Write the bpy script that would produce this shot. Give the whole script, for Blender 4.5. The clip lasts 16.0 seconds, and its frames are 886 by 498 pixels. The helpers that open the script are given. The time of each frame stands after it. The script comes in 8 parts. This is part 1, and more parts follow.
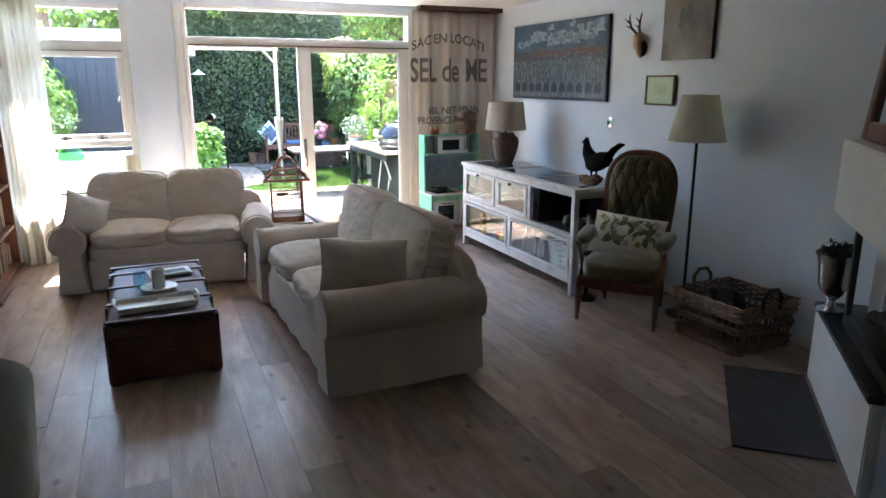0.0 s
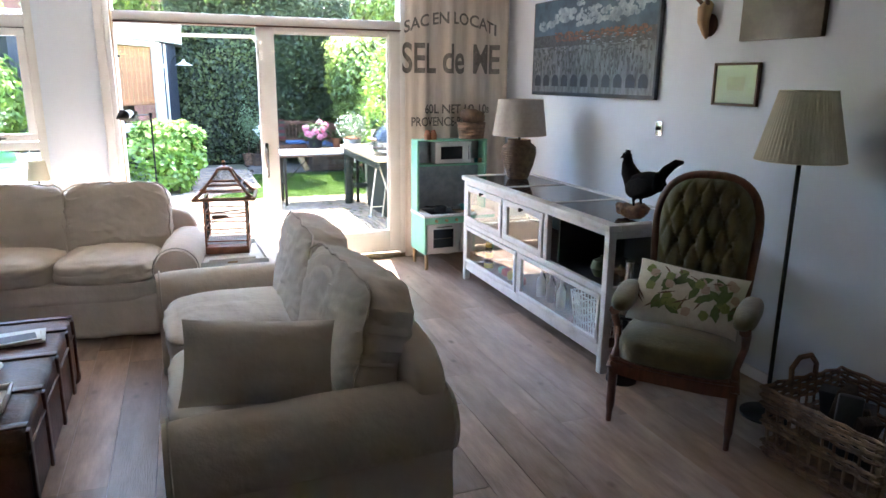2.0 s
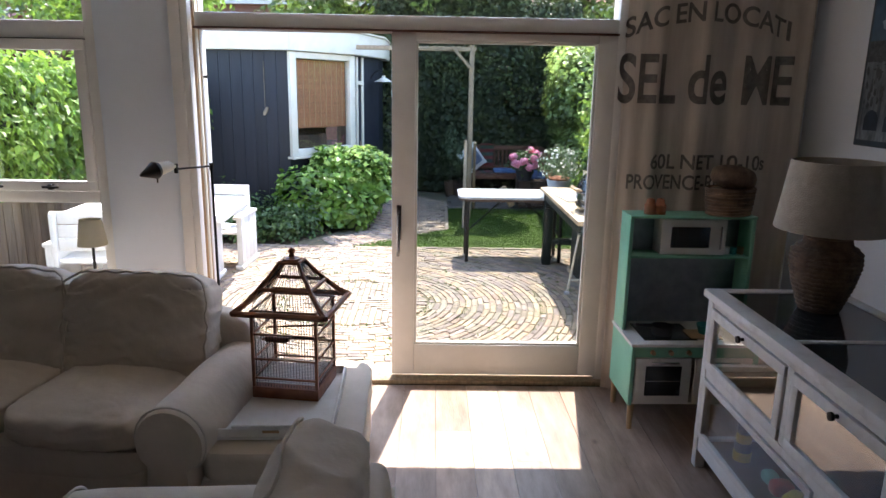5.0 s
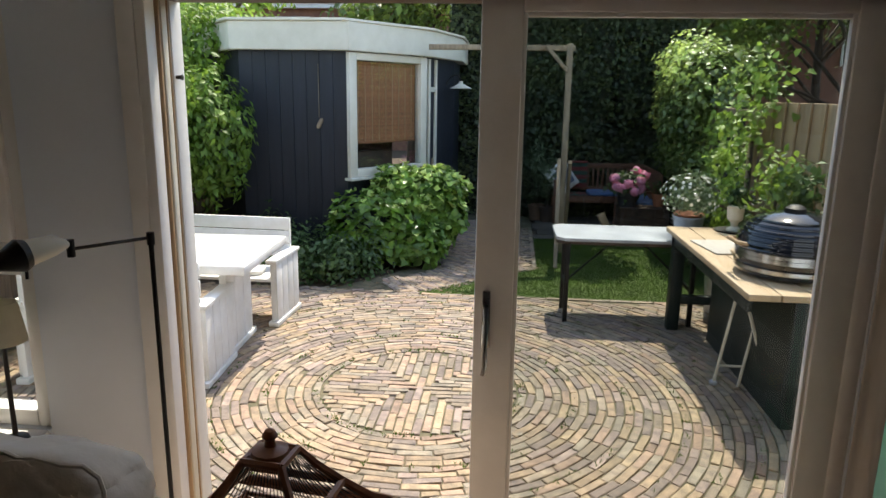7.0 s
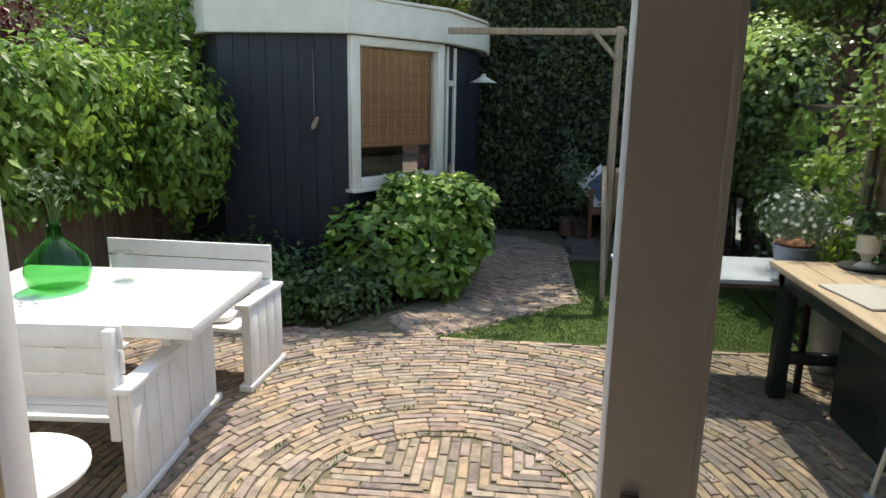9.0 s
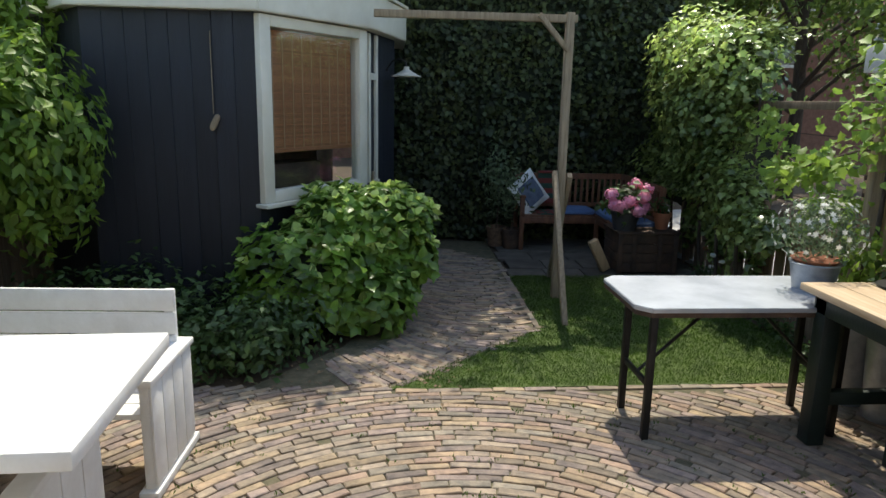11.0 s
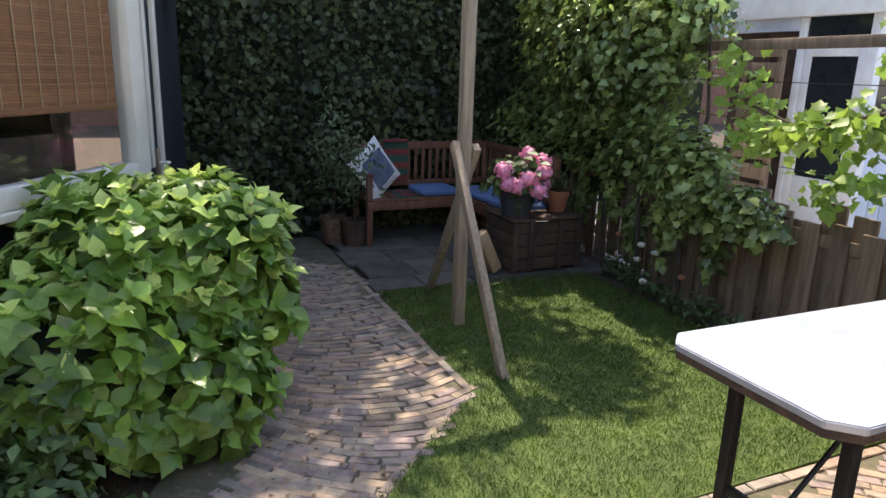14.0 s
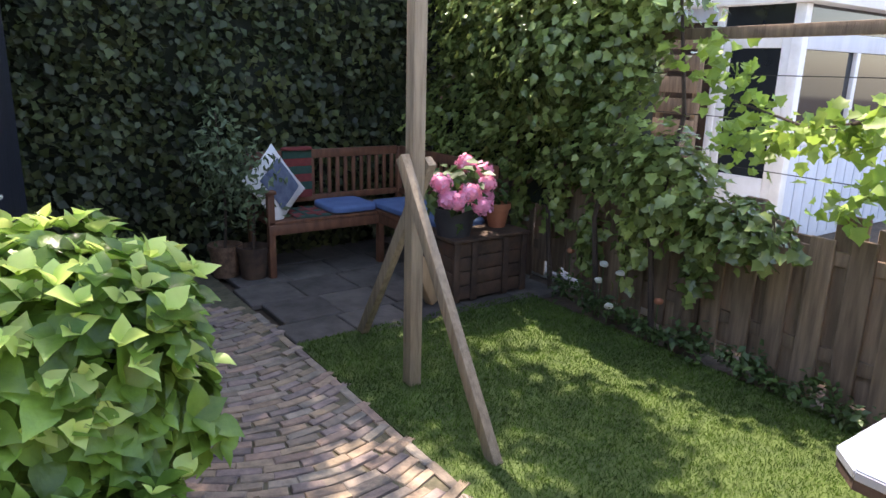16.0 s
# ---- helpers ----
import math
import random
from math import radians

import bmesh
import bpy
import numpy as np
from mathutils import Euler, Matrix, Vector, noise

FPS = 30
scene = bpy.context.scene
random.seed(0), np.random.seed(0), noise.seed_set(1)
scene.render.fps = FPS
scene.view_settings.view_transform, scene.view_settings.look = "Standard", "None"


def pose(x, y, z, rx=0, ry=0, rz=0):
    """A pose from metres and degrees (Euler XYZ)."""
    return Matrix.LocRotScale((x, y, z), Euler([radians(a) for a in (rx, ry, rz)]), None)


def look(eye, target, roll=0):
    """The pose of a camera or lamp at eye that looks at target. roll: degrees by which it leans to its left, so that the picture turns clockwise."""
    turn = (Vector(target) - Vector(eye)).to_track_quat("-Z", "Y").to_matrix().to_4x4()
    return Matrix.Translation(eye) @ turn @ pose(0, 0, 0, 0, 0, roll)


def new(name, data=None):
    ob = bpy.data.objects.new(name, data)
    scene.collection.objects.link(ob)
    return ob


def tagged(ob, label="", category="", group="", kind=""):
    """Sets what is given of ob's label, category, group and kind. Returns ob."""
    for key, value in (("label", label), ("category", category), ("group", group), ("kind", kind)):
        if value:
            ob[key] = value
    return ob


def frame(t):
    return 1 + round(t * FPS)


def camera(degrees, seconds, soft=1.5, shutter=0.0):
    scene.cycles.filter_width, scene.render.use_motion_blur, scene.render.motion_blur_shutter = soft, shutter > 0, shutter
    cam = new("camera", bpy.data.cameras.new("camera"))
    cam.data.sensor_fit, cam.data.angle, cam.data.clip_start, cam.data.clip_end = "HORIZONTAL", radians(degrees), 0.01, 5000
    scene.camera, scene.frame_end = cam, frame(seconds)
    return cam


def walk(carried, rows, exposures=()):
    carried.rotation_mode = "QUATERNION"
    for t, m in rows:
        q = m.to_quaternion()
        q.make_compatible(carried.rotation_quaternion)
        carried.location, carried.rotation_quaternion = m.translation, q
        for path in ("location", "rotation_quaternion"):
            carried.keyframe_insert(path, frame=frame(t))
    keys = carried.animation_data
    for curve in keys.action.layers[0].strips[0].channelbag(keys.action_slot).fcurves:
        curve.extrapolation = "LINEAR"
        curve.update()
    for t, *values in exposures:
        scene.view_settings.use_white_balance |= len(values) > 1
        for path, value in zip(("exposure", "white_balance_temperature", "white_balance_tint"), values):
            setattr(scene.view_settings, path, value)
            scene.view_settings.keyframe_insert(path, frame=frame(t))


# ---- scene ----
cam = camera(66.0, 16.0)
PATH = [
    (0, (-0.369, -1.788, 1.799), (0.401, -0.005, 1.322), -0.0),
    (0.5, (-0.163, -1.424, 1.769), (0.616, 0.355, 1.288), 0.2),
    (1, (0.058, -1.076, 1.74), (0.837, 0.704, 1.265), 0.6),
    (1.5, (0.33, -0.718, 1.74), (1.092, 1.068, 1.261), 0.6),
    (2, (0.592, -0.327, 1.736), (1.283, 1.486, 1.254), 0.6),
    (2.5, (0.802, 0.024, 1.752), (1.353, 1.885, 1.27), 0.7),
    (3, (1.009, 0.376, 1.777), (1.429, 2.269, 1.288), 0.4),
    (3.5, (1.229, 0.753, 1.813), (1.535, 2.667, 1.319), 0.4),
    (4, (1.338, 1.132, 1.853), (1.546, 3.059, 1.36), 0.6),
    (4.5, (1.411, 1.536, 1.877), (1.55, 3.474, 1.4), 0.9),
    (5, (1.511, 1.97, 1.86), (1.545, 3.916, 1.4), 1.0),
    (5.2, (1.542, 2.157, 1.86), (1.524, 4.105, 1.406), 0.9),
    (7.5, (1.285, 4.07, 1.846), (1.108, 6.013, 1.404), 0.9),
    (8, (1.219, 4.427, 1.831), (1.039, 6.369, 1.389), 1.0),
    (8.5, (1.183, 4.768, 1.801), (0.983, 6.709, 1.361), 1.0),
    (11, (0.57, 6.067, 1.71), (0.723, 8.016, 1.284), 1.2),
    (11.5, (0.487, 6.332, 1.685), (0.884, 8.244, 1.251), 1.2),
    (12, (0.426, 6.689, 1.637), (0.953, 8.569, 1.204), 1.3),
    (12.5, (0.349, 7.058, 1.6), (0.993, 8.896, 1.147), 1.5),
    (13, (0.285, 7.427, 1.615), (1.013, 9.226, 1.13), 1.5),
    (13.5, (0.345, 7.901, 1.559), (1.091, 9.687, 1.056), 1.6),
    (14, (0.302, 8.286, 1.53), (1.096, 10.05, 1.022), 1.8),
    (14.5, (0.249, 8.644, 1.527), (1.1, 10.379, 1.014), 1.9),
    (15, (0.29, 8.951, 1.512), (1.204, 10.651, 0.989), 1.9),
    (15.5, (0.317, 9.161, 1.514), (1.285, 10.832, 0.992), 1.6),
    (16, (0.354, 9.281, 1.511), (1.474, 10.858, 1.0), 1.5),
]
EXPOSURES = [(0.0, 4.55, 6100, 10), (1.5, 4.8, 6150, 11), (2.5, 4.75, 6200, 12), (3.5, 4.05, 6250, 12), (4.2, 3.35, 6300, 13), (5.2, 2.6, 6400, 14), (7.3, 1.5, 7050, 8), (8.7, 1.35, 7050, 8), (11.0, 0.95, 7000, 7), (12.0, 1.1, 6800, 10), (13.0, 1.45, 7150, 15), (14.5, 1.95, 7150, 20), (16.0, 2.3, 7150, 22)]
walk(cam, [(t, look(eye, target, roll)) for t, eye, target, roll in PATH], EXPOSURES)

# ---- light ----
SUN = Vector((-0.09, -0.545, -1.0)).normalized()
world = bpy.data.worlds.new("sky")
scene.world = world
world.use_nodes = True
wn = world.node_tree
sky = wn.nodes.new("ShaderNodeTexSky")
sky.sky_type, sky.sun_disc = "NISHITA", False
sky.sun_elevation, sky.sun_rotation = radians(61.1), radians(9.4)
wn.nodes["Background"].inputs[1].default_value = 0.15
wn.links.new(sky.outputs[0], wn.nodes["Background"].inputs[0])
sun_data = bpy.data.lights.new("sun", "SUN")
sun_data.energy, sun_data.angle, sun_data.color = 2.6, radians(0.6), (1.0, 0.95, 0.87)
sun = new("sun", sun_data)
sun.matrix_world = look(Vector((0, 0, 20)) - SUN * 10, Vector((0, 0, 20)))


# ---- materials ----
def material(name, c1, c2=None, rough=0.6, metal=0.0, scale=6.0, stretch=(1, 1, 1), bump=0.15, bscale=80.0,
             bstretch=None, rand=0.0, island=0.0, spec=0.5, sheen=0.0, coat=0.0, lo=0.35, hi=0.65, sub=0.0, knots=0.0, tints=()):
    m = bpy.data.materials.new(name)
    m.use_nodes = True
    nt = m.node_tree
    N, L = nt.nodes, nt.links
    p = N["Principled BSDF"]
    p.inputs["Roughness"].default_value, p.inputs["Metallic"].default_value = rough, metal
    p.inputs["Specular IOR Level"].default_value = spec
    p.inputs["Sheen Weight"].default_value, p.inputs["Coat Weight"].default_value = sheen, coat
    geo = N.new("ShaderNodeNewGeometry")
    oi = N.new("ShaderNodeObjectInfo")
    add = N.new("ShaderNodeVectorMath")
    add.operation = "MULTIPLY_ADD"
    add.inputs[1].default_value = (37.0, 11.0, 23.0) if rand else (0, 0, 0)
    L.new(oi.outputs["Random"], add.inputs[0])
    L.new(geo.outputs["Position"], add.inputs[2])
    mp = N.new("ShaderNodeMapping")
    mp.inputs["Scale"].default_value = stretch
    L.new(add.outputs[0], mp.inputs[0])
    n1 = N.new("ShaderNodeTexNoise")
    n1.inputs["Scale"].default_value, n1.inputs["Detail"].default_value, n1.inputs["Roughness"].default_value = scale, 7.0, 0.62
    L.new(mp.outputs[0], n1.inputs["Vector"])
    rp = N.new("ShaderNodeValToRGB")
    rp.color_ramp.elements[0].position, rp.color_ramp.elements[1].position = lo, hi
    c2 = c2 or tuple(v * 0.8 for v in c1)
    rp.color_ramp.elements[0].color, rp.color_ramp.elements[1].color = (*c2, 1), (*c1, 1)
    L.new(n1.outputs[0], rp.inputs[0])
    out = rp.outputs[0]
    for amount, src in ((rand, oi.outputs["Random"]), (island, geo.outputs["Random Per Island"])):
        if amount:
            hs = N.new("ShaderNodeHueSaturation")
            mr = N.new("ShaderNodeMapRange")
            mr.inputs[3].default_value, mr.inputs[4].default_value = 1 - amount, 1 + amount
            L.new(src, mr.inputs[0])
            L.new(mr.outputs[0], hs.inputs["Value"])
            L.new(out, hs.inputs["Color"])
            out = hs.outputs[0]
    if tints:
        src = geo.outputs["Random Per Island"] if island else oi.outputs["Random"]
        mul, fr, tr_, tm = N.new("ShaderNodeMath"), N.new("ShaderNodeMath"), N.new("ShaderNodeValToRGB"), N.new("ShaderNodeMixRGB")
        mul.operation, fr.operation, tm.blend_type = "MULTIPLY", "FRACT", "MULTIPLY"
        mul.inputs[1].default_value, tm.inputs[0].default_value = 7.31, 1.0
        L.new(src, mul.inputs[0])
        L.new(mul.outputs[0], fr.inputs[0])
        L.new(fr.outputs[0], tr_.inputs[0])
        cr_ = tr_.color_ramp
        cr_.interpolation = "CONSTANT"
        while len(cr_.elements) < len(tints):
            cr_.elements.new(0.5)
        for k, c in enumerate(tints):
            cr_.elements[k].position, cr_.elements[k].color = k / len(tints), (*c, 1)
        L.new(out, tm.inputs[1])
        L.new(tr_.outputs[0], tm.inputs[2])
        out = tm.outputs[0]
    if knots:
        mp3 = N.new("ShaderNodeMapping")
        mp3.inputs["Scale"].default_value = (knots * 1.6, knots, knots)
        L.new(add.outputs[0], mp3.inputs[0])
        vo = N.new("ShaderNodeTexVoronoi")
        vo.inputs["Scale"].default_value = 1.0
        L.new(mp3.outputs[0], vo.inputs["Vector"])
        kr = N.new("ShaderNodeValToRGB")
        kr.color_ramp.elements[0].position, kr.color_ramp.elements[1].position = 0.02, 0.13
        kr.color_ramp.elements[0].color, kr.color_ramp.elements[1].color = (0.22, 0.18, 0.15, 1), (1, 1, 1, 1)
        L.new(vo.outputs["Distance"], kr.inputs[0])
        mu = N.new("ShaderNodeMixRGB")
        mu.blend_type = "MULTIPLY"
        mu.inputs[0].default_value = 0.85
        L.new(out, mu.inputs[1])
        L.new(kr.outputs[0], mu.inputs[2])
        out = mu.outputs[0]
    L.new(out, p.inputs["Base Color"])
    if sub:
        tr = N.new("ShaderNodeBsdfTranslucent")
        L.new(out, tr.inputs[0])
        mx = N.new("ShaderNodeMixShader")
        mx.inputs[0].default_value = sub
        L.new(p.outputs[0], mx.inputs[1])
        L.new(tr.outputs[0], mx.inputs[2])
        L.new(mx.outputs[0], N["Material Output"].inputs[0])
    if bump:
        mp2 = N.new("ShaderNodeMapping")
        mp2.inputs["Scale"].default_value = bstretch or stretch
        L.new(add.outputs[0], mp2.inputs[0])
        n2 = N.new("ShaderNodeTexNoise")
        n2.inputs["Scale"].default_value, n2.inputs["Detail"].default_value = bscale, 4.0
        L.new(mp2.outputs[0], n2.inputs["Vector"])
        bp = N.new("ShaderNodeBump")
        bp.inputs["Strength"].default_value, bp.inputs["Distance"].default_value = bump, 0.01
        L.new(n2.outputs[0], bp.inputs["Height"])
        L.new(bp.outputs[0], p.inputs["Normal"])
    return m


def glass_material(name, tint=(0.97, 0.98, 0.98), gain=1.0):
    m = bpy.data.materials.new(name)
    m.use_nodes = True
    N, L = m.node_tree.nodes, m.node_tree.links
    N.remove(N["Principled BSDF"])
    t, g, mx = N.new("ShaderNodeBsdfTransparent"), N.new("ShaderNodeBsdfGlossy"), N.new("ShaderNodeMixShader")
    lw, pw, f = N.new("ShaderNodeLayerWeight"), N.new("ShaderNodeMath"), N.new("ShaderNodeMath")
    lw.inputs[0].default_value = 0.5
    pw.operation, f.operation = "POWER", "MULTIPLY_ADD"
    pw.inputs[1].default_value, f.inputs[1].default_value, f.inputs[2].default_value = 4.0, 0.8, 0.03
    L.new(lw.outputs["Facing"], pw.inputs[0])
    L.new(pw.outputs[0], f.inputs[0])
    t.inputs[0].default_value = (*tint, 1)
    g.inputs["Roughness"].default_value = 0.01
    g.inputs[0].default_value = (gain, gain, gain, 1)
    L.new(f.outputs[0], mx.inputs[0])
    L.new(t.outputs[0], mx.inputs[1])
    L.new(g.outputs[0], mx.inputs[2])
    L.new(mx.outputs[0], N["Material Output"].inputs[0])
    return m


WALL = material("wall_paint", (0.735, 0.785, 0.85), (0.69, 0.74, 0.805), 0.85, scale=1.5, bump=0.12, bscale=140)
CEIL = material("ceiling_paint", (0.8, 0.8, 0.78), (0.76, 0.76, 0.74), 0.9, scale=2, bump=0.08, bscale=160)
WHITE = material("white_gloss_paint", (0.80, 0.79, 0.76), (0.72, 0.71, 0.68), 0.35, scale=4, bump=0.05, bscale=60)
WHITEMATT = material("white_plaster", (0.78, 0.79, 0.80), (0.72, 0.73, 0.75), 0.85, scale=3, bump=0.2, bscale=60)
PLANK = material("oak_plank", (0.43, 0.325, 0.25), (0.215, 0.152, 0.112), 0.33, scale=2.6, stretch=(5, 1.1, 5), bump=0.22, bscale=18, bstretch=(9, 0.8, 9), rand=0.26, knots=3.2, lo=0.3, hi=0.7, tints=((1, 1, 1), (0.94, 0.95, 1.0), (1.08, 1.0, 0.94), (0.9, 0.86, 0.84), (1.04, 1.02, 1.02)))
LINEN = material("beige_cotton", (0.64, 0.565, 0.475), (0.57, 0.50, 0.415), 0.95, scale=5, bump=0.35, bscale=26, sheen=0.2)
LINEN2 = material("grey_linen", (0.60, 0.55, 0.475), (0.52, 0.475, 0.41), 0.95, scale=20, bump=0.3, bscale=90, sheen=0.2)
LEATHER = material("brown_leather", (0.12, 0.048, 0.026), (0.045, 0.018, 0.011), 0.5, scale=7, bump=0.35, bscale=70)
DARKWOOD = material("dark_wood", (0.12, 0.05, 0.028), (0.055, 0.022, 0.012), 0.4, scale=5, stretch=(8, 8, 0.8), bump=0.2, bscale=40)
REDWOOD = material("mahogany_wood", (0.16, 0.06, 0.03), (0.08, 0.03, 0.016), 0.35, scale=6, stretch=(6, 6, 1), bump=0.15, bscale=50)
CABPAINT = material("worn_white_paint", (0.63, 0.62, 0.61), (0.44, 0.42, 0.40), 0.55, scale=9, bump=0.3, bscale=30, lo=0.2, hi=0.5)
BLACKGLASS = material("dark_glass_top", (0.02, 0.024, 0.028), (0.014, 0.017, 0.02), 0.06, scale=3, bump=0, spec=0.6)
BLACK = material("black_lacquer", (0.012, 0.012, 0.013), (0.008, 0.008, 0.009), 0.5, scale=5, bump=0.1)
IRON = material("dark_iron", (0.035, 0.034, 0.033), (0.02, 0.018, 0.016), 0.5, metal=0.6, scale=9, bump=0.2)
STEEL = material("chrome_steel", (0.6, 0.6, 0.6), (0.5, 0.5, 0.5), 0.22, metal=1, scale=9, bump=0.03)
MINT = material("mint_paint", (0.24, 0.56, 0.40), (0.20, 0.50, 0.35), 0.45, scale=6, bump=0.06)
TOYWHITE = material("white_laminate", (0.72, 0.72, 0.70), (0.66, 0.66, 0.64), 0.4, scale=6, bump=0.04)
BIRCH = material("birch_wood", (0.50, 0.34, 0.19), (0.40, 0.26, 0.14), 0.5, scale=5, stretch=(7, 7, 0.7), bump=0.1)
WICKER = material("willow_wicker", (0.27, 0.165, 0.098), (0.11, 0.064, 0.036), 0.65, scale=18, bump=0.4, bscale=60, island=0.3)
VELVET = material("olive_velvet", (0.135, 0.115, 0.040), (0.072, 0.062, 0.023), 0.9, scale=6, bump=0.25, bscale=70, sheen=0.6)
CAGEWOOD = material("cherry_wood", (0.36, 0.14, 0.065), (0.20, 0.075, 0.036), 0.4, scale=8, bump=0.15, bscale=50)
FEATHER = material("dark_feathers", (0.010, 0.008, 0.008), (0.005, 0.004, 0.005), 0.9, scale=14, bump=0.6, bscale=60, spec=0.15)
LITTER = material("dry_leaf", (0.22, 0.15, 0.08), (0.12, 0.08, 0.045), 0.8, scale=20, bump=0, island=0.4)
SLATE = material("slate", (0.045, 0.045, 0.05), (0.028, 0.028, 0.032), 0.6, scale=5, bump=0.3, bscale=30)
SHADE = material("cream_lampshade", (0.66, 0.63, 0.50), (0.60, 0.57, 0.45), 0.9, scale=9, bump=0.2, bscale=120, sub=0.35)
SHADE2 = material("linen_lampshade", (0.46, 0.42, 0.36), (0.40, 0.36, 0.31), 0.95, scale=30, bump=0.3, bscale=150, sub=0.15)
CLAY = material("woven_clay", (0.20, 0.12, 0.07), (0.09, 0.05, 0.03), 0.7, scale=30, bump=0.8, bscale=60)
TERRACOTTA = material("terracotta", (0.42, 0.16, 0.08), (0.32, 0.12, 0.06), 0.8, scale=8, bump=0.2)
GLASS = glass_material("clear_glass")
DOORGLASS = glass_material("coated_double_glass", (0.80, 0.82, 0.81))
CLAYS = ((1, 1, 1), (0.88, 0.85, 0.96), (1.07, 1.02, 0.89), (0.66, 0.66, 0.74), (1.02, 0.90, 0.88), (0.86, 0.92, 0.94), (1.07, 0.98, 0.88), (0.80, 0.80, 0.78))
BRICK = material("clay_paver", (0.37, 0.292, 0.21), (0.20, 0.165, 0.13), 0.9, scale=14, bump=0.5, bscale=45, rand=0.20, tints=CLAYS)
BRICKREST = material("clay_paver_joined", (0.37, 0.292, 0.21), (0.20, 0.165, 0.13), 0.9, scale=14, bump=0.5, bscale=45, island=0.20, tints=CLAYS)
JOINT = material("joint_sand", (0.15, 0.125, 0.075), (0.075, 0.075, 0.04), 0.95, scale=12, bump=0.6, bscale=50)
SOIL = material("garden_soil", (0.10, 0.068, 0.04), (0.05, 0.035, 0.022), 0.95, scale=10, bump=0.9, bscale=30)
TURF = material("turf", (0.075, 0.115, 0.02), (0.045, 0.075, 0.013), 0.9, scale=6, bump=0.8, bscale=60)
BLADE = material("grass_blade", (0.092, 0.175, 0.019), (0.046, 0.096, 0.011), 0.6, scale=3, bump=0, island=0.35, sub=0.45)
IVY = material("ivy_leaf", (0.31, 0.39, 0.12), (0.085, 0.135, 0.038), 0.24, scale=2.5, bump=0, island=0.5, sub=0.28)
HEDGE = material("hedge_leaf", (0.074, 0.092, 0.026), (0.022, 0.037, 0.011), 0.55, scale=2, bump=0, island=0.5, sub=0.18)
VINE = material("creeper_leaf", (0.25, 0.37, 0.055), (0.11, 0.21, 0.03), 0.5, scale=2.5, bump=0, island=0.4, sub=0.5)
GRAPE = material("grape_leaf", (0.30, 0.42, 0.07), (0.16, 0.27, 0.04), 0.5, scale=3, bump=0, island=0.35, sub=0.45)
# Lime of young growth, made paler still to paint sun on the tops.
LIMELEAF = material("sunlit_young_leaf", (0.70, 0.84, 0.26), (0.52, 0.68, 0.17), 0.36, scale=4, bump=0, island=0.25, sub=0.45)
PALEBOUNCE = material("pale_bounce_slab", (0.46, 0.45, 0.42), (0.36, 0.35, 0.33), 0.9, scale=3, bump=0.2)
GREYRENDER = material("grey_boards", (0.62, 0.65, 0.70), (0.54, 0.57, 0.62), 0.7, scale=2, stretch=(4, 4, 1))
HYDRA = material("hydrangea_leaf", (0.24, 0.40, 0.065), (0.080, 0.165, 0.026), 0.26, scale=4, bump=0.25, bscale=90, island=0.40, sub=0.40)
TREELEAF = material("tree_leaf", (0.19, 0.27, 0.05), (0.08, 0.14, 0.025), 0.5, scale=1, bump=0, island=0.5, sub=0.35)
HERB = material("herb_leaf", (0.10, 0.17, 0.045), (0.045, 0.09, 0.025), 0.5, scale=5, bump=0, island=0.4, sub=0.3)
OLIVELEAF = material("variegated_leaf", (0.18, 0.24, 0.13), (0.09, 0.14, 0.06), 0.5, scale=30, bump=0, island=0.4, sub=0.3)
# Near-black: the shade deep among leaves is put into this colour.
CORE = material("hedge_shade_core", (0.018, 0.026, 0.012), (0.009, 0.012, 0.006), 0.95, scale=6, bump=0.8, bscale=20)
BARK = material("bark", (0.085, 0.06, 0.042), (0.04, 0.028, 0.02), 0.95, scale=8, stretch=(3, 3, 0.6), bump=0.8, bscale=30)
SHEDWALL = material("black_blue_boards", (0.012, 0.015, 0.024), (0.007, 0.009, 0.015), 0.55, scale=4, stretch=(6, 6, 0.4), bump=0.3, bscale=40, rand=0.15)
CREAM = material("cream_paint", (0.72, 0.68, 0.57), (0.62, 0.58, 0.47), 0.5, scale=3, bump=0.1)
BAMBOO = material("bamboo_blind", (0.34, 0.14, 0.052), (0.20, 0.08, 0.03), 0.6, scale=12, stretch=(1, 1, 40), bump=0.3, rand=0.2, island=0.25)
GARDENWHITE = material("white_garden_paint", (0.80, 0.80, 0.78), (0.68, 0.67, 0.63), 0.55, scale=5, stretch=(1, 1, 1), bump=0.15, bscale=40)
GREYWOOD = material("weathered_post", (0.37, 0.285, 0.185), (0.22, 0.165, 0.105), 0.85, scale=6, stretch=(7, 7, 0.6), bump=0.5, bscale=40)
FENCE = material("weathered_fence", (0.27, 0.185, 0.115), (0.14, 0.095, 0.06), 0.9, scale=5, stretch=(6, 6, 0.5), bump=0.5, bscale=40, rand=0.25)
NEWFENCE = material("pale_fence", (0.40, 0.28, 0.155), (0.28, 0.19, 0.10), 0.8, scale=5, stretch=(6, 6, 0.5), bump=0.3, bscale=40, rand=0.15)
TEAK = material("teak", (0.20, 0.085, 0.042), (0.11, 0.045, 0.024), 0.6, scale=6, stretch=(3, 3, 1), bump=0.3, bscale=40)
OLDCRATE = material("old_crate_wood", (0.10, 0.058, 0.035), (0.035, 0.022, 0.015), 0.8, scale=7, bump=0.5, bscale=40)
ZINC = material("zinc_sheet", (0.50, 0.53, 0.57), (0.36, 0.39, 0.43), 0.42, metal=0.55, scale=4, bump=0.06)
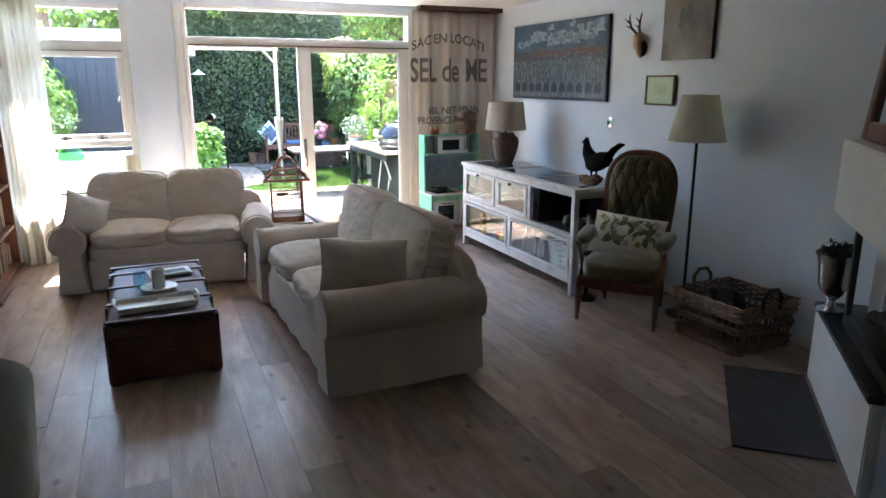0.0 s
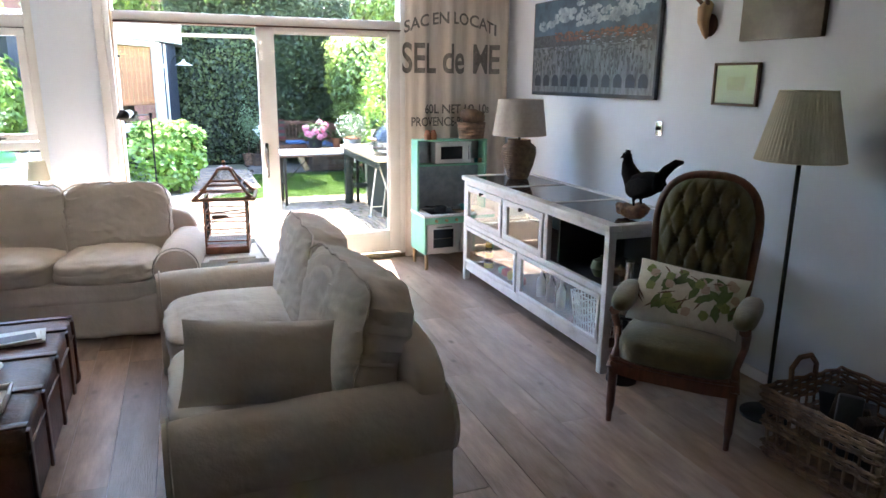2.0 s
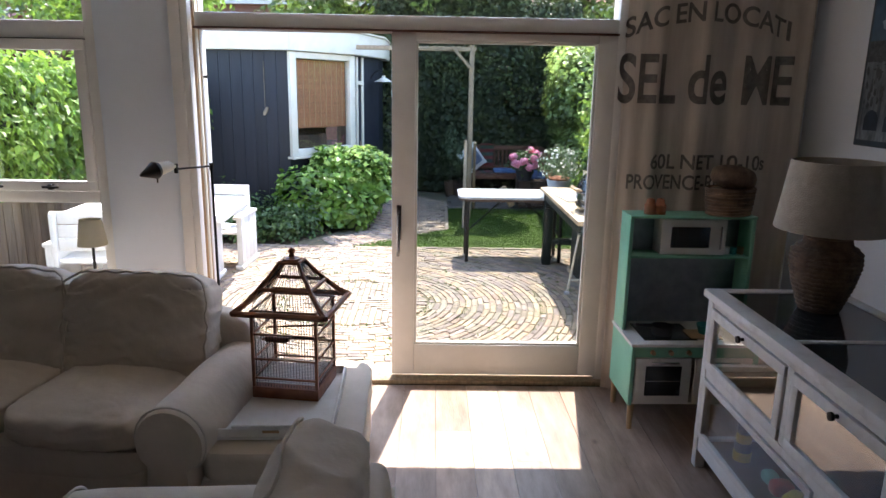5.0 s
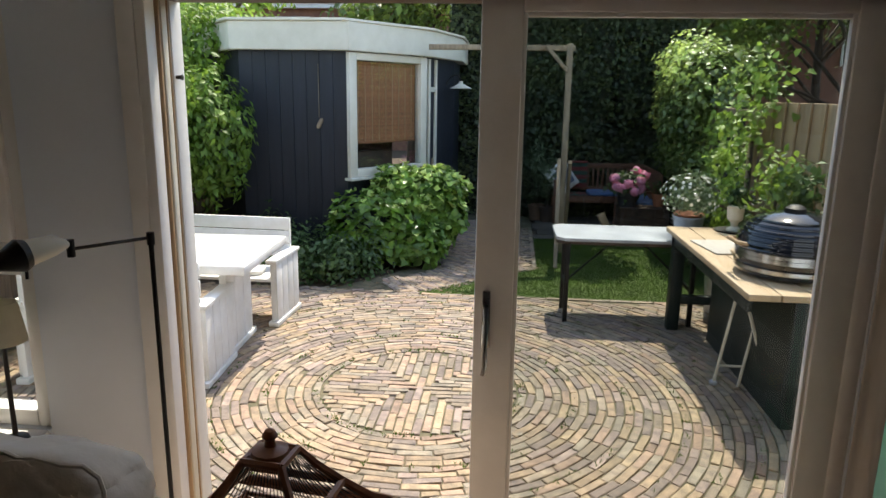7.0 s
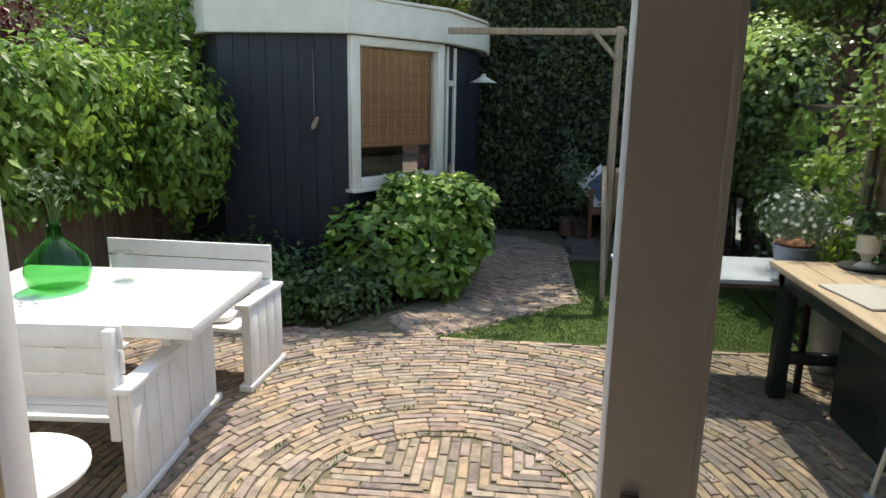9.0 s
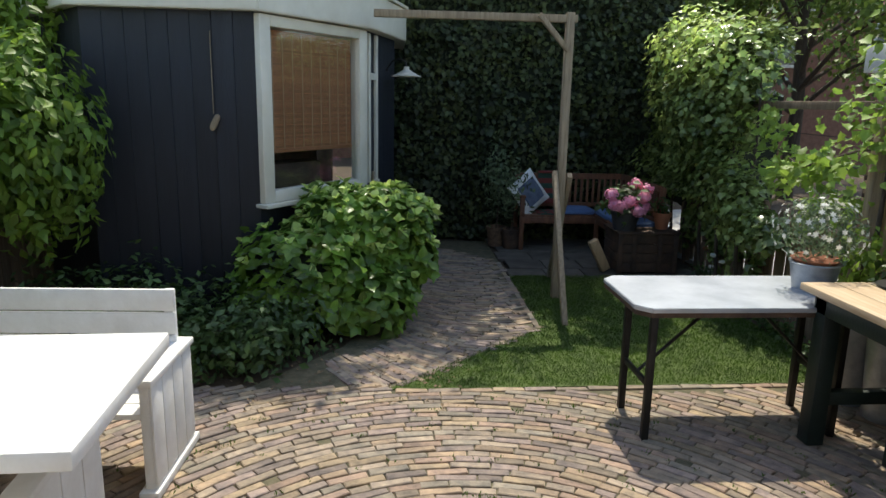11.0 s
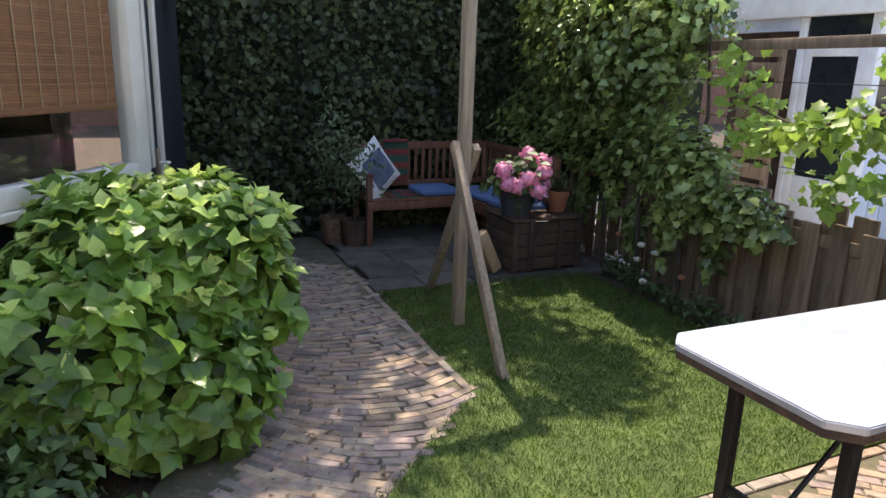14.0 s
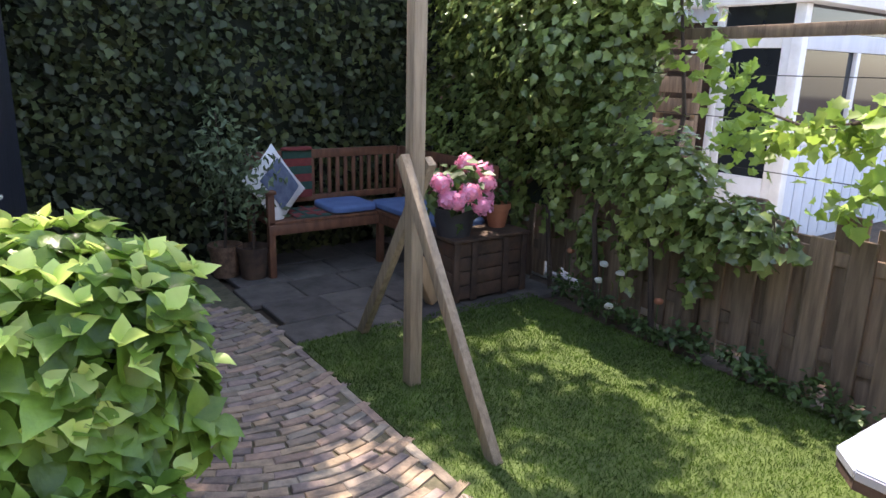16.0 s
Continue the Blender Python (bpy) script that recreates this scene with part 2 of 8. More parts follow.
BUCKET = material("galvanised_steel", (0.42, 0.45, 0.48), (0.30, 0.33, 0.36), 0.45, metal=0.7, scale=14, bump=0.1)
GREENBLACK = material("bottle_green_paint", (0.012, 0.024, 0.02), (0.007, 0.014, 0.012), 0.5, scale=6, bump=0.15)
WORKTOP = material("pine_top", (0.58, 0.44, 0.28), (0.44, 0.31, 0.18), 0.65, scale=5, stretch=(7, 0.6, 7), bump=0.2, bscale=40)
KAMADO = material("glazed_ceramic", (0.010, 0.013, 0.024), (0.006, 0.008, 0.015), 0.12, scale=6, bump=0.1, bscale=12, coat=0.6)
BLUECLOTH = material("blue_cushion", (0.11, 0.19, 0.36), (0.08, 0.14, 0.28), 0.9, scale=6, bump=0.2)
PINK = material("pink_petal", (0.93, 0.46, 0.60), (0.88, 0.36, 0.52), 0.6, scale=20, bump=0, island=0.2, sub=0.3)
DAISY = material("white_petal", (0.80, 0.80, 0.74), (0.72, 0.72, 0.62), 0.6, scale=20, bump=0, sub=0.3)
STONE = material("terrace_stone", (0.115, 0.10, 0.085), (0.06, 0.055, 0.045), 0.9, scale=6, bump=0.4, bscale=30, rand=0.25)
REDROOF = material("clay_roof_tiles", (0.24, 0.10, 0.065), (0.16, 0.07, 0.045), 0.85, scale=4, stretch=(1, 1, 1), bump=0.4, bscale=5)
REDBRICK = material("red_brick_wall", (0.25, 0.12, 0.08), (0.17, 0.08, 0.055), 0.9, scale=6, bump=0.3)
PAPER = material("paper", (0.66, 0.66, 0.62), (0.60, 0.60, 0.55), 0.8, scale=12, bump=0.05)
SHEER = material("sheer_voile", (0.82, 0.80, 0.74), (0.76, 0.74, 0.68), 0.9, scale=8, stretch=(4, 4, 0.4), bump=0.2, sub=0.55)
DRAPE = material("sackcloth", (0.68, 0.62, 0.55), (0.58, 0.525, 0.46), 0.95, scale=5, stretch=(5, 5, 0.5), bump=0.3, bscale=120, sub=0.12)
PRINT = material("faded_black_print", (0.12, 0.112, 0.105), (0.20, 0.185, 0.17), 0.95, scale=40, bump=0.1)
BOTTLE = glass_material("green_bottle_glass", (0.30, 0.72, 0.34))
MIRROR = material("mirror_silver", (0.82, 0.84, 0.84), (0.8, 0.82, 0.82), 0.02, metal=1, bump=0)


# ---- builders ----
def part(name, bm, mat, parent=None, label="", angle=38):
    me = bpy.data.meshes.new(name)
    bm.normal_update()
    for f in bm.faces:
        f.smooth = True
    bm.to_mesh(me)
    bm.free()
    me.set_sharp_from_angle(angle=radians(angle))
    me.materials.append(mat)
    ob = new(name, me)
    if parent:
        ob.parent = parent
    if label:
        ob["label"] = label
    return ob


def thing(name, label, category, at=(0, 0, 0), rz=0.0, group="", kind=""):
    ob = new(name)
    ob.empty_display_size = 0.1
    ob.matrix_world = pose(*at, 0, 0, rz)
    return tagged(ob, label, category, group, kind)


def solo(name, bm, mat, label, category, group="", kind="", angle=38):
    return tagged(part(name, bm, mat, angle=angle), label, category, group, kind)


def bx(x0, x1, y0, y1, z0, z1, bev=0.0, seg=2, bm=None, m=None):
    """A box, bevelled; m turns or shears it."""
    b = bmesh.new()
    vs = [b.verts.new((x, y, z)) for x in (x0, x1) for y in (y0, y1) for z in (z0, z1)]
    for q in ((0, 1, 3, 2), (4, 6, 7, 5), (0, 4, 5, 1), (2, 3, 7, 6), (0, 2, 6, 4), (1, 5, 7, 3)):
        b.faces.new([vs[i] for i in q])
    if bev:
        bmesh.ops.bevel(b, geom=b.edges[:], offset=min(bev, 0.49 * min(x1 - x0, y1 - y0, z1 - z0)), segments=seg, affect="EDGES", profile=0.5)
    if m is not None:
        b.transform(m)
    return join(bm, b)


def join(bm, b):
    """Adds b to bm."""
    if bm is None:
        return b
    me = bpy.data.meshes.new("joined")
    b.to_mesh(me)
    b.free()
    bm.from_mesh(me)
    bpy.data.meshes.remove(me)
    return bm


def tube(points, r, n=8, bm=None, closed=False):
    """A round bar along points; r: one radius or one for each point."""
    b = bmesh.new()
    P = [Vector(p) for p in points]
    R = r if isinstance(r, (list, tuple)) else [r] * len(P)
    rings = []
    side = None
    for i, p in enumerate(P):
        a, c = P[max(i - 1, 0)], P[min(i + 1, len(P) - 1)]
        if closed:
            a, c = P[i - 1], P[(i + 1) % len(P)]
        d = (c - a).normalized()
        if side is None:
            side = d.orthogonal().normalized()
        side = (side - d * side.dot(d)).normalized()
        up = d.cross(side)
        rings.append([b.verts.new(p + (side * math.cos(k * math.tau / n) + up * math.sin(k * math.tau / n)) * R[i]) for k in range(n)])
    for i in range(len(P) if closed else len(P) - 1):
        q, s = rings[i], rings[(i + 1) % len(P)]
        for k in range(n):
            b.faces.new((q[k], q[(k + 1) % n], s[(k + 1) % n], s[k]))
    if not closed:
        b.faces.new(rings[0][::-1])
        b.faces.new(rings[-1])
    return join(bm, b)


def lathe(profile, n=24, at=(0, 0, 0), bm=None, cap=True):
    """A turned body from (radius, height) pairs."""
    b = bmesh.new()
    rings = [[b.verts.new((at[0] + r * math.cos(k * math.tau / n), at[1] + r * math.sin(k * math.tau / n), at[2] + z)) for k in range(n)] for r, z in profile]
    for q, s in zip(rings, rings[1:]):
        for k in range(n):
            b.faces.new((q[k], q[(k + 1) % n], s[(k + 1) % n], s[k]))
    if cap:
        b.faces.new(rings[0][::-1])
        b.faces.new(rings[-1])
    return join(bm, b)


def prism(poly, z0, z1, bev=0.0, bm=None, m=None):
    """An upright prism over a plan outline."""
    b = bmesh.new()
    lo = [b.verts.new((x, y, z0)) for x, y in poly]
    hi = [b.verts.new((x, y, z1)) for x, y in poly]
    b.faces.new(lo[::-1])
    b.faces.new(hi)
    for i in range(len(poly)):
        j = (i + 1) % len(poly)
        b.faces.new((lo[i], lo[j], hi[j], hi[i]))
    bmesh.ops.recalc_face_normals(b, faces=b.faces[:])
    if bev:
        bmesh.ops.bevel(b, geom=b.edges[:], offset=bev, segments=2, affect="EDGES")
    if m is not None:
        b.transform(m)
    return join(bm, b)


def puff(w, d, h, p=4.5, n=10, wrinkle=0.006, freq=5.0, seed=0, crown=0.0, m=None, bm=None, folds=0.0):
    """A soft stuffed block w x d x h round its centre, with creases."""
    b = bmesh.new()
    bmesh.ops.create_cube(b, size=2.0)
    bmesh.ops.subdivide_edges(b, edges=b.edges[:], cuts=n, use_grid_fill=True)
    off = Vector((seed * 3.7, seed * 1.9, seed * 5.1))
    for v in b.verts:
        c = v.co
        k = (abs(c.x) ** p + abs(c.y) ** p + abs(c.z) ** p) ** (1 / p)
        q = c / k
        q = Vector((q.x * w / 2, q.y * d / 2, q.z * h / 2 + crown * (1 - c.x * c.x) * (1 - c.y * c.y) * (1 if c.z > 0 else 0)))
        nz = noise.noise(q * freq + off) + 0.5 * noise.noise(q * freq * 2.7 + off)
        crease = -abs(noise.noise(q * freq * 0.8 - off))
        out = (nz + crease) * wrinkle
        if folds:
            s = Vector((q.x * 3.2 + q.z * 2.2, q.y * 3.0, q.z * 9.5 - q.x * 2.4)) + off
            s += 0.7 * Vector((noise.noise(q * 3 + off), noise.noise(q * 3 - off), noise.noise(q * 2.2 + off)))
            out += folds * (1 - abs(noise.noise(s))) ** 7 - folds * 0.8 * (1 - abs(noise.noise(s * 1.4 + Vector((9, 4, 2))))) ** 9
        v.co = q + q.normalized() * out
    if m is not None:
        b.transform(m)
    return join(bm, b)


def pillow(w, h, t, m=None, seed=0, n=14):
    """A scatter cushion, w x h, t thick, standing in the xz plane."""
    b = bmesh.new()
    vs = {}
    for s in (1, -1):
        for i in range(n + 1):
            for j in range(n + 1):
                u, v = 2 * i / n - 1, 2 * j / n - 1
                e = (1 - u ** 4) * (1 - v ** 4)
                if s < 0 and (i in (0, n) or j in (0, n)):
                    vs[s, i, j] = vs[1, i, j]
                    continue
                pinch = 1 - 0.05 * (1 - abs(u) ** 2) * abs(v) ** 3
                pinch2 = 1 - 0.05 * (1 - abs(v) ** 2) * abs(u) ** 3
                k = noise.noise(Vector((u * 2.3, v * 2.3, s * 3 + seed * 7.3))) * 0.012 * e
                vs[s, i, j] = b.verts.new((u * w / 2 * pinch2, s * (t / 2 * (0.45 * e ** 0.6 + 0.55 * ((1 - u * u) * (1 - v * v)) ** 0.8)) + k, v * h / 2 * pinch))
    for s in (1, -1):
        for i in range(n):
            for j in range(n):
                q = [vs[s, i, j], vs[s, i + 1, j], vs[s, i + 1, j + 1], vs[s, i, j + 1]]
                b.faces.new(q if s < 0 else q[::-1])
    bmesh.ops.recalc_face_normals(b, faces=b.faces[:])
    if m is not None:
        b.transform(m)
    return b


RNG = np.random.default_rng(7)


def leaf_mesh(name, P, N, size, mat, parent=None, aspect=0.62, tilt=0.6, droop=0.35, fine=False, up=None, along=None, lobed=False):
    """Many leaves, each a folded blade growing from a point of P, facing about along N."""
    n = len(P)
    P, N = np.asarray(P, float), np.asarray(N, float)
    N = N + RNG.normal(0, tilt, (n, 3))
    N /= np.linalg.norm(N, axis=1, keepdims=True)
    T = RNG.normal(0, 1, (n, 3)) + np.array([0, 0, -droop * 2]) if up is None else RNG.normal(0, 0.35, (n, 3)) + np.array([0, 0, up])
    if along is not None:
        T = np.asarray(along, float)
    T -= N * (T * N).sum(1, keepdims=True)
    T /= np.linalg.norm(T, axis=1, keepdims=True) + 1e-9
    B = np.cross(N, T)
    L = size * RNG.uniform(0.6, 1.25, (n, 1))
    W = L * aspect * 0.5
    fold = 0.25 * W
    if lobed:
        W = L * 0.62
        pts = [P + T * L * 0.34, P + T * L * 0.10, P + T * L * 0.16 + B * W * 0.62 + N * fold, P + T * L * 0.40 + B * W * 0.52 + N * fold * 0.6, P + T * L * 0.60 + B * W * 0.74 + N * fold, P + T * L * 0.68 + B * W * 0.42, P + T * L * 1.05 - N * L * 0.14,
               P + T * L * 0.68 - B * W * 0.42, P + T * L * 0.60 - B * W * 0.74 + N * fold, P + T * L * 0.40 - B * W * 0.52 + N * fold * 0.6, P + T * L * 0.16 - B * W * 0.62 + N * fold]
        faces = [(0, k, k + 1) for k in range(1, 10)] + [(0, 10, 1)]
    elif fine:
        pts, faces = [P], []
        rows = ((0.10, 0.50), (0.27, 0.94), (0.46, 1.0), (0.65, 0.78), (0.84, 0.36))
        for u, w in rows:
            mid = P + T * L * u - N * L * 0.16 * u * u
            pts += [mid + B * W * w + N * fold * 1.2 * w, mid, mid - B * W * w + N * fold * 1.2 * w]
        pts.append(P + T * L * 1.03 - N * L * 0.20)
        faces += [(0, 2, 1), (0, 3, 2)]
        for k in range(4):
            a = 1 + 3 * k
            faces += [(a, a + 1, a + 4, a + 3), (a + 1, a + 2, a + 5, a + 4)]
        faces += [(13, 14, 16), (14, 15, 16)]
    else:
        pts = [P, P + T * L * 0.42 + B * W + N * fold, P + T * L - N * L * 0.1, P + T * L * 0.42 - B * W + N * fold]
        faces = [(0, 2, 1), (0, 3, 2)]
    k = len(pts)
    V = np.stack(pts, 1).reshape(-1, 3)
    base = np.arange(n) * k
    loops = np.concatenate([base[:, None] + np.array(f)[None] for f in faces], 1).ravel()
    tot = np.tile([len(f) for f in faces], n)
    me = bpy.data.meshes.new(name)
    me.vertices.add(len(V))
    me.vertices.foreach_set("co", V.ravel())
    me.loops.add(len(loops))
    me.loops.foreach_set("vertex_index", loops.astype(np.int32))
    me.polygons.add(len(tot))
    me.polygons.foreach_set("loop_start", (np.cumsum(tot) - tot).astype(np.int32))
    me.polygons.foreach_set("loop_total", tot.astype(np.int32))
    if fine:
        me.polygons.foreach_set("use_smooth", np.ones(len(tot), bool))
    me.update()
    me.validate()
    me.materials.append(mat)
    ob = new(name, me)
    if parent:
        ob.parent = parent
    return ob


def shell_points(n, centre, radii, inner=0.75, lump=0.25, seed=0.0, zmin=None):
    """Points in the outer layer of a lumpy ball, with outward normals."""
    d = RNG.normal(0, 1, (n, 3))
    d /= np.linalg.norm(d, axis=1, keepdims=True)
    r = RNG.uniform(inner, 1, n)
    k = np.array([1 + lump * (noise.noise(Vector(v) * 2.3 + Vector((seed, 0, 0))) + 0.6 * noise.noise(Vector(v) * 5.1 + Vector((0, seed, 0)))) for v in d])
    P = np.array(centre) + d * (r * k)[:, None] * np.array(radii)
    if zmin is not None:
        keep = P[:, 2] > zmin
        P, d = P[keep], d[keep]
    return P, d

# ---- the room's shell ----
X0, X1, Y0, Y1, H = -1.98, 3.72, -4.6, 6.08, 2.65
YO = 6.30


def structure(name, bm, mat, label, category):
    return solo(name, bm, mat, label, category, kind="structure")


wall = bx(X0 - 0.2, X0, Y0 - 0.2, YO, -0.02, H)
structure("wall_west", wall, WALL, "pale grey-blue painted plaster wall behind the bookcase", "wall")
structure("wall_east", bx(X1, X1 + 0.2, Y0 - 0.2, YO, -0.02, H), WALL, "pale grey-blue painted plaster wall hung with pictures", "wall")
structure("wall_south", bx(X0, X1, Y0 - 0.2, Y0, -0.02, H), WALL, "plain pale grey-blue plaster wall", "wall")
north = bx(X0, -1.62, Y1, YO, -0.02, H)
north = bx(-1.62, -0.44, Y1, YO, -0.02, 0.50, bm=north)
north = bx(-1.62, -0.44, Y1, YO, 2.56, H, bm=north)
north = bx(-0.44, 0.07, Y1, YO, -0.02, H, 0.006, bm=north)
north = bx(0.07, 2.64, Y1, YO, 2.58, H, bm=north)
north = bx(2.64, X1, Y1, YO, -0.02, H, bm=north)
structure("wall_north", north, WALL, "white-grey plastered garden wall with window and door openings", "wall")
structure("ceiling", bx(X0 - 0.2, X1 + 0.2, Y0 - 0.2, YO, H, H + 0.2), CEIL, "flat white painted ceiling", "ceiling")
structure("wall_pier", bx(2.40, X1, -0.60, -0.10, 0, H), WALL, "pale grey wall pier beside the fireplace", "wall")
base = bx(X0, -1.62, Y1 - 0.014, Y1 - 0.001, 0, 0.07, 0.003)
base = bx(-0.44, 0.06, Y1 - 0.014, Y1 - 0.001, 0, 0.07, 0.003, bm=base)
base = bx(X1 - 0.014, X1 - 0.001, 1.2, Y1 - 0.02, 0, 0.07, 0.003, bm=base)
structure("baseboard", base, WHITE, "low white painted skirting board", "baseboard")
trim = bx(2.66, X1 - 0.001, 5.86, 6.0, 2.60, H - 0.001, 0.004)
structure("trim", trim, DARKWOOD, "dark curtain rail board under the ceiling", "trim")

# window beside the sofa
win = thing("window_1", "white timber window with a top light and a lower fixed pane", "window", (0, 0, 0), kind="structure")


def frame_bar(x0, x1, z0, z1, parent, y0=6.10, y1=6.19, name="window_frame"):
    return part(name, bx(x0, x1, y0, y1, z0, z1, 0.006), WHITE, parent)


for a in ((-1.62, -1.55, 0.5, 2.56), (-0.505, -0.44, 0.5, 2.56), (-1.55, -0.505, 0.5, 0.57), (-1.55, -0.505, 1.14, 1.21), (-1.55, -0.505, 2.10, 2.20), (-1.55, -0.505, 2.50, 2.56)):
    frame_bar(*a, win)
sash = part("sash", bx(-1.55, -0.505, 6.08, 6.135, 1.215, 1.275, 0.006), WHITE, win)
for a in ((-1.55, -1.49, 1.275, 2.035), (-0.565, -0.505, 1.275, 2.035), (-1.55, -0.505, 2.035, 2.095)):
    part("sash", bx(a[0], a[1], 6.08, 6.135, a[2], a[3], 0.006), WHITE, win)
# Thin black strip paints the shadow of the gap above the sash.
part("seal", bx(-1.55, -0.505, 6.09, 6.13, 2.0955, 2.1, 0.001), BLACK, win, "black strip painted as the shadow in the gap above the sash")
for x in (-1.15, -0.82):
    h = bx(x, x + 0.10, 6.045, 6.06, 1.235, 1.25, 0.004)
    h = bx(x + 0.03, x + 0.06, 6.055, 6.085, 1.225, 1.26, 0.004, bm=h)
    part("handle", h, IRON, win, "dark metal window catch")
for a in ((-1.55, -0.505, 0.57, 1.14), (-1.49, -0.565, 1.275, 2.035), (-1.55, -0.505, 2.20, 2.50)):
    g = part("pane", bx(a[0], a[1], 6.145 if a[2] != 1.275 else 6.105, 6.149 if a[2] != 1.275 else 6.109, a[2], a[3]), GLASS, win)
    g.visible_shadow = False
part("window_sill", bx(-1.60, -0.45, 5.94, 6.10, 0.47, 0.497, 0.008), WHITE, win)

# sliding garden door
door = thing("door_1", "white timber sliding garden door standing open, with a glazed top light", "door", kind="structure")
for a in ((2.58, 2.64, 0.0, 2.58), (0.135, 2.58, 2.18, 2.26), (0.135, 2.58, 2.54, 2.58)):
    part("door_frame", bx(a[0], a[1], 6.085, 6.24, a[2], a[3], 0.008), WHITE, door)
part("door_frame", bx(0.0, 0.069, 6.045, 6.079, 0.0, 2.58, 0.008), WHITE, door, "white moulded architrave")
part("jamb", bx(0.07, 0.112, 6.046, 6.118, 0.0, 2.58, 0.008), WHITE, door, "white painted inner jamb")
part("seal", bx(0.07, 0.122, 6.119, 6.130, 0.0, 2.58, 0.002), BIRCH, door, "bare timber rebate strip")
part("jamb", bx(0.07, 0.128, 6.131, 6.172, 0.0, 2.58, 0.006), CREAM, door, "cream painted rebate")
part("seal", bx(0.07, 0.130, 6.173, 6.180, 0.0, 2.58, 0.002), BIRCH, door, "bare timber rebate strip")
part("jamb", bx(0.07, 0.135, 6.181, 6.27, 0.0, 2.58, 0.006), WHITE, door, "white painted outer jamb")
part("catch", tube([(0.130, 6.20, 1.90), (0.150, 6.20, 1.90), (0.158, 6.20, 1.90)], [0.007, 0.007, 0.011], 10), IRON, door, "small dark door catch")
part("track", bx(0.135, 2.58, 6.06, 6.24, 2.168, 2.18, 0.002), DARKWOOD, door, "brown timber door track")
part("threshold", bx(0.07, 2.64, 6.04, 6.30, 0.0, 0.03, 0.008), GREYWOOD, door, "worn timber threshold")
g = part("pane", bx(0.135, 2.58, 6.15, 6.154, 2.26, 2.54), GLASS, door)
g.visible_shadow = False
leaf = part("sliding_leaf", bx(1.265, 1.405, 6.09, 6.145, 0.05, 2.24, 0.006), WHITE, door)
for a in ((2.47, 2.60, 0.05, 2.24), (1.405, 2.47, 0.05, 0.255), (1.405, 2.47, 2.125, 2.24)):
    part("rail", bx(a[0], a[1], 6.09, 6.145, a[2], a[3], 0.006), WHITE, leaf)
for a in ((1.405, 1.42, 0.255, 2.125), (2.455, 2.47, 0.255, 2.125), (1.42, 2.455, 0.255, 0.27), (1.42, 2.455, 2.11, 2.125)):
    part("glazing_bead", bx(a[0], a[1], 6.10, 6.125, a[2], a[3], 0.003), WHITE, leaf)
g = part("pane", bx(1.42, 2.455, 6.127, 6.131, 0.27, 2.11), DOORGLASS, leaf)
g.visible_shadow = False
h = bx(1.295, 1.325, 6.078, 6.089, 0.94, 1.16, 0.004)
h = tube([(1.31, 6.085, 1.10), (1.31, 6.04, 1.10), (1.31, 6.035, 1.08), (1.31, 6.035, 0.88), (1.305, 6.04, 0.85)], 0.010, 8, bm=h)
part("handle", h, STEEL, leaf, "long brushed steel pull handle")

# corner fireplace, standing aslant
FP = (3.32, 0.965, 0.0)
FPR = -132.9
fire = thing("fireplace", "white plastered corner fireplace with a slate ledge and dark firebox", "fireplace", FP, FPR)
part("plinth", prism([(0, 0), (1.40, 0), (1.40, 0.50), (0.0, 0.53)], 0, 0.45, 0.008), WHITEMATT, fire)
part("ledge", prism([(-0.012, -0.012), (1.39, -0.012), (1.39, 0.49), (-0.012, 0.52)], 0.453, 0.49, 0.006), SLATE, fire, "dark slate ledge")
part("hood", prism([(0.13, 0.0), (1.38, 0.0), (1.38, 0.48), (0.13, 0.42)], 1.07, 1.485, 0.008), WHITEMATT, fire)
part("back_wall", bx(0.15, 0.42, 0.24, 0.40, 0.491, 1.069), WHITEMATT, fire)
part("chimney_breast", prism([(0.15, 0.24), (1.38, 0.24), (1.38, 0.48), (0.15, 0.42)], 1.487, H - 0.002), WHITEMATT, fire)
fb = bx(0.42, 1.36, 0.06, 0.09, 0.491, 0.56, 0.004)
fb = bx(0.42, 0.47, 0.06, 0.09, 0.56, 1.069, 0.004, bm=fb)
fb = bx(0.42, 1.36, 0.40, 0.44, 0.491, 1.069, bm=fb)
part("firebox", fb, BLACK, fire, "sooty black iron firebox")
logs = None
for i in range(5):
    a = 0.55 + 0.15 * i
    logs = tube([(a - 0.1, 0.2 + 0.02 * i, 0.56 + 0.05 * (i % 2)), (a + 0.28, 0.28 - 0.03 * i, 0.58 + 0.05 * (i % 2))], 0.04, 8, bm=logs)
part("log", logs, BARK, fire, "charred split logs")
hearth = prism([(0.02, -0.49), (0.03, -0.02), (1.09, -0.02), (1.10, -0.49)], 0.002, 0.012, 0.003)
hearth.transform(pose(*FP, 0, 0, FPR))
solo("hearth_plate", hearth, SLATE, "black steel hearth plate on the wooden floor", "hearth")
mir = thing("wall_mirror", "tall mirror in a carved mahogany frame on the mantel", "mirror", FP, FPR)
mm = pose(0, 0.10, 1.49, -6, 0, 0)
for a in ((0.17, 0.28, 0, 1.05), (1.14, 1.24, 0, 1.05), (0.28, 1.14, 0, 0.10), (0.28, 1.14, 0.95, 1.05)):
    part("frame", bx(a[0], a[1], -0.03, 0.02, a[2], a[3], 0.015, 3, m=mm), REDWOOD, mir)
part("glass", bx(0.27, 1.15, -0.005, 0.005, 0.09, 0.96, m=mm), MIRROR, mir)
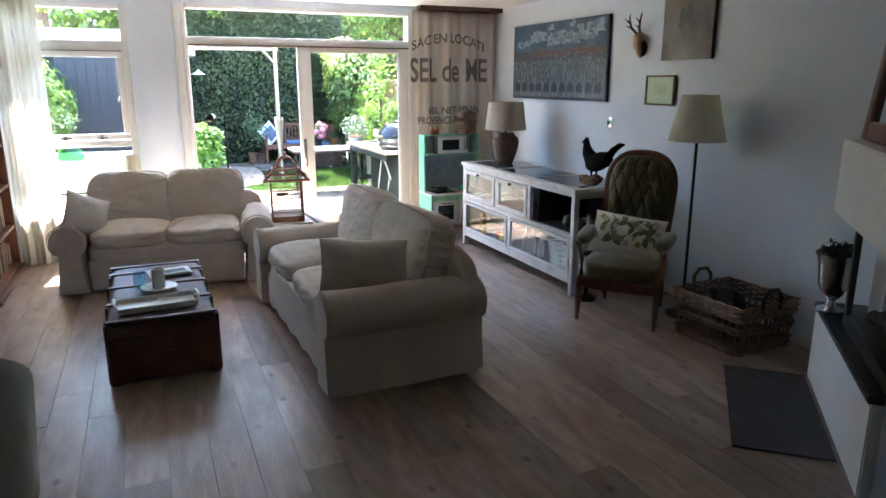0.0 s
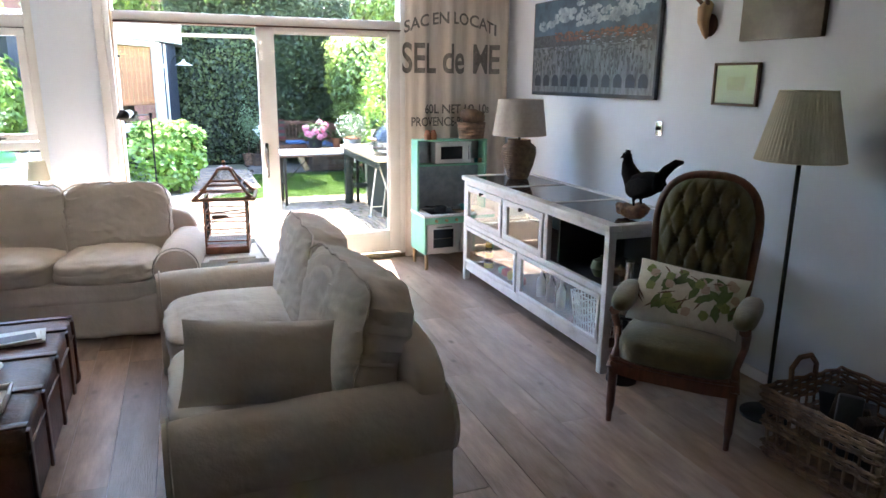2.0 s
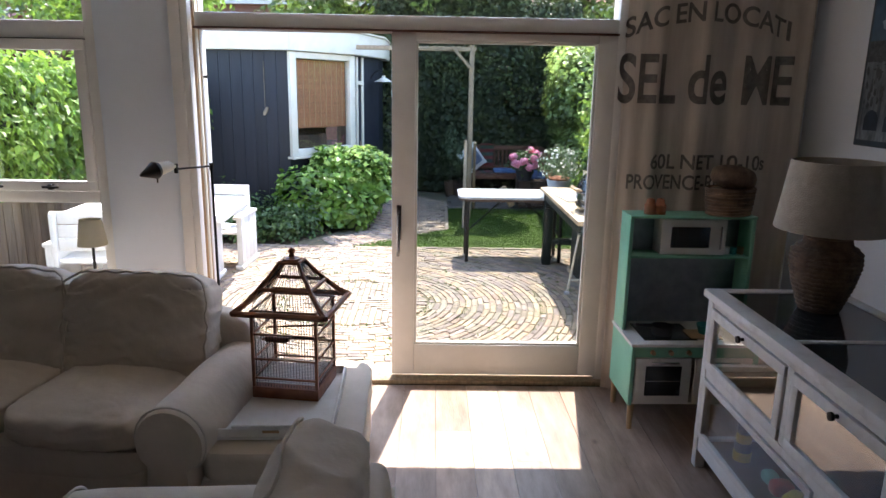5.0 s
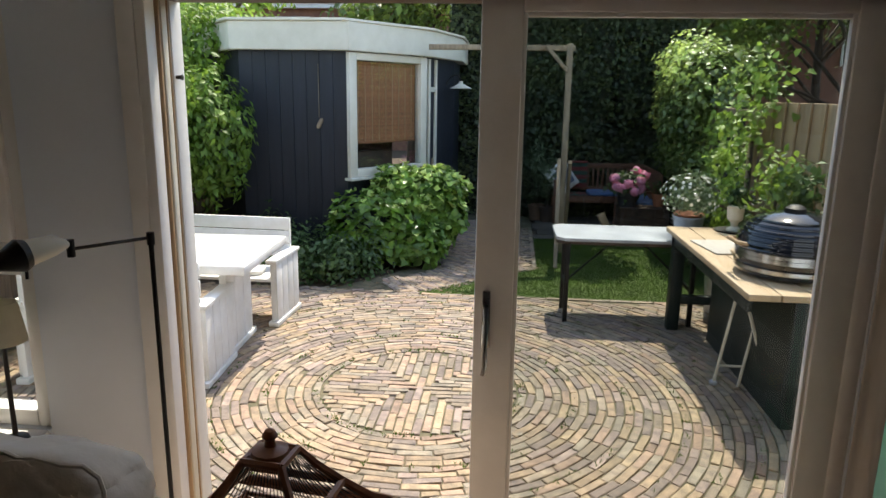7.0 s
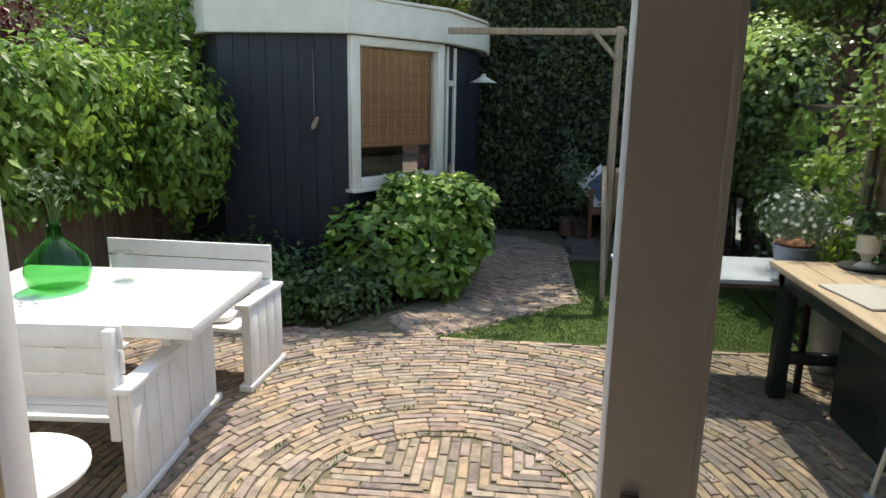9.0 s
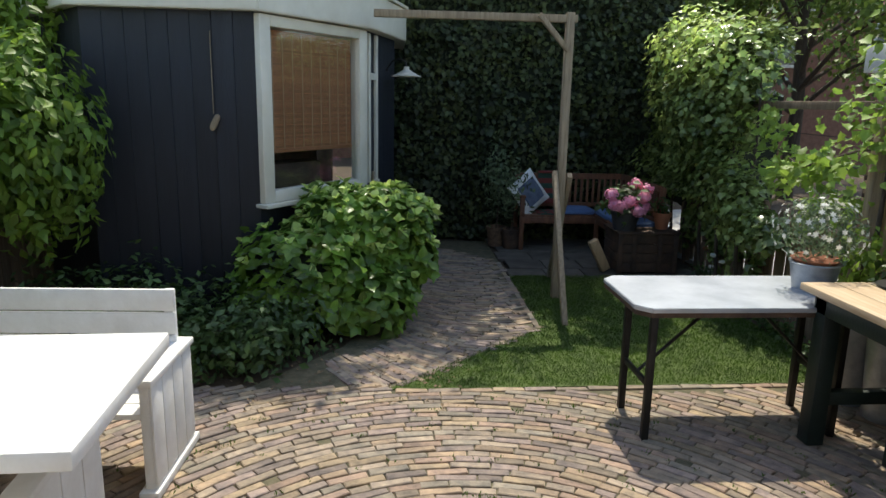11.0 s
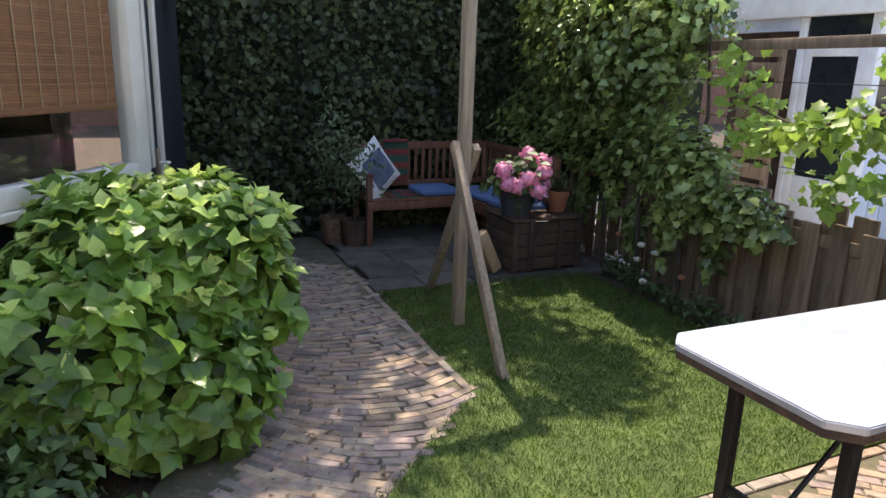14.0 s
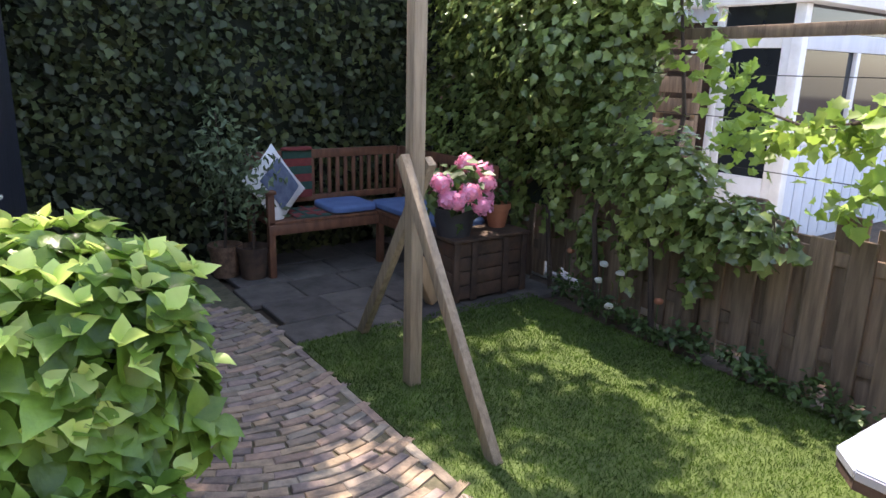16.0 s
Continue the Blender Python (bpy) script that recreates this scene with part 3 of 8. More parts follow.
vase = thing("urn_vase", "tarnished silver urn with dark dried flowers on the slate ledge", "vase", (3.22, 0.80, 0.491))
part("body", lathe([(0.0, 0), (0.075, 0.0), (0.075, 0.015), (0.03, 0.035), (0.022, 0.07), (0.05, 0.10), (0.082, 0.16), (0.09, 0.24), (0.10, 0.32), (0.118, 0.35), (0.112, 0.35), (0.085, 0.25), (0.0, 0.2)], 24, cap=False), STEEL, vase)
P, Nn = shell_points(260, (0, 0, 0.36), (0.10, 0.10, 0.07), 0.3)
tagged(leaf_mesh("dried_flowers", P, Nn, 0.04, BLACK, vase), kind="stuff")

# ---- garden shell ----
solo("ground", bx(-60, 60, 6.31, 130, -0.4, -0.045), SOIL, "bare brown garden soil", "ground", kind="structure")
solo("ground_front", bx(-60, 60, -60, 6.305, -0.4, -0.045), SOIL, "bare earth under the house", "ground", kind="structure")
LAWN = [(0.55, 9.93), (3.5, 9.97), (3.5, 12.66), (1.76, 12.66), (1.74, 11.06)]
solo("lawn", prism(LAWN, -0.03, -0.005), TURF, "short green lawn turf", "lawn", kind="structure")
solo("patio_bed", prism([(-2.2, 6.31), (3.45, 6.31), (3.45, 9.93), (0.55, 9.93), (1.74, 11.06), (1.76, 14.4), (0.62, 14.4), (0.70, 12.0), (0.46, 11.2), (0.22, 10.66), (-0.30, 9.98), (-2.2, 9.98)], -0.04, -0.012), JOINT, "sandy mossy joints under the clay pavers", "paving bed", kind="structure")

# garden house
SA, SB, SC, SD = (-0.41, 11.26), (0.318, 12.32), (0.60, 13.42), (0.60, 15.6)
SW = (-1.62, 11.26)
shed = thing("garden_house", "black-boarded garden house with cream window frame and flat white roof edge", "garden house")


def boards(a, b, z0, z1, name="board", w=0.145, mat=SHEDWALL, parent=None, depth=0.02):
    ax, bxx = Vector((*a, 0)), Vector((*b, 0))
    d = bxx - ax
    n = max(1, round(d.length / w))
    w = d.length / n
    ang = math.degrees(math.atan2(d.y, d.x))
    for i in range(n):
        q = bx(i * w + 0.0008, (i + 1) * w - 0.0008, 0.0, depth, z0, z1, 0.002, 1, m=pose(ax.x, ax.y, 0, 0, 0, ang))
        part(name, q, mat, parent)


boards(SW, SA, 0, 2.30, parent=shed)
boards((-2.6, 12.4), SW, 0, 2.30, parent=shed)
boards(SB, SC, 0, 2.30, parent=shed)
boards(SC, SD, 0, 2.30, parent=shed, w=0.3)
ang = math.degrees(math.atan2(SB[1] - SA[1], SB[0] - SA[0]))
SL = math.hypot(SB[0] - SA[0], SB[1] - SA[1])
q = bx(0.0, SL, 0.0, 0.02, 0, 0.92, m=pose(*SA, 0, 0, 0, ang))
part("lower_panel", q, SHEDWALL, shed)
# Solid black block: the unlit inside is given by colour.
part("core", prism([(SW[0] + 0.05, SW[1] + 0.08), (SA[0] - 0.05, SA[1] + 0.08), (SA[0] - 0.6, SA[1] + 0.9), (-1.62, 12.5)], 0, 2.25), BLACK, shed, "black block standing in for the unlit inside of the garden house")
roof = [(-2.75, 12.5), (SW[0] - 0.06, SW[1] - 0.10), (SA[0] + 0.05, SA[1] - 0.10), (SB[0] + 0.10, SB[1] - 0.06), (SC[0] + 0.12, SC[1] - 0.02), (SD[0] + 0.12, SD[1]), (-2.7, 15.6)]
part("roof_edge", prism(roof, 2.30, 2.60, 0.008), CREAM, shed, "white painted roof fascia")
part("roof_trim", prism([(x + (0.02 if x > 0 else -0.02), y - 0.03) for x, y in roof], 2.602, 2.63, 0.004), CREAM, shed)
sw = part("window", bx(0.0, 0.11, -0.05, 0.05, 0.92, 2.29, 0.006, m=pose(*SA, 0, 0, 0, ang)), CREAM, shed, "cream painted window frame")
for a in ((SL - 0.11, SL, 0.92, 2.29), (0.11, SL - 0.11, 0.92, 1.01), (0.11, SL - 0.11, 2.21, 2.29)):
    part("frame", bx(a[0], a[1], -0.05, 0.05, a[2], a[3], 0.006, m=pose(*SA, 0, 0, 0, ang)), CREAM, sw)
part("sill", bx(-0.02, SL + 0.02, -0.09, 0.05, 0.885, 0.918, 0.006, m=pose(*SA, 0, 0, 0, ang)), CREAM, sw)
g = part("pane", bx(0.11, SL - 0.11, 0.0, 0.004, 1.01, 2.21, m=pose(*SA, 0, 0, 0, ang)), GLASS, sw)
g.visible_shadow = False
blind = part("bamboo_blind", bx(0.13, SL - 0.13, 0.035, 0.05, 2.16, 2.20, 0.004, m=pose(*SA, 0, 0, 0, ang)), BAMBOO, shed, "rolled bamboo blind half lowered")
nslat = 60
for i in range(nslat):
    z = 2.16 - (i + 1) * 0.0142
    part("slat", bx(0.13, SL - 0.13, 0.038 + 0.001 * (i % 2), 0.044 + 0.001 * (i % 2), z, z + 0.0125, m=pose(*SA, 0, 0, 0, ang)), BAMBOO, blind)
for k in range(9):
    x = 0.2 + (SL - 0.4) * k / 8
    part("cord", bx(x, x + 0.006, 0.033, 0.036, 1.30, 2.18, m=pose(*SA, 0, 0, 0, ang)), BIRCH, blind)
part("lower_rail", bx(0.12, SL - 0.12, 0.030, 0.052, 1.285, 1.315, 0.005, m=pose(*SA, 0, 0, 0, ang)), BAMBOO, blind)
room = bx(0.05, SL - 0.05, 0.5, 0.52, 0.7, 2.25, m=pose(*SA, 0, 0, 0, ang))
room = bx(0.25, SL - 0.35, 0.2, 0.45, 0.95, 1.18, 0.02, m=pose(*SA, 0, 0, 0, ang), bm=room)
part("interior", room, OLDCRATE, shed, "dim interior with a box behind the glass")
# narrow side light beyond the corner and the wall lamp
ang2 = math.degrees(math.atan2(SC[1] - SB[1], SC[0] - SB[0]))
for a in ((0.10, 0.16, 0.95, 2.28), (0.34, 0.40, 0.3, 2.28), (0.16, 0.34, 1.88, 1.94)):
    part("side_frame", bx(a[0], a[1], -0.03, -0.002, a[2], a[3], 0.004, m=pose(*SB, 0, 0, 0, ang2)), CREAM, shed)
hm = pose(*SB, 0, 0, 0, ang2)
plate = part("door_plate", bx(0.26, 0.31, -0.022, -0.002, 0.84, 1.04, 0.004, m=hm), GREYWOOD, shed, "weathered wooden lock plate")
part("door_handle", tube([hm @ Vector(p) for p in ((0.285, -0.02, 0.955), (0.285, -0.07, 0.957), (0.27, -0.078, 0.958), (0.19, -0.078, 0.962))], 0.010, 8), CREAM, plate, "pale lever handle")
lampo = thing("barn_lamp", "white enamel barn lamp on a curved arm on the garden house", "wall lamp", (0.50, 13.12, 1.98))
part("arm", tube([(0.02, 0, 0.02), (0.08, 0, 0.10), (0.15, -0.02, 0.13), (0.21, -0.03, 0.10), (0.22, -0.03, 0.04)], 0.008), IRON, lampo)
part("shade", lathe([(0.025, 0.05), (0.03, 0.02), (0.10, -0.02), (0.155, -0.045), (0.15, -0.047), (0.09, -0.025), (0.02, 0.01)], 24, (0.22, -0.03, 0), cap=False), CREAM, lampo)
part("backplate", lathe([(0.0, 0), (0.04, 0), (0.04, 0.02), (0, 0.02)], 16, (0, 0, 0), cap=False), IRON, lampo)

# ---- living room ----
def sofa(name, label, W, D, at, rz):
    """Slip-covered two-seat sofa with rolled arms; the front is -y."""
    s = thing(name, label, "sofa", at, rz)
    aw = 0.25
    iw = W - 2 * aw
    b = bx(-W / 2 + aw - 0.02, W / 2 - aw + 0.02, -D / 2 + 0.05, D / 2 - 0.04, 0.015, 0.30, 0.03, 3)
    bmesh.ops.subdivide_edges(b, edges=[e for e in b.edges if e.calc_length() > 0.2], cuts=14, use_grid_fill=True)
    for v in b.verts:
        if v.co.y < 0 and v.co.z < 0.28:
            v.co.y += 0.012 * math.sin(v.co.x * 19) * (0.3 - v.co.z) / 0.3
    part("skirt", b, LINEN, s, "loose cotton skirt with soft folds")
    part("back_frame", puff(W - 0.04, 0.17, 0.70, 6, 14, 0.007, 4, 3, m=pose(0, D / 2 - 0.085, 0.43)), LINEN, s)
    part("seat_base", puff(iw + 0.06, D - 0.14, 0.16, 8, 8, 0.004, 4, 5, m=pose(0, -0.03, 0.33)), LINEN, s)
    for k in (-1, 1):
        # rolled arm: outline in xz, drawn out along y
        out = [(0.118 + 0.148 * math.cos(radians(a)), 0.478 + 0.148 * math.sin(radians(a))) for a in range(-42, 223, 14)]
        out = [(0.205, 0.0), (0.195, 0.25), (0.19, 0.37)] + out + [(0.02, 0.37), (0.01, 0.25), (0.0, 0.0)]
        b = bmesh.new()
        ny = 12
        rings = []
        for j in range(ny + 1):
            y = -D / 2 + D * j / ny
            inset = 0.022 if j in (0, ny) else (0.006 if j in (1, ny - 1) else 0)
            ring = []
            for i, (x, z) in enumerate(out):
                cx, cz = 0.105, 0.42
                q = Vector((x + (cx - x) * inset * 3, y, max(z + (cz - z) * inset * 3, 0.012)))
                flare = 0.02 * max(0, 0.3 - z) / 0.3
                q.x += (flare if x > 0.1 else -flare * 0.4)
                w = 0.006 * noise.noise(Vector((x * 6, y * 5, z * 6 + k * 9)))
                if z < 0.38:
                    w += 0.010 * math.sin(y * 17 + k) * (0.38 - z)
                q.x += w if x > 0.1 else -w
                q.z += 0.5 * w if z > 0.5 else 0
                ring.append(b.verts.new((k * (W / 2 - 0.215 + q.x), q.y, q.z)))
            rings.append(ring)
        m = len(out)
        for p0, p1 in zip(rings, rings[1:]):
            for i in range(m):
                b.faces.new((p0[i], p0[(i + 1) % m], p1[(i + 1) % m], p1[i]))
        b.faces.new(rings[0])
        b.faces.new(rings[-1])
        bmesh.ops.recalc_face_normals(b, faces=b.faces[:])
        a = part("arm", b, LINEN, s)
        for y in (-D / 2 + 0.02, D / 2 - 0.02):
            part("piping", tube([(k * (W / 2 - 0.215 + x), y, z) for x, z in out[2:-2]], 0.005, 6), LINEN2, a)
    for k in (-1, 1):
        c = part("seat_cushion", puff(iw / 2 + 0.01, D - 0.26, 0.17, 5, 24, 0.012, 5, 7 + k, crown=0.035, folds=0.009, m=pose(k * iw / 4, -0.10, 0.46)), LINEN, s)
        cm_ = pose(k * (iw / 4 + 0.02), D / 2 - 0.235, 0.70, -13, 0, k * 2)
        cw_, ch_ = iw / 2 + 0.09, 0.56
        b = puff(cw_, 0.27, ch_, 4.6, 44, 0.015, 4.4, 11 + k * 3 + W, m=cm_, folds=0.012)
        c = part("back_cushion", b, LINEN, s, "plump creased back cushion")
        loop = []
        for a in range(64):
            ca, sa = math.cos(a * math.tau / 64), math.sin(a * math.tau / 64)
            q = (abs(ca) ** 6 + abs(sa) ** 6) ** (1 / 6)
            x_, z_ = ca / q * cw_ * 0.488, sa / q * ch_ * 0.488
            loop.append(cm_ @ Vector((x_ + 0.006 * math.sin(a * 1.7), -0.098 + 0.008 * math.sin(a * 0.9 + k), z_ + 0.005 * math.sin(a * 2.3))))
        part("piping", tube(loop, 0.006, 6, closed=True), LINEN, c)
    return s


sofa("sofa", "beige slip-covered two-seat sofa with rolled arms under the window", 1.76, 0.90, (-0.24, 4.95, 0), -6.5)
sofa("sofa", "beige slip-covered two-seat sofa with rolled arms and creased cushions", 2.14, 1.02, (0.93, 2.89, 0), -90 + 2)
m = pose(-0.90, 4.76, 0.68, -24, 24, 24)
solo("scatter_cushion", pillow(0.38, 0.36, 0.15, m, 2), LINEN2, "pale patterned linen cushion leaning in the sofa corner", "cushion")
m = pose(0.80, 2.14, 0.70, -20, 5, -5)
solo("scatter_cushion", pillow(0.56, 0.32, 0.24, m, 4), LINEN, "plain grey-beige cushion leaning on the sofa arm", "cushion")

# ottoman, tray and birdcage
ott = thing("ottoman", "beige slip-covered ottoman beside the sofa", "ottoman", (0.89, 4.93, 0), 2)
b = bx(-0.32, 0.32, -0.47, 0.47, 0.015, 0.30, 0.02)
part("skirt", b, LINEN, ott)
part("cushion", puff(0.67, 0.97, 0.16, 9, 10, 0.004, 5, 2, m=pose(0, 0, 0.355)), LINEN, ott)
for k in (-1, 1):
    part("pleat", bx(k * 0.10 - 0.03, k * 0.10 + 0.03, -0.484, -0.47, 0.02, 0.28, 0.004), LINEN, ott)
tr = thing("tray", "white painted wooden tray with cut-out grips on the ottoman", "tray", (0.85, 4.86, 0.437), 2)
part("base", bx(-0.25, 0.25, -0.33, 0.33, 0, 0.012, 0.003), GARDENWHITE, tr)
for x in (-0.25, 0.238):
    part("side", bx(x, x + 0.012, -0.33, 0.33, 0.012, 0.045, 0.003), GARDENWHITE, tr)
for y in (-0.33, 0.318):
    b = bx(-0.238, 0.238, y, y + 0.012, 0.012, 0.05, 0.003)
    b = prism([(-0.16, y), (0.16, y), (0.16, y + 0.012), (-0.16, y + 0.012)], 0.05, 0.065, 0.003, bm=b)
    part("end", b, GARDENWHITE, tr)
    part("grip_hole", bx(-0.035, 0.035, y - 0.002, y + 0.014, 0.03, 0.044, 0.004), BIRCH, tr)

cage = thing("birdcage", "brown wooden pagoda birdcage with thin wire bars on the tray", "birdcage", (0.87, 5.02, 0.4515), -8)
cw, cd = 0.165, 0.155
cb = bx(-cw - 0.01, cw + 0.01, -cd - 0.01, cd + 0.01, 0, 0.06, 0.006)
part("base", cb, CAGEWOOD, cage)
for x in (-cw, cw):
    for y in (-cd, cd):
        part("post", bx(x - 0.008, x + 0.008, y - 0.008, y + 0.008, 0.06, 0.46, 0.002), CAGEWOOD, cage)
for z in (0.10, 0.20, 0.33, 0.45):
    for y in (-cd, cd):
        part("rail", bx(-cw, cw, y - 0.005, y + 0.005, z, z + 0.010, 0.002), CAGEWOOD, cage)
    for x in (-cw, cw):
        part("rail", bx(x - 0.005, x + 0.005, -cd, cd, z, z + 0.010, 0.002), CAGEWOOD, cage)
for i in range(1, 22):
    x = -cw + 2 * cw * i / 22
    for y in (-cd, cd):
        part("bar", tube([(x, y, 0.05), (x, y, 0.46)], 0.0013, 4), IRON, cage)
for i in range(1, 21):
    y = -cd + 2 * cd * i / 21
    for x in (-cw, cw):
        part("bar", tube([(x, y, 0.05), (x, y, 0.46)], 0.0013, 4), IRON, cage)
for i in range(18):
    y = -cd + 2 * cd * i / 17
    part("floor_slat", tube([(-cw, y, 0.085), (cw, y, 0.085)], 0.003, 4), GARDENWHITE, cage, "pale cage floor slat")
rf = [(0.235, 0.455), (0.19, 0.49), (0.135, 0.555), (0.085, 0.62), (0.05, 0.675)]
for sx in (-1, 1):
    for sy in (-1, 1):
        part("hip_rafter", tube([(sx * r, sy * r * 0.93, z) for r, z in rf], [0.016, 0.014, 0.012, 0.011, 0.010], 6), CAGEWOOD, cage)
for r, z, w in ((0.235, 0.455, 0.016), (0.135, 0.555, 0.011), (0.05, 0.675, 0.01)):
    for k in range(4):
        c = [(-r, -r * 0.93, z), (r, -r * 0.93, z), (r, r * 0.93, z), (-r, r * 0.93, z)]
        part("eave", tube([c[k], c[(k + 1) % 4]], w, 6), CAGEWOOD, cage)
for k in range(4):
    for i in range(1, 18):
        u = -1 + 2 * i / 18
        pts = []
        for r, z in rf:
            pts.append(((u * r, -r * 0.93, z), (u * r, r * 0.93, z), (-r, u * r * 0.93, z), (r, u * r * 0.93, z))[k])
        part("roof_bar", tube(pts, 0.0013, 4), IRON, cage)
part("finial", lathe([(0.0, 0.67), (0.05, 0.672), (0.045, 0.69), (0.015, 0.70), (0.012, 0.715), (0.02, 0.725), (0.012, 0.74), (0, 0.745)], 14, cap=False), CAGEWOOD, cage)
for y, z in ((-0.03, 0.26), (0.05, 0.30)):
    part("perch", tube([(-cw, y, z), (cw, y + 0.03, z + 0.02)], 0.006, 6), CAGEWOOD, cage)
part("feeder", puff(0.13, 0.05, 0.03, 4, 4, 0, 1, 0, m=pose(-0.05, -0.11, 0.30)), CAGEWOOD, cage)

cage.scale = (0.90, 0.90, 0.92)

# trunk table and what stands on it
tk = thing("trunk", "old brown leather travel trunk with wooden bands used as a table", "trunk", (-0.385, 3.17, 0), 0.5)
b = bx(-0.315, 0.315, -0.70, 0.70, 0.01, 0.405, 0.05, 4)
part("body", b, LEATHER, tk)
part("lid_edge", bx(-0.325, 0.325, -0.71, 0.71, 0.295, 0.312, 0.006), DARKWOOD, tk)
for y in (-0.66, -0.30, 0.10, 0.46, 0.66):
    b = bx(-0.322, 0.322, y - 0.022, y + 0.022, 0.402, 0.415, 0.005)
    b = bx(-0.328, -0.312, y - 0.022, y + 0.022, 0.03, 0.39, 0.005, bm=b)
    b = bx(0.312, 0.328, y - 0.022, y + 0.022, 0.03, 0.39, 0.005, bm=b)
    part("band", b, DARKWOOD, tk, "dark bent-wood band")
for sx in (-1, 1):
    for y in (-0.69, 0.69):
        part("corner", puff(0.09, 0.09, 0.09, 3, 4, 0, 1, 0, m=pose(sx * 0.285, y * 0.96, 0.05)), LEATHER, tk)
part("handle", tube([(-0.09, -0.705, 0.24), (-0.07, -0.74, 0.225), (0.07, -0.74, 0.225), (0.09, -0.705, 0.24)], 0.012), LEATHER, tk)
tr2 = thing("serving_tray", "white rectangular tray with raised handles on the trunk", "tray", (-0.40, 2.72, 0.416), 4)
part("base", bx(-0.23, 0.23, -0.11, 0.11, 0, 0.014, 0.006), TOYWHITE, tr2)
for k in (-1, 1):
    part("rim", bx(-0.23, 0.23, k * 0.11 - 0.006, k * 0.11 + 0.006, 0.012, 0.04, 0.004), TOYWHITE, tr2)
    part("handle", tube([(k * 0.225, -0.10, 0.015), (k * 0.245, -0.06, 0.055), (k * 0.245, 0.06, 0.055), (k * 0.225, 0.10, 0.015)], 0.010), TOYWHITE, tr2)
cand = thing("candle", "thick ivory pillar candle on a white dish on the trunk", "candle", (-0.38, 3.12, 0.416))
part("dish", lathe([(0, 0), (0.07, 0.0), (0.12, 0.014), (0.118, 0.018), (0.07, 0.006), (0, 0.006)], 24, cap=False), TOYWHITE, cand)
part("wax", lathe([(0, 0.006), (0.042, 0.006), (0.042, 0.135), (0.034, 0.14), (0.03, 0.128), (0, 0.126)], 20, cap=False), CREAM, cand)
gl = thing("glass_tumbler", "blue-tinted glass tumbler on the trunk", "glass", (-0.50, 3.20, 0.416))
part("body", lathe([(0, 0), (0.038, 0), (0.045, 0.11), (0.042, 0.11), (0.036, 0.008), (0, 0.008)], 20, cap=False), glass_material("blue_glass", (0.75, 0.88, 0.92)), gl)
for k, (x, y, w, h, r) in enumerate(((-0.30, 3.52, 0.30, 0.21, 8), (-0.29, 3.50, 0.24, 0.17, 14))):
    bk = thing("magazine", "printed magazine lying flat on the trunk", "magazine", (x, y, 0.416 + k * 0.0095), r, group="magazines on the trunk")
    part("pages", bx(-w / 2, w / 2, -h / 2, h / 2, 0, 0.009, 0.002), PAPER, bk)
    part("cover_print", bx(-w / 2 + 0.02, w / 2 - 0.02, -h / 2 + 0.02, h / 2 - 0.05, 0.0091, 0.0093), SLATE if k else LINEN2, bk)
tl = thing("tealight_holder", "small clear glass tealight holder on the serving tray", "candle holder", (-0.36, 2.66, 0.431))
part("glass", lathe([(0, 0), (0.035, 0), (0.02, 0.02), (0.03, 0.04), (0.045, 0.06), (0.042, 0.06), (0.02, 0.035), (0, 0.03)], 18, cap=False), GLASS, tl)

# sideboard
SB0, SB1, SX0, SX1, SH = 2.93, 5.13, 2.865, 3.50, 0.93
sbd = thing("sideboard", "worn white sideboard with glass doors and a dark glass top", "sideboard")
bt = 0.045
cab = [("leg", a) for a in ((SX0, SX0 + 0.05, SB0, SB0 + 0.05, 0, SH - 0.04), (SX0, SX0 + 0.05, SB1 - 0.05, SB1, 0, SH - 0.04), (SX1 - 0.05, SX1, SB0, SB0 + 0.05, 0, SH - 0.04), (SX1 - 0.05, SX1, SB1 - 0.05, SB1, 0, SH - 0.04))]
cab += [("front_rail", a) for a in ((SX0 + 0.004, SX0 + 0.045, SB0 + 0.05, SB1 - 0.05, 0.10, 0.17), (SX0 + 0.004, SX0 + 0.045, SB0 + 0.05, SB1 - 0.05, 0.495, 0.535), (SX0 + 0.004, SX0 + 0.045, SB0 + 0.05, SB1 - 0.05, 0.855, 0.889))]
cab += [("upright", a) for a in ((SX0 + 0.006, SX0 + 0.045, 4.32, 4.37, 0.535, 0.855), (SX0 + 0.006, SX0 + 0.045, 3.665, 3.715, 0.535, 0.855), (SX0 + 0.006, SX0 + 0.045, 4.05, 4.10, 0.17, 0.495))]
cab += [("side_rail", a) for a in ((SX0 + 0.05, SX1 - 0.05, SB0 + 0.004, SB0 + 0.04, z, z + 0.05) for z in (0.10, 0.495, 0.84))]
cab += [("side_rail", a) for a in ((SX0 + 0.05, SX1 - 0.05, SB1 - 0.04, SB1 - 0.004, z, z + 0.05) for z in (0.10, 0.495, 0.84))]
for n, a in cab:
    part(n, bx(*a, 0.004), CABPAINT, sbd)
part("shelf", bx(SX0 + 0.046, SX1 - 0.02, SB0 + 0.042, SB1 - 0.042, 0.12, 0.14), DARKWOOD, sbd)
part("shelf", bx(SX0 + 0.046, SX1 - 0.02, SB0 + 0.042, SB1 - 0.042, 0.50, 0.52), DARKWOOD, sbd)
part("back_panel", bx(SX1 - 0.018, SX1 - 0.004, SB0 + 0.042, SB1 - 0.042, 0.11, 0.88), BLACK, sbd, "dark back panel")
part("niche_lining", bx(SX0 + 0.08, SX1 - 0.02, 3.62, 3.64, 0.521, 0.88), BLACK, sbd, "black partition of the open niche")
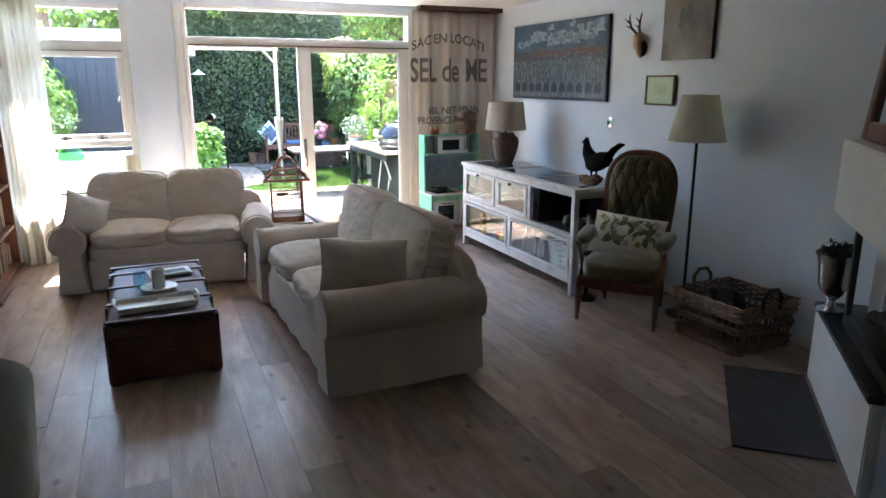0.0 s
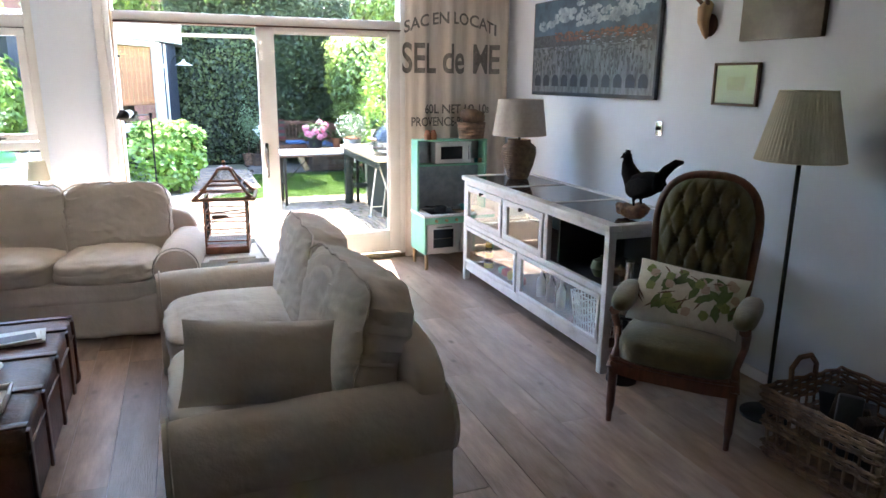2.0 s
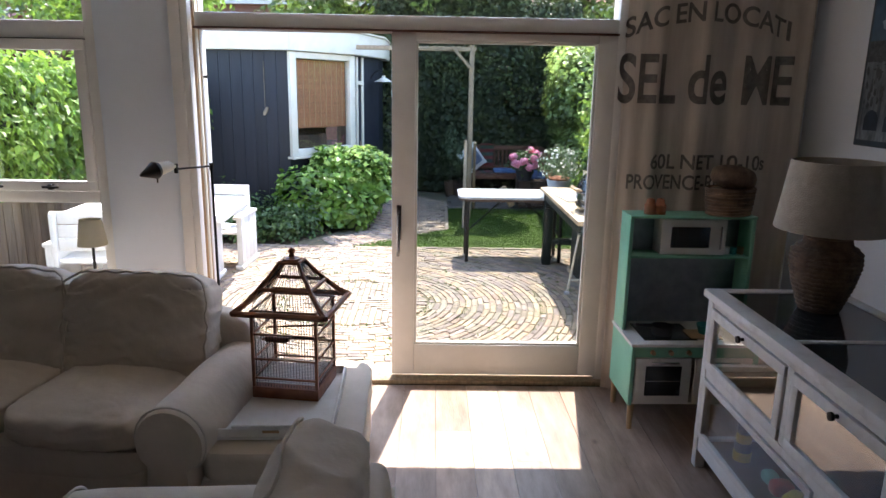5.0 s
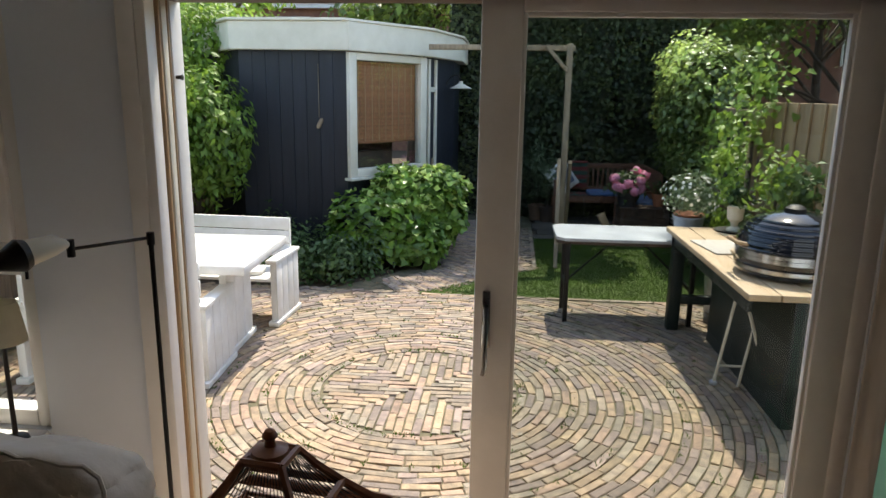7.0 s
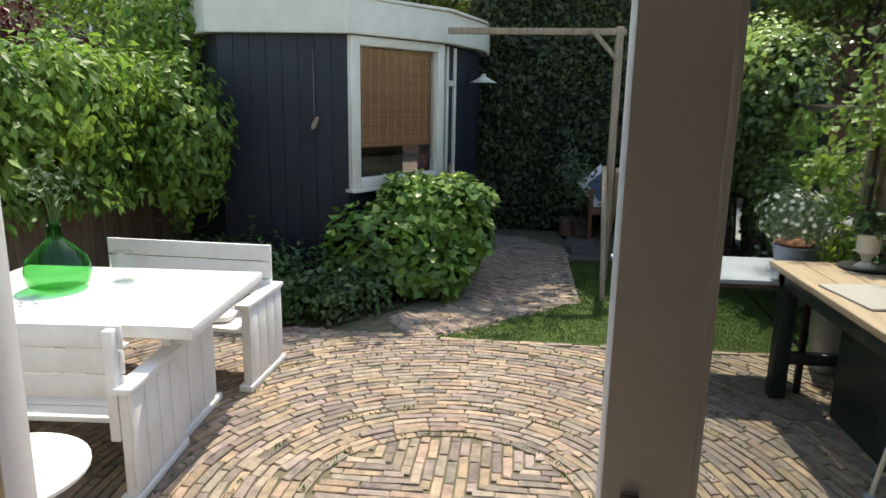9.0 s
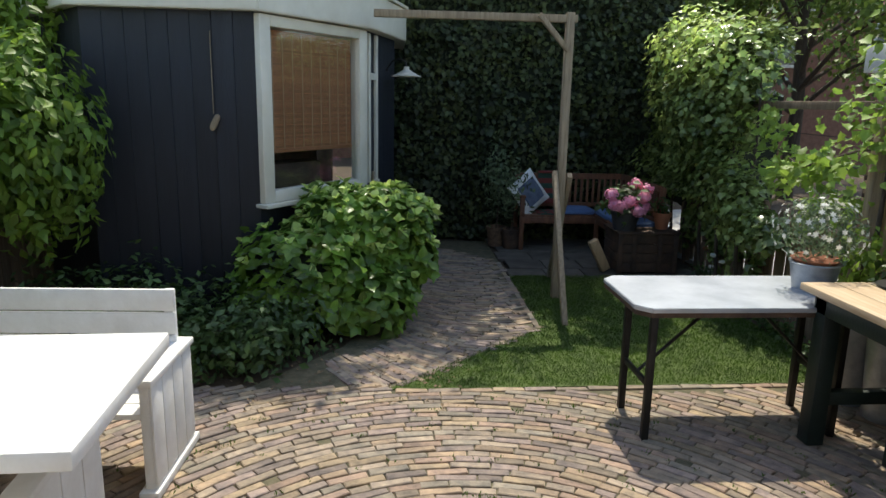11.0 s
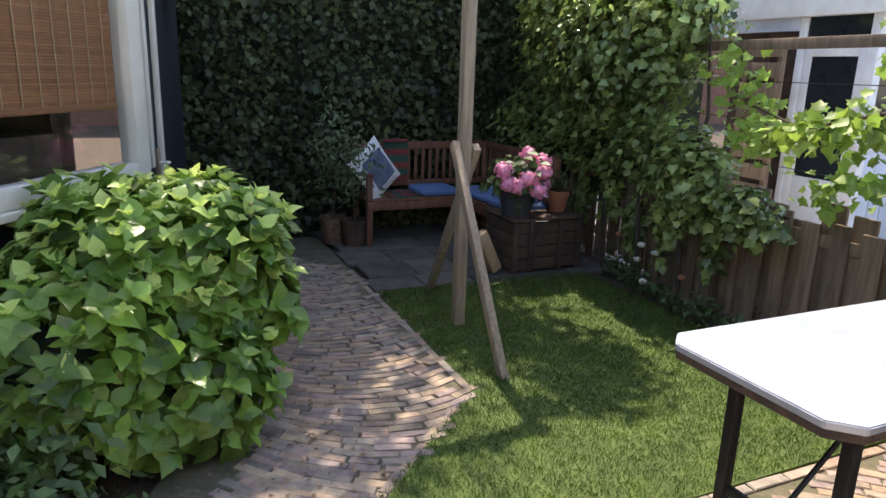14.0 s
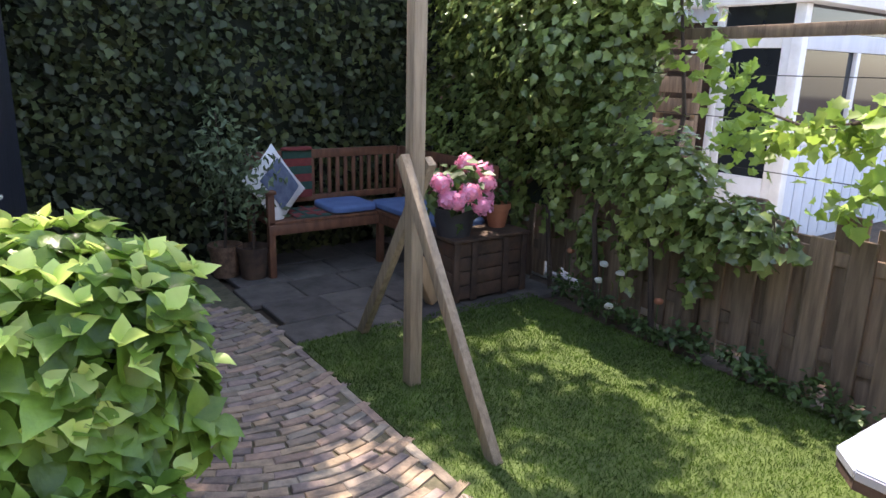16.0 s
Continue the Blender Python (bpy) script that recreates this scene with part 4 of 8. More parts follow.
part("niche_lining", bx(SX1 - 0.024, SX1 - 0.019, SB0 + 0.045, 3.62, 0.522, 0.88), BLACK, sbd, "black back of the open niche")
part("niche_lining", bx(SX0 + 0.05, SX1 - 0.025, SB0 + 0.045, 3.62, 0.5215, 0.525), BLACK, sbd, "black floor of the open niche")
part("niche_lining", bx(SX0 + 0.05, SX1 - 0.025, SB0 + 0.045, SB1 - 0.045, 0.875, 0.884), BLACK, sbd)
top = part("top_frame", bx(SX0 - 0.02, SX0 + 0.07, SB0 - 0.02, SB1 + 0.02, SH - 0.038, SH, 0.006), CABPAINT, sbd)
for a in ((SX1 - 0.05, SX1 + 0.01, SB0 - 0.02, SB1 + 0.02), (SX0 + 0.07, SX1 - 0.05, SB0 - 0.02, SB0 + 0.04), (SX0 + 0.07, SX1 - 0.05, SB1 - 0.04, SB1 + 0.02), (SX0 + 0.07, SX1 - 0.05, 4.43, 4.455), (SX0 + 0.07, SX1 - 0.05, 3.705, 3.73)):
    part("top_bar", bx(*a, SH - 0.037, SH - 0.001, 0.004), CABPAINT, top)
for y0, y1 in ((SB0 + 0.04, 3.705), (3.73, 4.43), (4.455, SB1 - 0.04)):
    part("glass_top", bx(SX0 + 0.071, SX1 - 0.051, y0 + 0.001, y1 - 0.001, SH - 0.02, SH - 0.007), BLACKGLASS, top, "dark glass panel")


def glazed_door(y0, y1, z0, z1, knob, rim=0.045):
    d = part("glass_door", bx(SX0 - 0.004, SX0 + 0.018, y0, y1, z0, z0 + rim, 0.003), CABPAINT, sbd)
    for a in ((y0, y1, z1 - rim, z1), (y0, y0 + rim, z0 + rim, z1 - rim), (y1 - rim, y1, z0 + rim, z1 - rim)):
        part("rim", bx(SX0 - 0.004, SX0 + 0.018, *a, 0.003), CABPAINT, d)
    g = part("pane", bx(SX0 + 0.006, SX0 + 0.010, y0 + rim, y1 - rim, z0 + rim, z1 - rim), GLASS, d)
    if knob:
        b = lathe([(0, 0), (0.008, 0), (0.007, 0.012), (0.016, 0.02), (0.015, 0.03), (0, 0.034)], 14, cap=False)
        b.transform(pose(SX0 - 0.004, (y0 + y1) / 2, z1 - rim * 0.55, 0, -90, 0))
        part("knob", b, IRON, d, "dark iron knob")


glazed_door(4.375, 5.075, 0.54, 0.85, True)
glazed_door(3.72, 4.315, 0.54, 0.85, True)
glazed_door(4.105, 5.075, 0.175, 0.49, False, 0.03)
glazed_door(2.985, 4.045, 0.175, 0.49, False, 0.03)
g = part("side_pane", bx(SX0 + 0.05, SX1 - 0.05, SB0 + 0.02, SB0 + 0.024, 0.15, 0.495), GLASS, sbd)
g = part("side_pane", bx(SX0 + 0.05, SX1 - 0.05, SB0 + 0.02, SB0 + 0.024, 0.545, 0.84), GLASS, sbd)

# things inside the sideboard
wb = thing("wire_basket", "white wire basket inside the sideboard", "basket", (3.08, 3.27, 0.141))
for z in (0.0, 0.05, 0.10, 0.15, 0.20, 0.235):
    w = 0.11 + 0.02 * z / 0.2
    part("hoop", tube([(-w, -w * 1.3, z + 0.006), (w, -w * 1.3, z + 0.006), (w, w * 1.3, z + 0.006), (-w, w * 1.3, z + 0.006)], 0.005, 6, closed=True), GARDENWHITE, wb)
wv = None
for i in range(11):
    u = -1 + i / 5
    for s in (-1, 1):
        wv = tube([(s * 0.11, u * 0.14, 0), (s * 0.133, u * 0.17, 0.24)], 0.005, 5, bm=wv)
        wv = tube([(u * 0.11, s * 0.143, 0), (u * 0.13, s * 0.172, 0.24)], 0.005, 5, bm=wv)
tagged(part("weave", wv, GARDENWHITE, wb), kind="stuff")
YELLOW = material("yellow_plastic", (0.62, 0.45, 0.05), (0.55, 0.38, 0.04), 0.4, bump=0)
REDPL = material("red_plastic", (0.55, 0.06, 0.04), (0.45, 0.05, 0.03), 0.4, bump=0)
GREENF = material("dark_green_glaze", (0.07, 0.10, 0.035), (0.04, 0.06, 0.02), 0.5, scale=9)
toy = thing("toy_figure", "yellow and black plastic toy tower inside the sideboard", "toy", (3.02, 4.92, 0.141))
for k in range(5):
    part("block", lathe([(0, 0), (0.042 - 0.003 * k, 0.002), (0.042 - 0.003 * k, 0.044), (0, 0.046)], 14, (0, 0, 0.046 * k), cap=False), YELLOW if k % 2 == 0 else BLACK, toy)
for k, (y, mm_, s) in enumerate(((4.62, REDPL, 0.05), (4.50, YELLOW, 0.06), (4.36, REDPL, 0.045), (4.72, MINT, 0.04))):
    solo("toy_block", puff(s * 2, s * 1.6, s * 1.4, 3.5, 4, 0.002, 4, k, m=pose(3.06, y, 0.141 + s * 0.69, 0, 0, k * 31)), mm_, "small bright plastic toy on the sideboard shelf", "toy", "toys in the sideboard")
for k, (y, x, r) in enumerate(((3.22, 3.02, 0.068), (3.10, 3.08, 0.05), (3.05, 3.0, 0.04))):
    solo("gourd", lathe([(0, 0), (r * 0.6, r * 0.1), (r, r * 0.9), (r * 0.75, r * 1.65), (r * 0.15, r * 1.9), (r * 0.1, r * 2.1), (0, r * 2.1)], 18, (x, y, 0.5255), cap=False), GREENF if k == 0 else CLAY, "small dried gourd in the dark open niche", "gourd", "gourds in the niche")
for k in range(6):
    solo("glass_bottle", lathe([(0, 0), (0.032, 0), (0.034, 0.12), (0.012, 0.17), (0.012, 0.23), (0, 0.23)], 14, (3.06 + 0.05 * (k % 2), 3.75 + 0.075 * k, 0.141), cap=False), BLACKGLASS if k % 2 else LINEN2, "narrow bottle standing inside the sideboard", "bottle", "bottles in the sideboard")
decl = thing("silver_decanter", "tall clear glass decanter with silver base beside the armchair", "decanter", (2.94, 2.82, 0.0))
part("stand", lathe([(0, 0), (0.09, 0), (0.09, 0.02), (0.02, 0.04), (0.015, 0.38), (0.07, 0.40), (0.07, 0.42), (0, 0.42)], 18, cap=False), IRON, decl)
part("bottle", lathe([(0, 0.42), (0.055, 0.42), (0.06, 0.52), (0.025, 0.60), (0.02, 0.72), (0.028, 0.735), (0, 0.735)], 18, cap=False), STEEL, decl, "silvered glass bottle")

# table lamp and rooster on the sideboard
lamp = thing("table_lamp", "woven clay table lamp with linen drum shade on the sideboard", "table lamp", (3.24, 4.85, SH))
part("base", lathe([(0, 0), (0.085, 0), (0.09, 0.02), (0.125, 0.12), (0.145, 0.21), (0.14, 0.265), (0.10, 0.30), (0.095, 0.325), (0.085, 0.325), (0, 0.32)], 32, cap=False), CLAY, lamp)
ribs = None
for k in range(14):
    z = 0.02 + 0.02 * k
    r = np.interp(z, (0, 0.02, 0.12, 0.21, 0.265, 0.30), (0.085, 0.09, 0.125, 0.145, 0.14, 0.10)) + 0.001
    ribs = tube([(r * math.cos(a * math.tau / 32), r * math.sin(a * math.tau / 32), z + 0.002 * math.sin(a * 9)) for a in range(32)], 0.0045, 5, bm=ribs, closed=True)
tagged(part("woven_relief", ribs, CLAY, lamp), kind="stuff")
part("stem", tube([(0, 0, 0.32), (0, 0, 0.40)], 0.010), IRON, lamp)
part("shade", lathe([(0.225, 0.36), (0.185, 0.655), (0.182, 0.655), (0.222, 0.36)], 40, cap=False), SHADE2, lamp)
ROOT = material("root_wood", (0.30, 0.16, 0.075), (0.09, 0.045, 0.024), 0.8, scale=16, bump=0.8, bscale=40)
ro = thing("rooster_figure", "dark mounted rooster standing on a gnarled root on the sideboard", "figure", (3.15, 3.06, SH), 10)
b = puff(0.26, 0.15, 0.155, 2.3, 10, 0.008, 10, 3, m=pose(0, -0.02, 0.205, 0, 20, 90))
b = tube([(0, 0.05, 0.22), (0, 0.10, 0.275), (0, 0.118, 0.325), (0, 0.118, 0.36)], [0.066, 0.05, 0.034, 0.024], 12, bm=b)
b = puff(0.052, 0.062, 0.05, 2.2, 5, 0.003, 12, 4, m=pose(0, 0.125, 0.365), bm=b)
b = tube([(0, 0.145, 0.362), (0, 0.165, 0.356), (0, 0.18, 0.346)], [0.013, 0.009, 0.002], 8, bm=b)
for k in range(7):
    b = tube([(0.0, -0.10, 0.20), (0.010 * (k - 3), -0.155, 0.225 + 0.014 * k), (0.018 * (k - 3), -0.165 - 0.007 * k, 0.275 + 0.013 * k), (0.022 * (k - 3), -0.185 - 0.010 * k, 0.300 + 0.010 * k)], [0.034, 0.028, 0.024, 0.010], 7, bm=b)
b = puff(0.03, 0.19, 0.10, 2.4, 6, 0.006, 14, 6, m=pose(-0.07, -0.04, 0.20, -14, 0, 0), bm=b)
b = puff(0.03, 0.19, 0.10, 2.4, 6, 0.006, 14, 7, m=pose(0.07, -0.04, 0.20, -14, 0, 0), bm=b)
for k in (-1, 1):
    b = tube([(k * 0.03, 0.0, 0.15), (k * 0.03, 0.02, 0.11), (k * 0.03, 0.01, 0.07)], [0.024, 0.01, 0.008], 6, bm=b)
b = bx(-0.003, 0.003, 0.10, 0.14, 0.385, 0.402, 0.002, bm=b)
part("bird", b, FEATHER, ro, "dark feathered bird")
part("root", puff(0.13, 0.24, 0.085, 3, 8, 0.03, 13, 9, m=pose(0.0, 0.05, 0.045)), ROOT, ro, "rough brown root wood")

# armchair
ac = thing("armchair", "antique mahogany armchair with buttoned olive velvet", "armchair", (2.99, 2.38, 0), -50.7)
def legprof(x, y, h, spread):
    return tube([(x + spread[0], y + spread[1], 0.0), (x + spread[0] * 0.7, y + spread[1] * 0.7, 0.06), (x + spread[0] * 0.5, y + spread[1] * 0.5, 0.09), (x, y, 0.24), (x, y, h)], [0.014, 0.016, 0.022, 0.024, 0.026], 10)
for x, y, sp in ((-0.29, -0.27, (0, -0.02)), (0.29, -0.27, (0, -0.02)), (-0.23, 0.27, (0, 0.07)), (0.23, 0.27, (0, 0.07))):
    part("leg", legprof(x, y, 0.36, sp), REDWOOD, ac)
part("seat_rail", prism([(-0.31, -0.30), (-0.16, -0.325), (0.16, -0.325), (0.31, -0.30), (0.26, 0.28), (-0.26, 0.28)], 0.27, 0.35, 0.012), REDWOOD, ac)
part("seat", puff(0.60, 0.58, 0.17, 4.5, 10, 0.006, 5, 5, crown=0.03, m=pose(0, -0.02, 0.40)), VELVET, ac)
bm_ = pose(0, 0.255, 0.42, -10, 0, 0)
def arch(z):
    """Half width of the arched back at height z."""
    lo_ = 0.235 + 0.03 * min(z / 0.54, 1.0)
    return lo_ if z < 0.54 else 0.265 * max(0.0, 1 - ((z - 0.54) / 0.294) ** 2.6) ** (1 / 2.6)
zs_ = [0.0, 0.14, 0.27, 0.40, 0.54] + [0.54 + 0.294 * math.sin(radians(a)) for a in range(10, 90, 8)]
outl = [(-arch(z), z) for z in zs_] + [(0.0, 0.834)] + [(arch(z), z) for z in zs_[::-1]]
part("back_frame", tube([bm_ @ Vector((x, 0, z)) for x, z in outl], 0.026, 10), REDWOOD, ac)
# buttoned back pad
b = bmesh.new()
nx, nz = 48, 72
grid = {}
buttons = [(u, 0.10 + 0.12 * r) for r in range(6) for u in (((-0.14, -0.047, 0.047, 0.14)) if r % 2 else (-0.19, -0.093, 0.0, 0.093, 0.19)[1:4])]
for s in (0, 1):
    for i in range(nx + 1):
        for j in range(nz + 1):
            v = j / nz
            z = v * 0.82
            half = max(0.02, arch(z * 0.834 / 0.83) - 0.012)
            x = (-1 + 2 * i / nx) * half
            e = (1 - abs(2 * i / nx - 1) ** 6) * (1 - abs(2 * v - 1) ** 8)
            dep = 0.075 * e
            if s == 0:
                dm = min(math.hypot(x - bx_, (z - bz_)) for bx_, bz_ in buttons)
                pa, qa = x / 0.0935 + (z - 0.10) / 0.24, x / 0.0935 - (z - 0.10) / 0.24
                gr = max(math.exp(-((pa - round(pa)) / 0.10) ** 2), math.exp(-((qa - round(qa)) / 0.10) ** 2))
                dep *= 1 - 0.32 * gr - 0.55 * math.exp(-(dm / 0.02) ** 2)
            grid[s, i, j] = b.verts.new(bm_ @ Vector((x, -dep - 0.01 if s == 0 else 0.015 + dep * 0.4, z)))
    for i in range(nx):
        for j in range(nz):
            b.faces.new((grid[s, i, j], grid[s, i + 1, j], grid[s, i + 1, j + 1], grid[s, i, j + 1]))
bmesh.ops.recalc_face_normals(b, faces=b.faces[:])
pad = part("backrest", b, VELVET, ac, "deep-buttoned olive velvet pad", angle=80)
for u, z in buttons:
    part("button", puff(0.016, 0.010, 0.016, 2, 2, 0, 1, 0, m=bm_ @ pose(u, -0.030, z)), VELVET, pad)
for k in (-1, 1):
    part("arm_rest", puff(0.115, 0.38, 0.10, 2.8, 8, 0.003, 6, k + 3, m=pose(k * 0.30, -0.07, 0.635, 4, 0, -k * 3)), VELVET, ac)
    part("arm_post", tube([(k * 0.30, -0.29, 0.30), (k * 0.285, -0.22, 0.40), (k * 0.31, -0.17, 0.49), (k * 0.315, -0.22, 0.57), (k * 0.31, -0.25, 0.60)], [0.025, 0.02, 0.018, 0.022, 0.028], 10), REDWOOD, ac)
    part("arm_rail", tube([(k * 0.31, -0.24, 0.59), (k * 0.30, -0.05, 0.585), (k * 0.27, 0.20, 0.60)], 0.017, 8), REDWOOD, ac)
FLORAL = material("floral_linen", (0.76, 0.73, 0.64), (0.68, 0.64, 0.55), 0.95, scale=30, bump=0.2, bscale=120)
cu = thing("floral_cushion", "cream cushion printed with green thistles and flowers on the armchair", "cushion", (2.99, 2.38, 0), -50.7)
cm = pose(-0.01, 0.02, 0.63, -30, 5, 0) @ Matrix.Diagonal((1.12, 1.0, 1.15, 1.0))
part("cover", pillow(0.50, 0.30, 0.12, cm, 8), FLORAL, cu)
LEAFPRINT = material("green_print", (0.10, 0.15, 0.05), (0.16, 0.21, 0.09), 0.95, scale=40, bump=0.1)
PALEGREEN = material("pale_green_print", (0.30, 0.34, 0.13), (0.22, 0.27, 0.09), 0.95, scale=40, bump=0.1)
BLUSH = material("blush_print", (0.50, 0.36, 0.28), (0.58, 0.46, 0.36), 0.95, scale=40, bump=0.1)
BROWNPRINT = material("brown_print", (0.13, 0.08, 0.05), (0.2, 0.13, 0.08), 0.95, scale=40, bump=0.1)
def surf(x, z):
    u, v = x / 0.25, z / 0.15
    return -0.062 * (0.45 * max(0, (1 - u ** 4) * (1 - v ** 4)) ** 0.6 + 0.55 * max(0, (1 - u * u) * (1 - v * v)) ** 0.8) - 0.008
pr = random.Random(4)
for name, mt, cnt, ln, wd in (("leaf_print", LEAFPRINT, 22, 0.085, 0.017), ("stalk_print", BROWNPRINT, 14, 0.09, 0.004), ("thistle_print", PALEGREEN, 12, 0.05, 0.024), ("bloom_print", BLUSH, 9, 0.05, 0.022)):
    b = bmesh.new()
    for i in range(cnt):
        cx, cz, a = pr.uniform(-0.2, 0.2), pr.uniform(-0.10, 0.09), pr.uniform(0.2, 2.9)
        ds = [(0, 0), (0.35, 1), (0.7, 0.8), (1, 0), (0.7, -0.8), (0.35, -1)]
        vs = []
        for u, w in ds:
            x = cx + math.cos(a) * ln * u - math.sin(a) * wd * w
            z = cz + math.sin(a) * ln * u + math.cos(a) * wd * w
            x, z = max(-0.225, min(0.225, x)), max(-0.125, min(0.125, z))
            vs.append(b.verts.new(cm @ Vector((x, surf(x, z) - 0.001 * (i % 3), z))))
        b.faces.new(vs)
    tagged(part(name, b, mt, cu), kind="stuff")

# floor lamp, log basket
fl = thing("floor_lamp", "slim black floor lamp with pleated cream shade", "floor lamp", (3.42, 2.19, 0))
part("base", lathe([(0, 0), (0.13, 0), (0.13, 0.012), (0.03, 0.03), (0, 0.03)], 28, cap=False), IRON, fl)
part("pole", tube([(0, 0, 0.02), (0, 0, 1.60)], 0.011), IRON, fl)
b = bmesh.new()
n = 120
r0 = [b.verts.new(((0.205 + 0.003 * (k % 2)) * math.cos(k * math.tau / n), (0.205 + 0.003 * (k % 2)) * math.sin(k * math.tau / n), 1.37)) for k in range(n)]
r1 = [b.verts.new(((0.128 + 0.002 * (k % 2)) * math.cos(k * math.tau / n), (0.128 + 0.002 * (k % 2)) * math.sin(k * math.tau / n), 1.70)) for k in range(n)]
for k in range(n):
    b.faces.new((r0[k], r0[(k + 1) % n], r1[(k + 1) % n], r1[k]))
part("shade", b, SHADE, fl, "pleated cream fabric shade", angle=10)
for z, r in ((1.37, 0.206), (1.70, 0.129)):
    part("rim", tube([(r * math.cos(a * math.tau / 40), r * math.sin(a * math.tau / 40), z) for a in range(40)], 0.004, 6, closed=True), SHADE, fl)

lb = thing("log_basket", "large brown willow log basket with rope handles beside the armchair", "basket", (3.36, 1.63, 0), 3)
hw, hd, hh = 0.27, 0.29, 0.35
def weave_band(z0, z1, rows):
    b = None
    for k in range(rows):
        z = z0 + (z1 - z0) * k / max(1, rows - 1)
        f = 0.93 + 0.1 * z / hh
        pts = []
        for (xa, ya), (xb, yb) in (((-1, -1), (1, -1)), ((1, -1), (1, 1)), ((1, 1), (-1, 1)), ((-1, 1), (-1, -1))):
            for i in range(10):
                t = i / 10
                o = 0.008 * (1 if (i + k) % 2 else -1)
                x, y = xa + (xb - xa) * t, ya + (yb - ya) * t
                pts.append((x * hw * f + (o * xa if xa == xb else 0), y * hd * f + (o * ya if ya == yb else 0), z))
        b = tube(pts, 0.0095, 5, bm=b, closed=True)
    return b
for z0, z1, rows in ((0.012, 0.075, 4), (0.155, 0.195, 3), (0.25, 0.345, 6)):
    tagged(part("woven_band", weave_band(z0, z1, rows), WICKER, lb), kind="stuff")
for i in range(10):
    u = -1 + 2 * (i + 0.5) / 10
    for s in (-1, 1):
        part("stake", tube([(u * hw * 0.93, s * hd * 0.93, 0.0), (u * hw * 1.02, s * hd * 1.02, hh)], 0.007, 5), WICKER, lb)
        part("stake", tube([(s * hw * 0.93, u * hd * 0.93, 0.0), (s * hw * 1.02, u * hd * 1.02, hh)], 0.007, 5), WICKER, lb)
part("base", bx(-hw * 0.92, hw * 0.92, -hd * 0.92, hd * 0.92, 0.006, 0.025, 0.004), WICKER, lb)
for s in (-1, 1):
    part("rope_handle", tube([(-0.08, s * hd * 1.03, 0.30), (-0.085, s * hd * 1.05, 0.40), (-0.04, s * hd * 1.05, 0.45), (0.04, s * hd * 1.05, 0.45), (0.085, s * hd * 1.05, 0.40), (0.08, s * hd * 1.03, 0.30)], 0.013, 8), BLACK if s < 0 else WICKER, lb)
pr = random.Random(9)
for k in range(7):
    x, y = pr.uniform(-0.14, 0.14), pr.uniform(-0.16, 0.16)
    b = bx(-0.05, 0.05, -0.03, 0.03, -0.15, 0.15, 0.01, m=pose(3.36 + x, 1.63 + y, 0.20 + 0.03 * (k % 3), pr.uniform(-25, 25), pr.uniform(-25, 25), pr.uniform(0, 180)))
    solo("firewood", b, SLATE if k < 3 else BARK, "split firewood log in the basket" if k >= 3 else "dark folded bag among the firewood", "firewood", "firewood in the basket")

# toy kitchen
tkn = thing("toy_kitchen", "mint green and white wooden toy kitchen with hob and oven", "toy kitchen", (2.97, 5.66, 0), 1)
W2, D2 = 0.345, 0.19
for sx in (-1, 1):
    b = bx(sx * W2 - 0.011, sx * W2 + 0.011, -D2, D2, 0.15, 0.50, 0.003)
    part("side_panel", b, MINT, tkn)
    b = bx(sx * W2 - 0.011, sx * W2 + 0.011, 0.02, D2, 0.52, 1.175, 0.003)
    part("upright", b, MINT, tkn)
    for sy in (-0.165, 0.165):
        part("leg", tube([(sx * (W2 - 0.015), sy, 0), (sx * (W2 - 0.015), sy, 0.15)], [0.015, 0.02], 10), BIRCH, tkn)
part("worktop", bx(-W2 - 0.02, W2 + 0.02, -D2 - 0.015, D2, 0.50, 0.52, 0.004), TOYWHITE, tkn)
part("hob", bx(-0.28, 0.02, -0.15, 0.12, 0.521, 0.526, 0.002), BLACKGLASS, tkn)
part("control_strip", bx(-W2 + 0.012, W2 - 0.012, -D2 + 0.002, -D2 + 0.014, 0.435, 0.498, 0.002), MINT, tkn)
for k in range(4):
    b = lathe([(0, 0), (0.014, 0), (0.012, 0.02), (0, 0.02)], 12, cap=False)
    b.transform(pose(-0.24 + 0.10 * k, -D2 + 0.002, 0.466, 90, 0, 0))
    part("control_knob", b, BIRCH, tkn)
for x0, x1, win_ in ((-W2 + 0.02, -0.015, True), (0.005, W2 - 0.02, False)):
    d = part("cupboard_door", bx(x0, x1, -D2, -D2 + 0.015, 0.165, 0.43, 0.004), TOYWHITE, tkn)
    if win_:
        part("oven_window", bx(x0 + 0.055, x1 - 0.055, -D2 - 0.002, -D2, 0.21, 0.385, 0.001), BLACKGLASS, d)
        part("oven_rack", bx(x0 + 0.055, x1 - 0.055, -D2 - 0.004, -D2 - 0.0021, 0.295, 0.30), STEEL, d)
    part("bar_handle", tube([(x0 + 0.08, -D2 - 0.02, 0.41), (x1 - 0.08, -D2 - 0.02, 0.41)], 0.006), STEEL, d)
part("back_panel", bx(-W2 + 0.011, W2 - 0.011, D2 - 0.014, D2 - 0.004, 0.52, 1.17, 0.002), BUCKET, tkn, "grey splashback")
part("body_back", bx(-W2 + 0.011, W2 - 0.011, D2 - 0.014, D2 - 0.004, 0.16, 0.499, 0.002), TOYWHITE, tkn)
part("bottom", bx(-W2 + 0.011, W2 - 0.011, -D2 + 0.016, D2 - 0.016, 0.15, 0.162, 0.002), TOYWHITE, tkn)
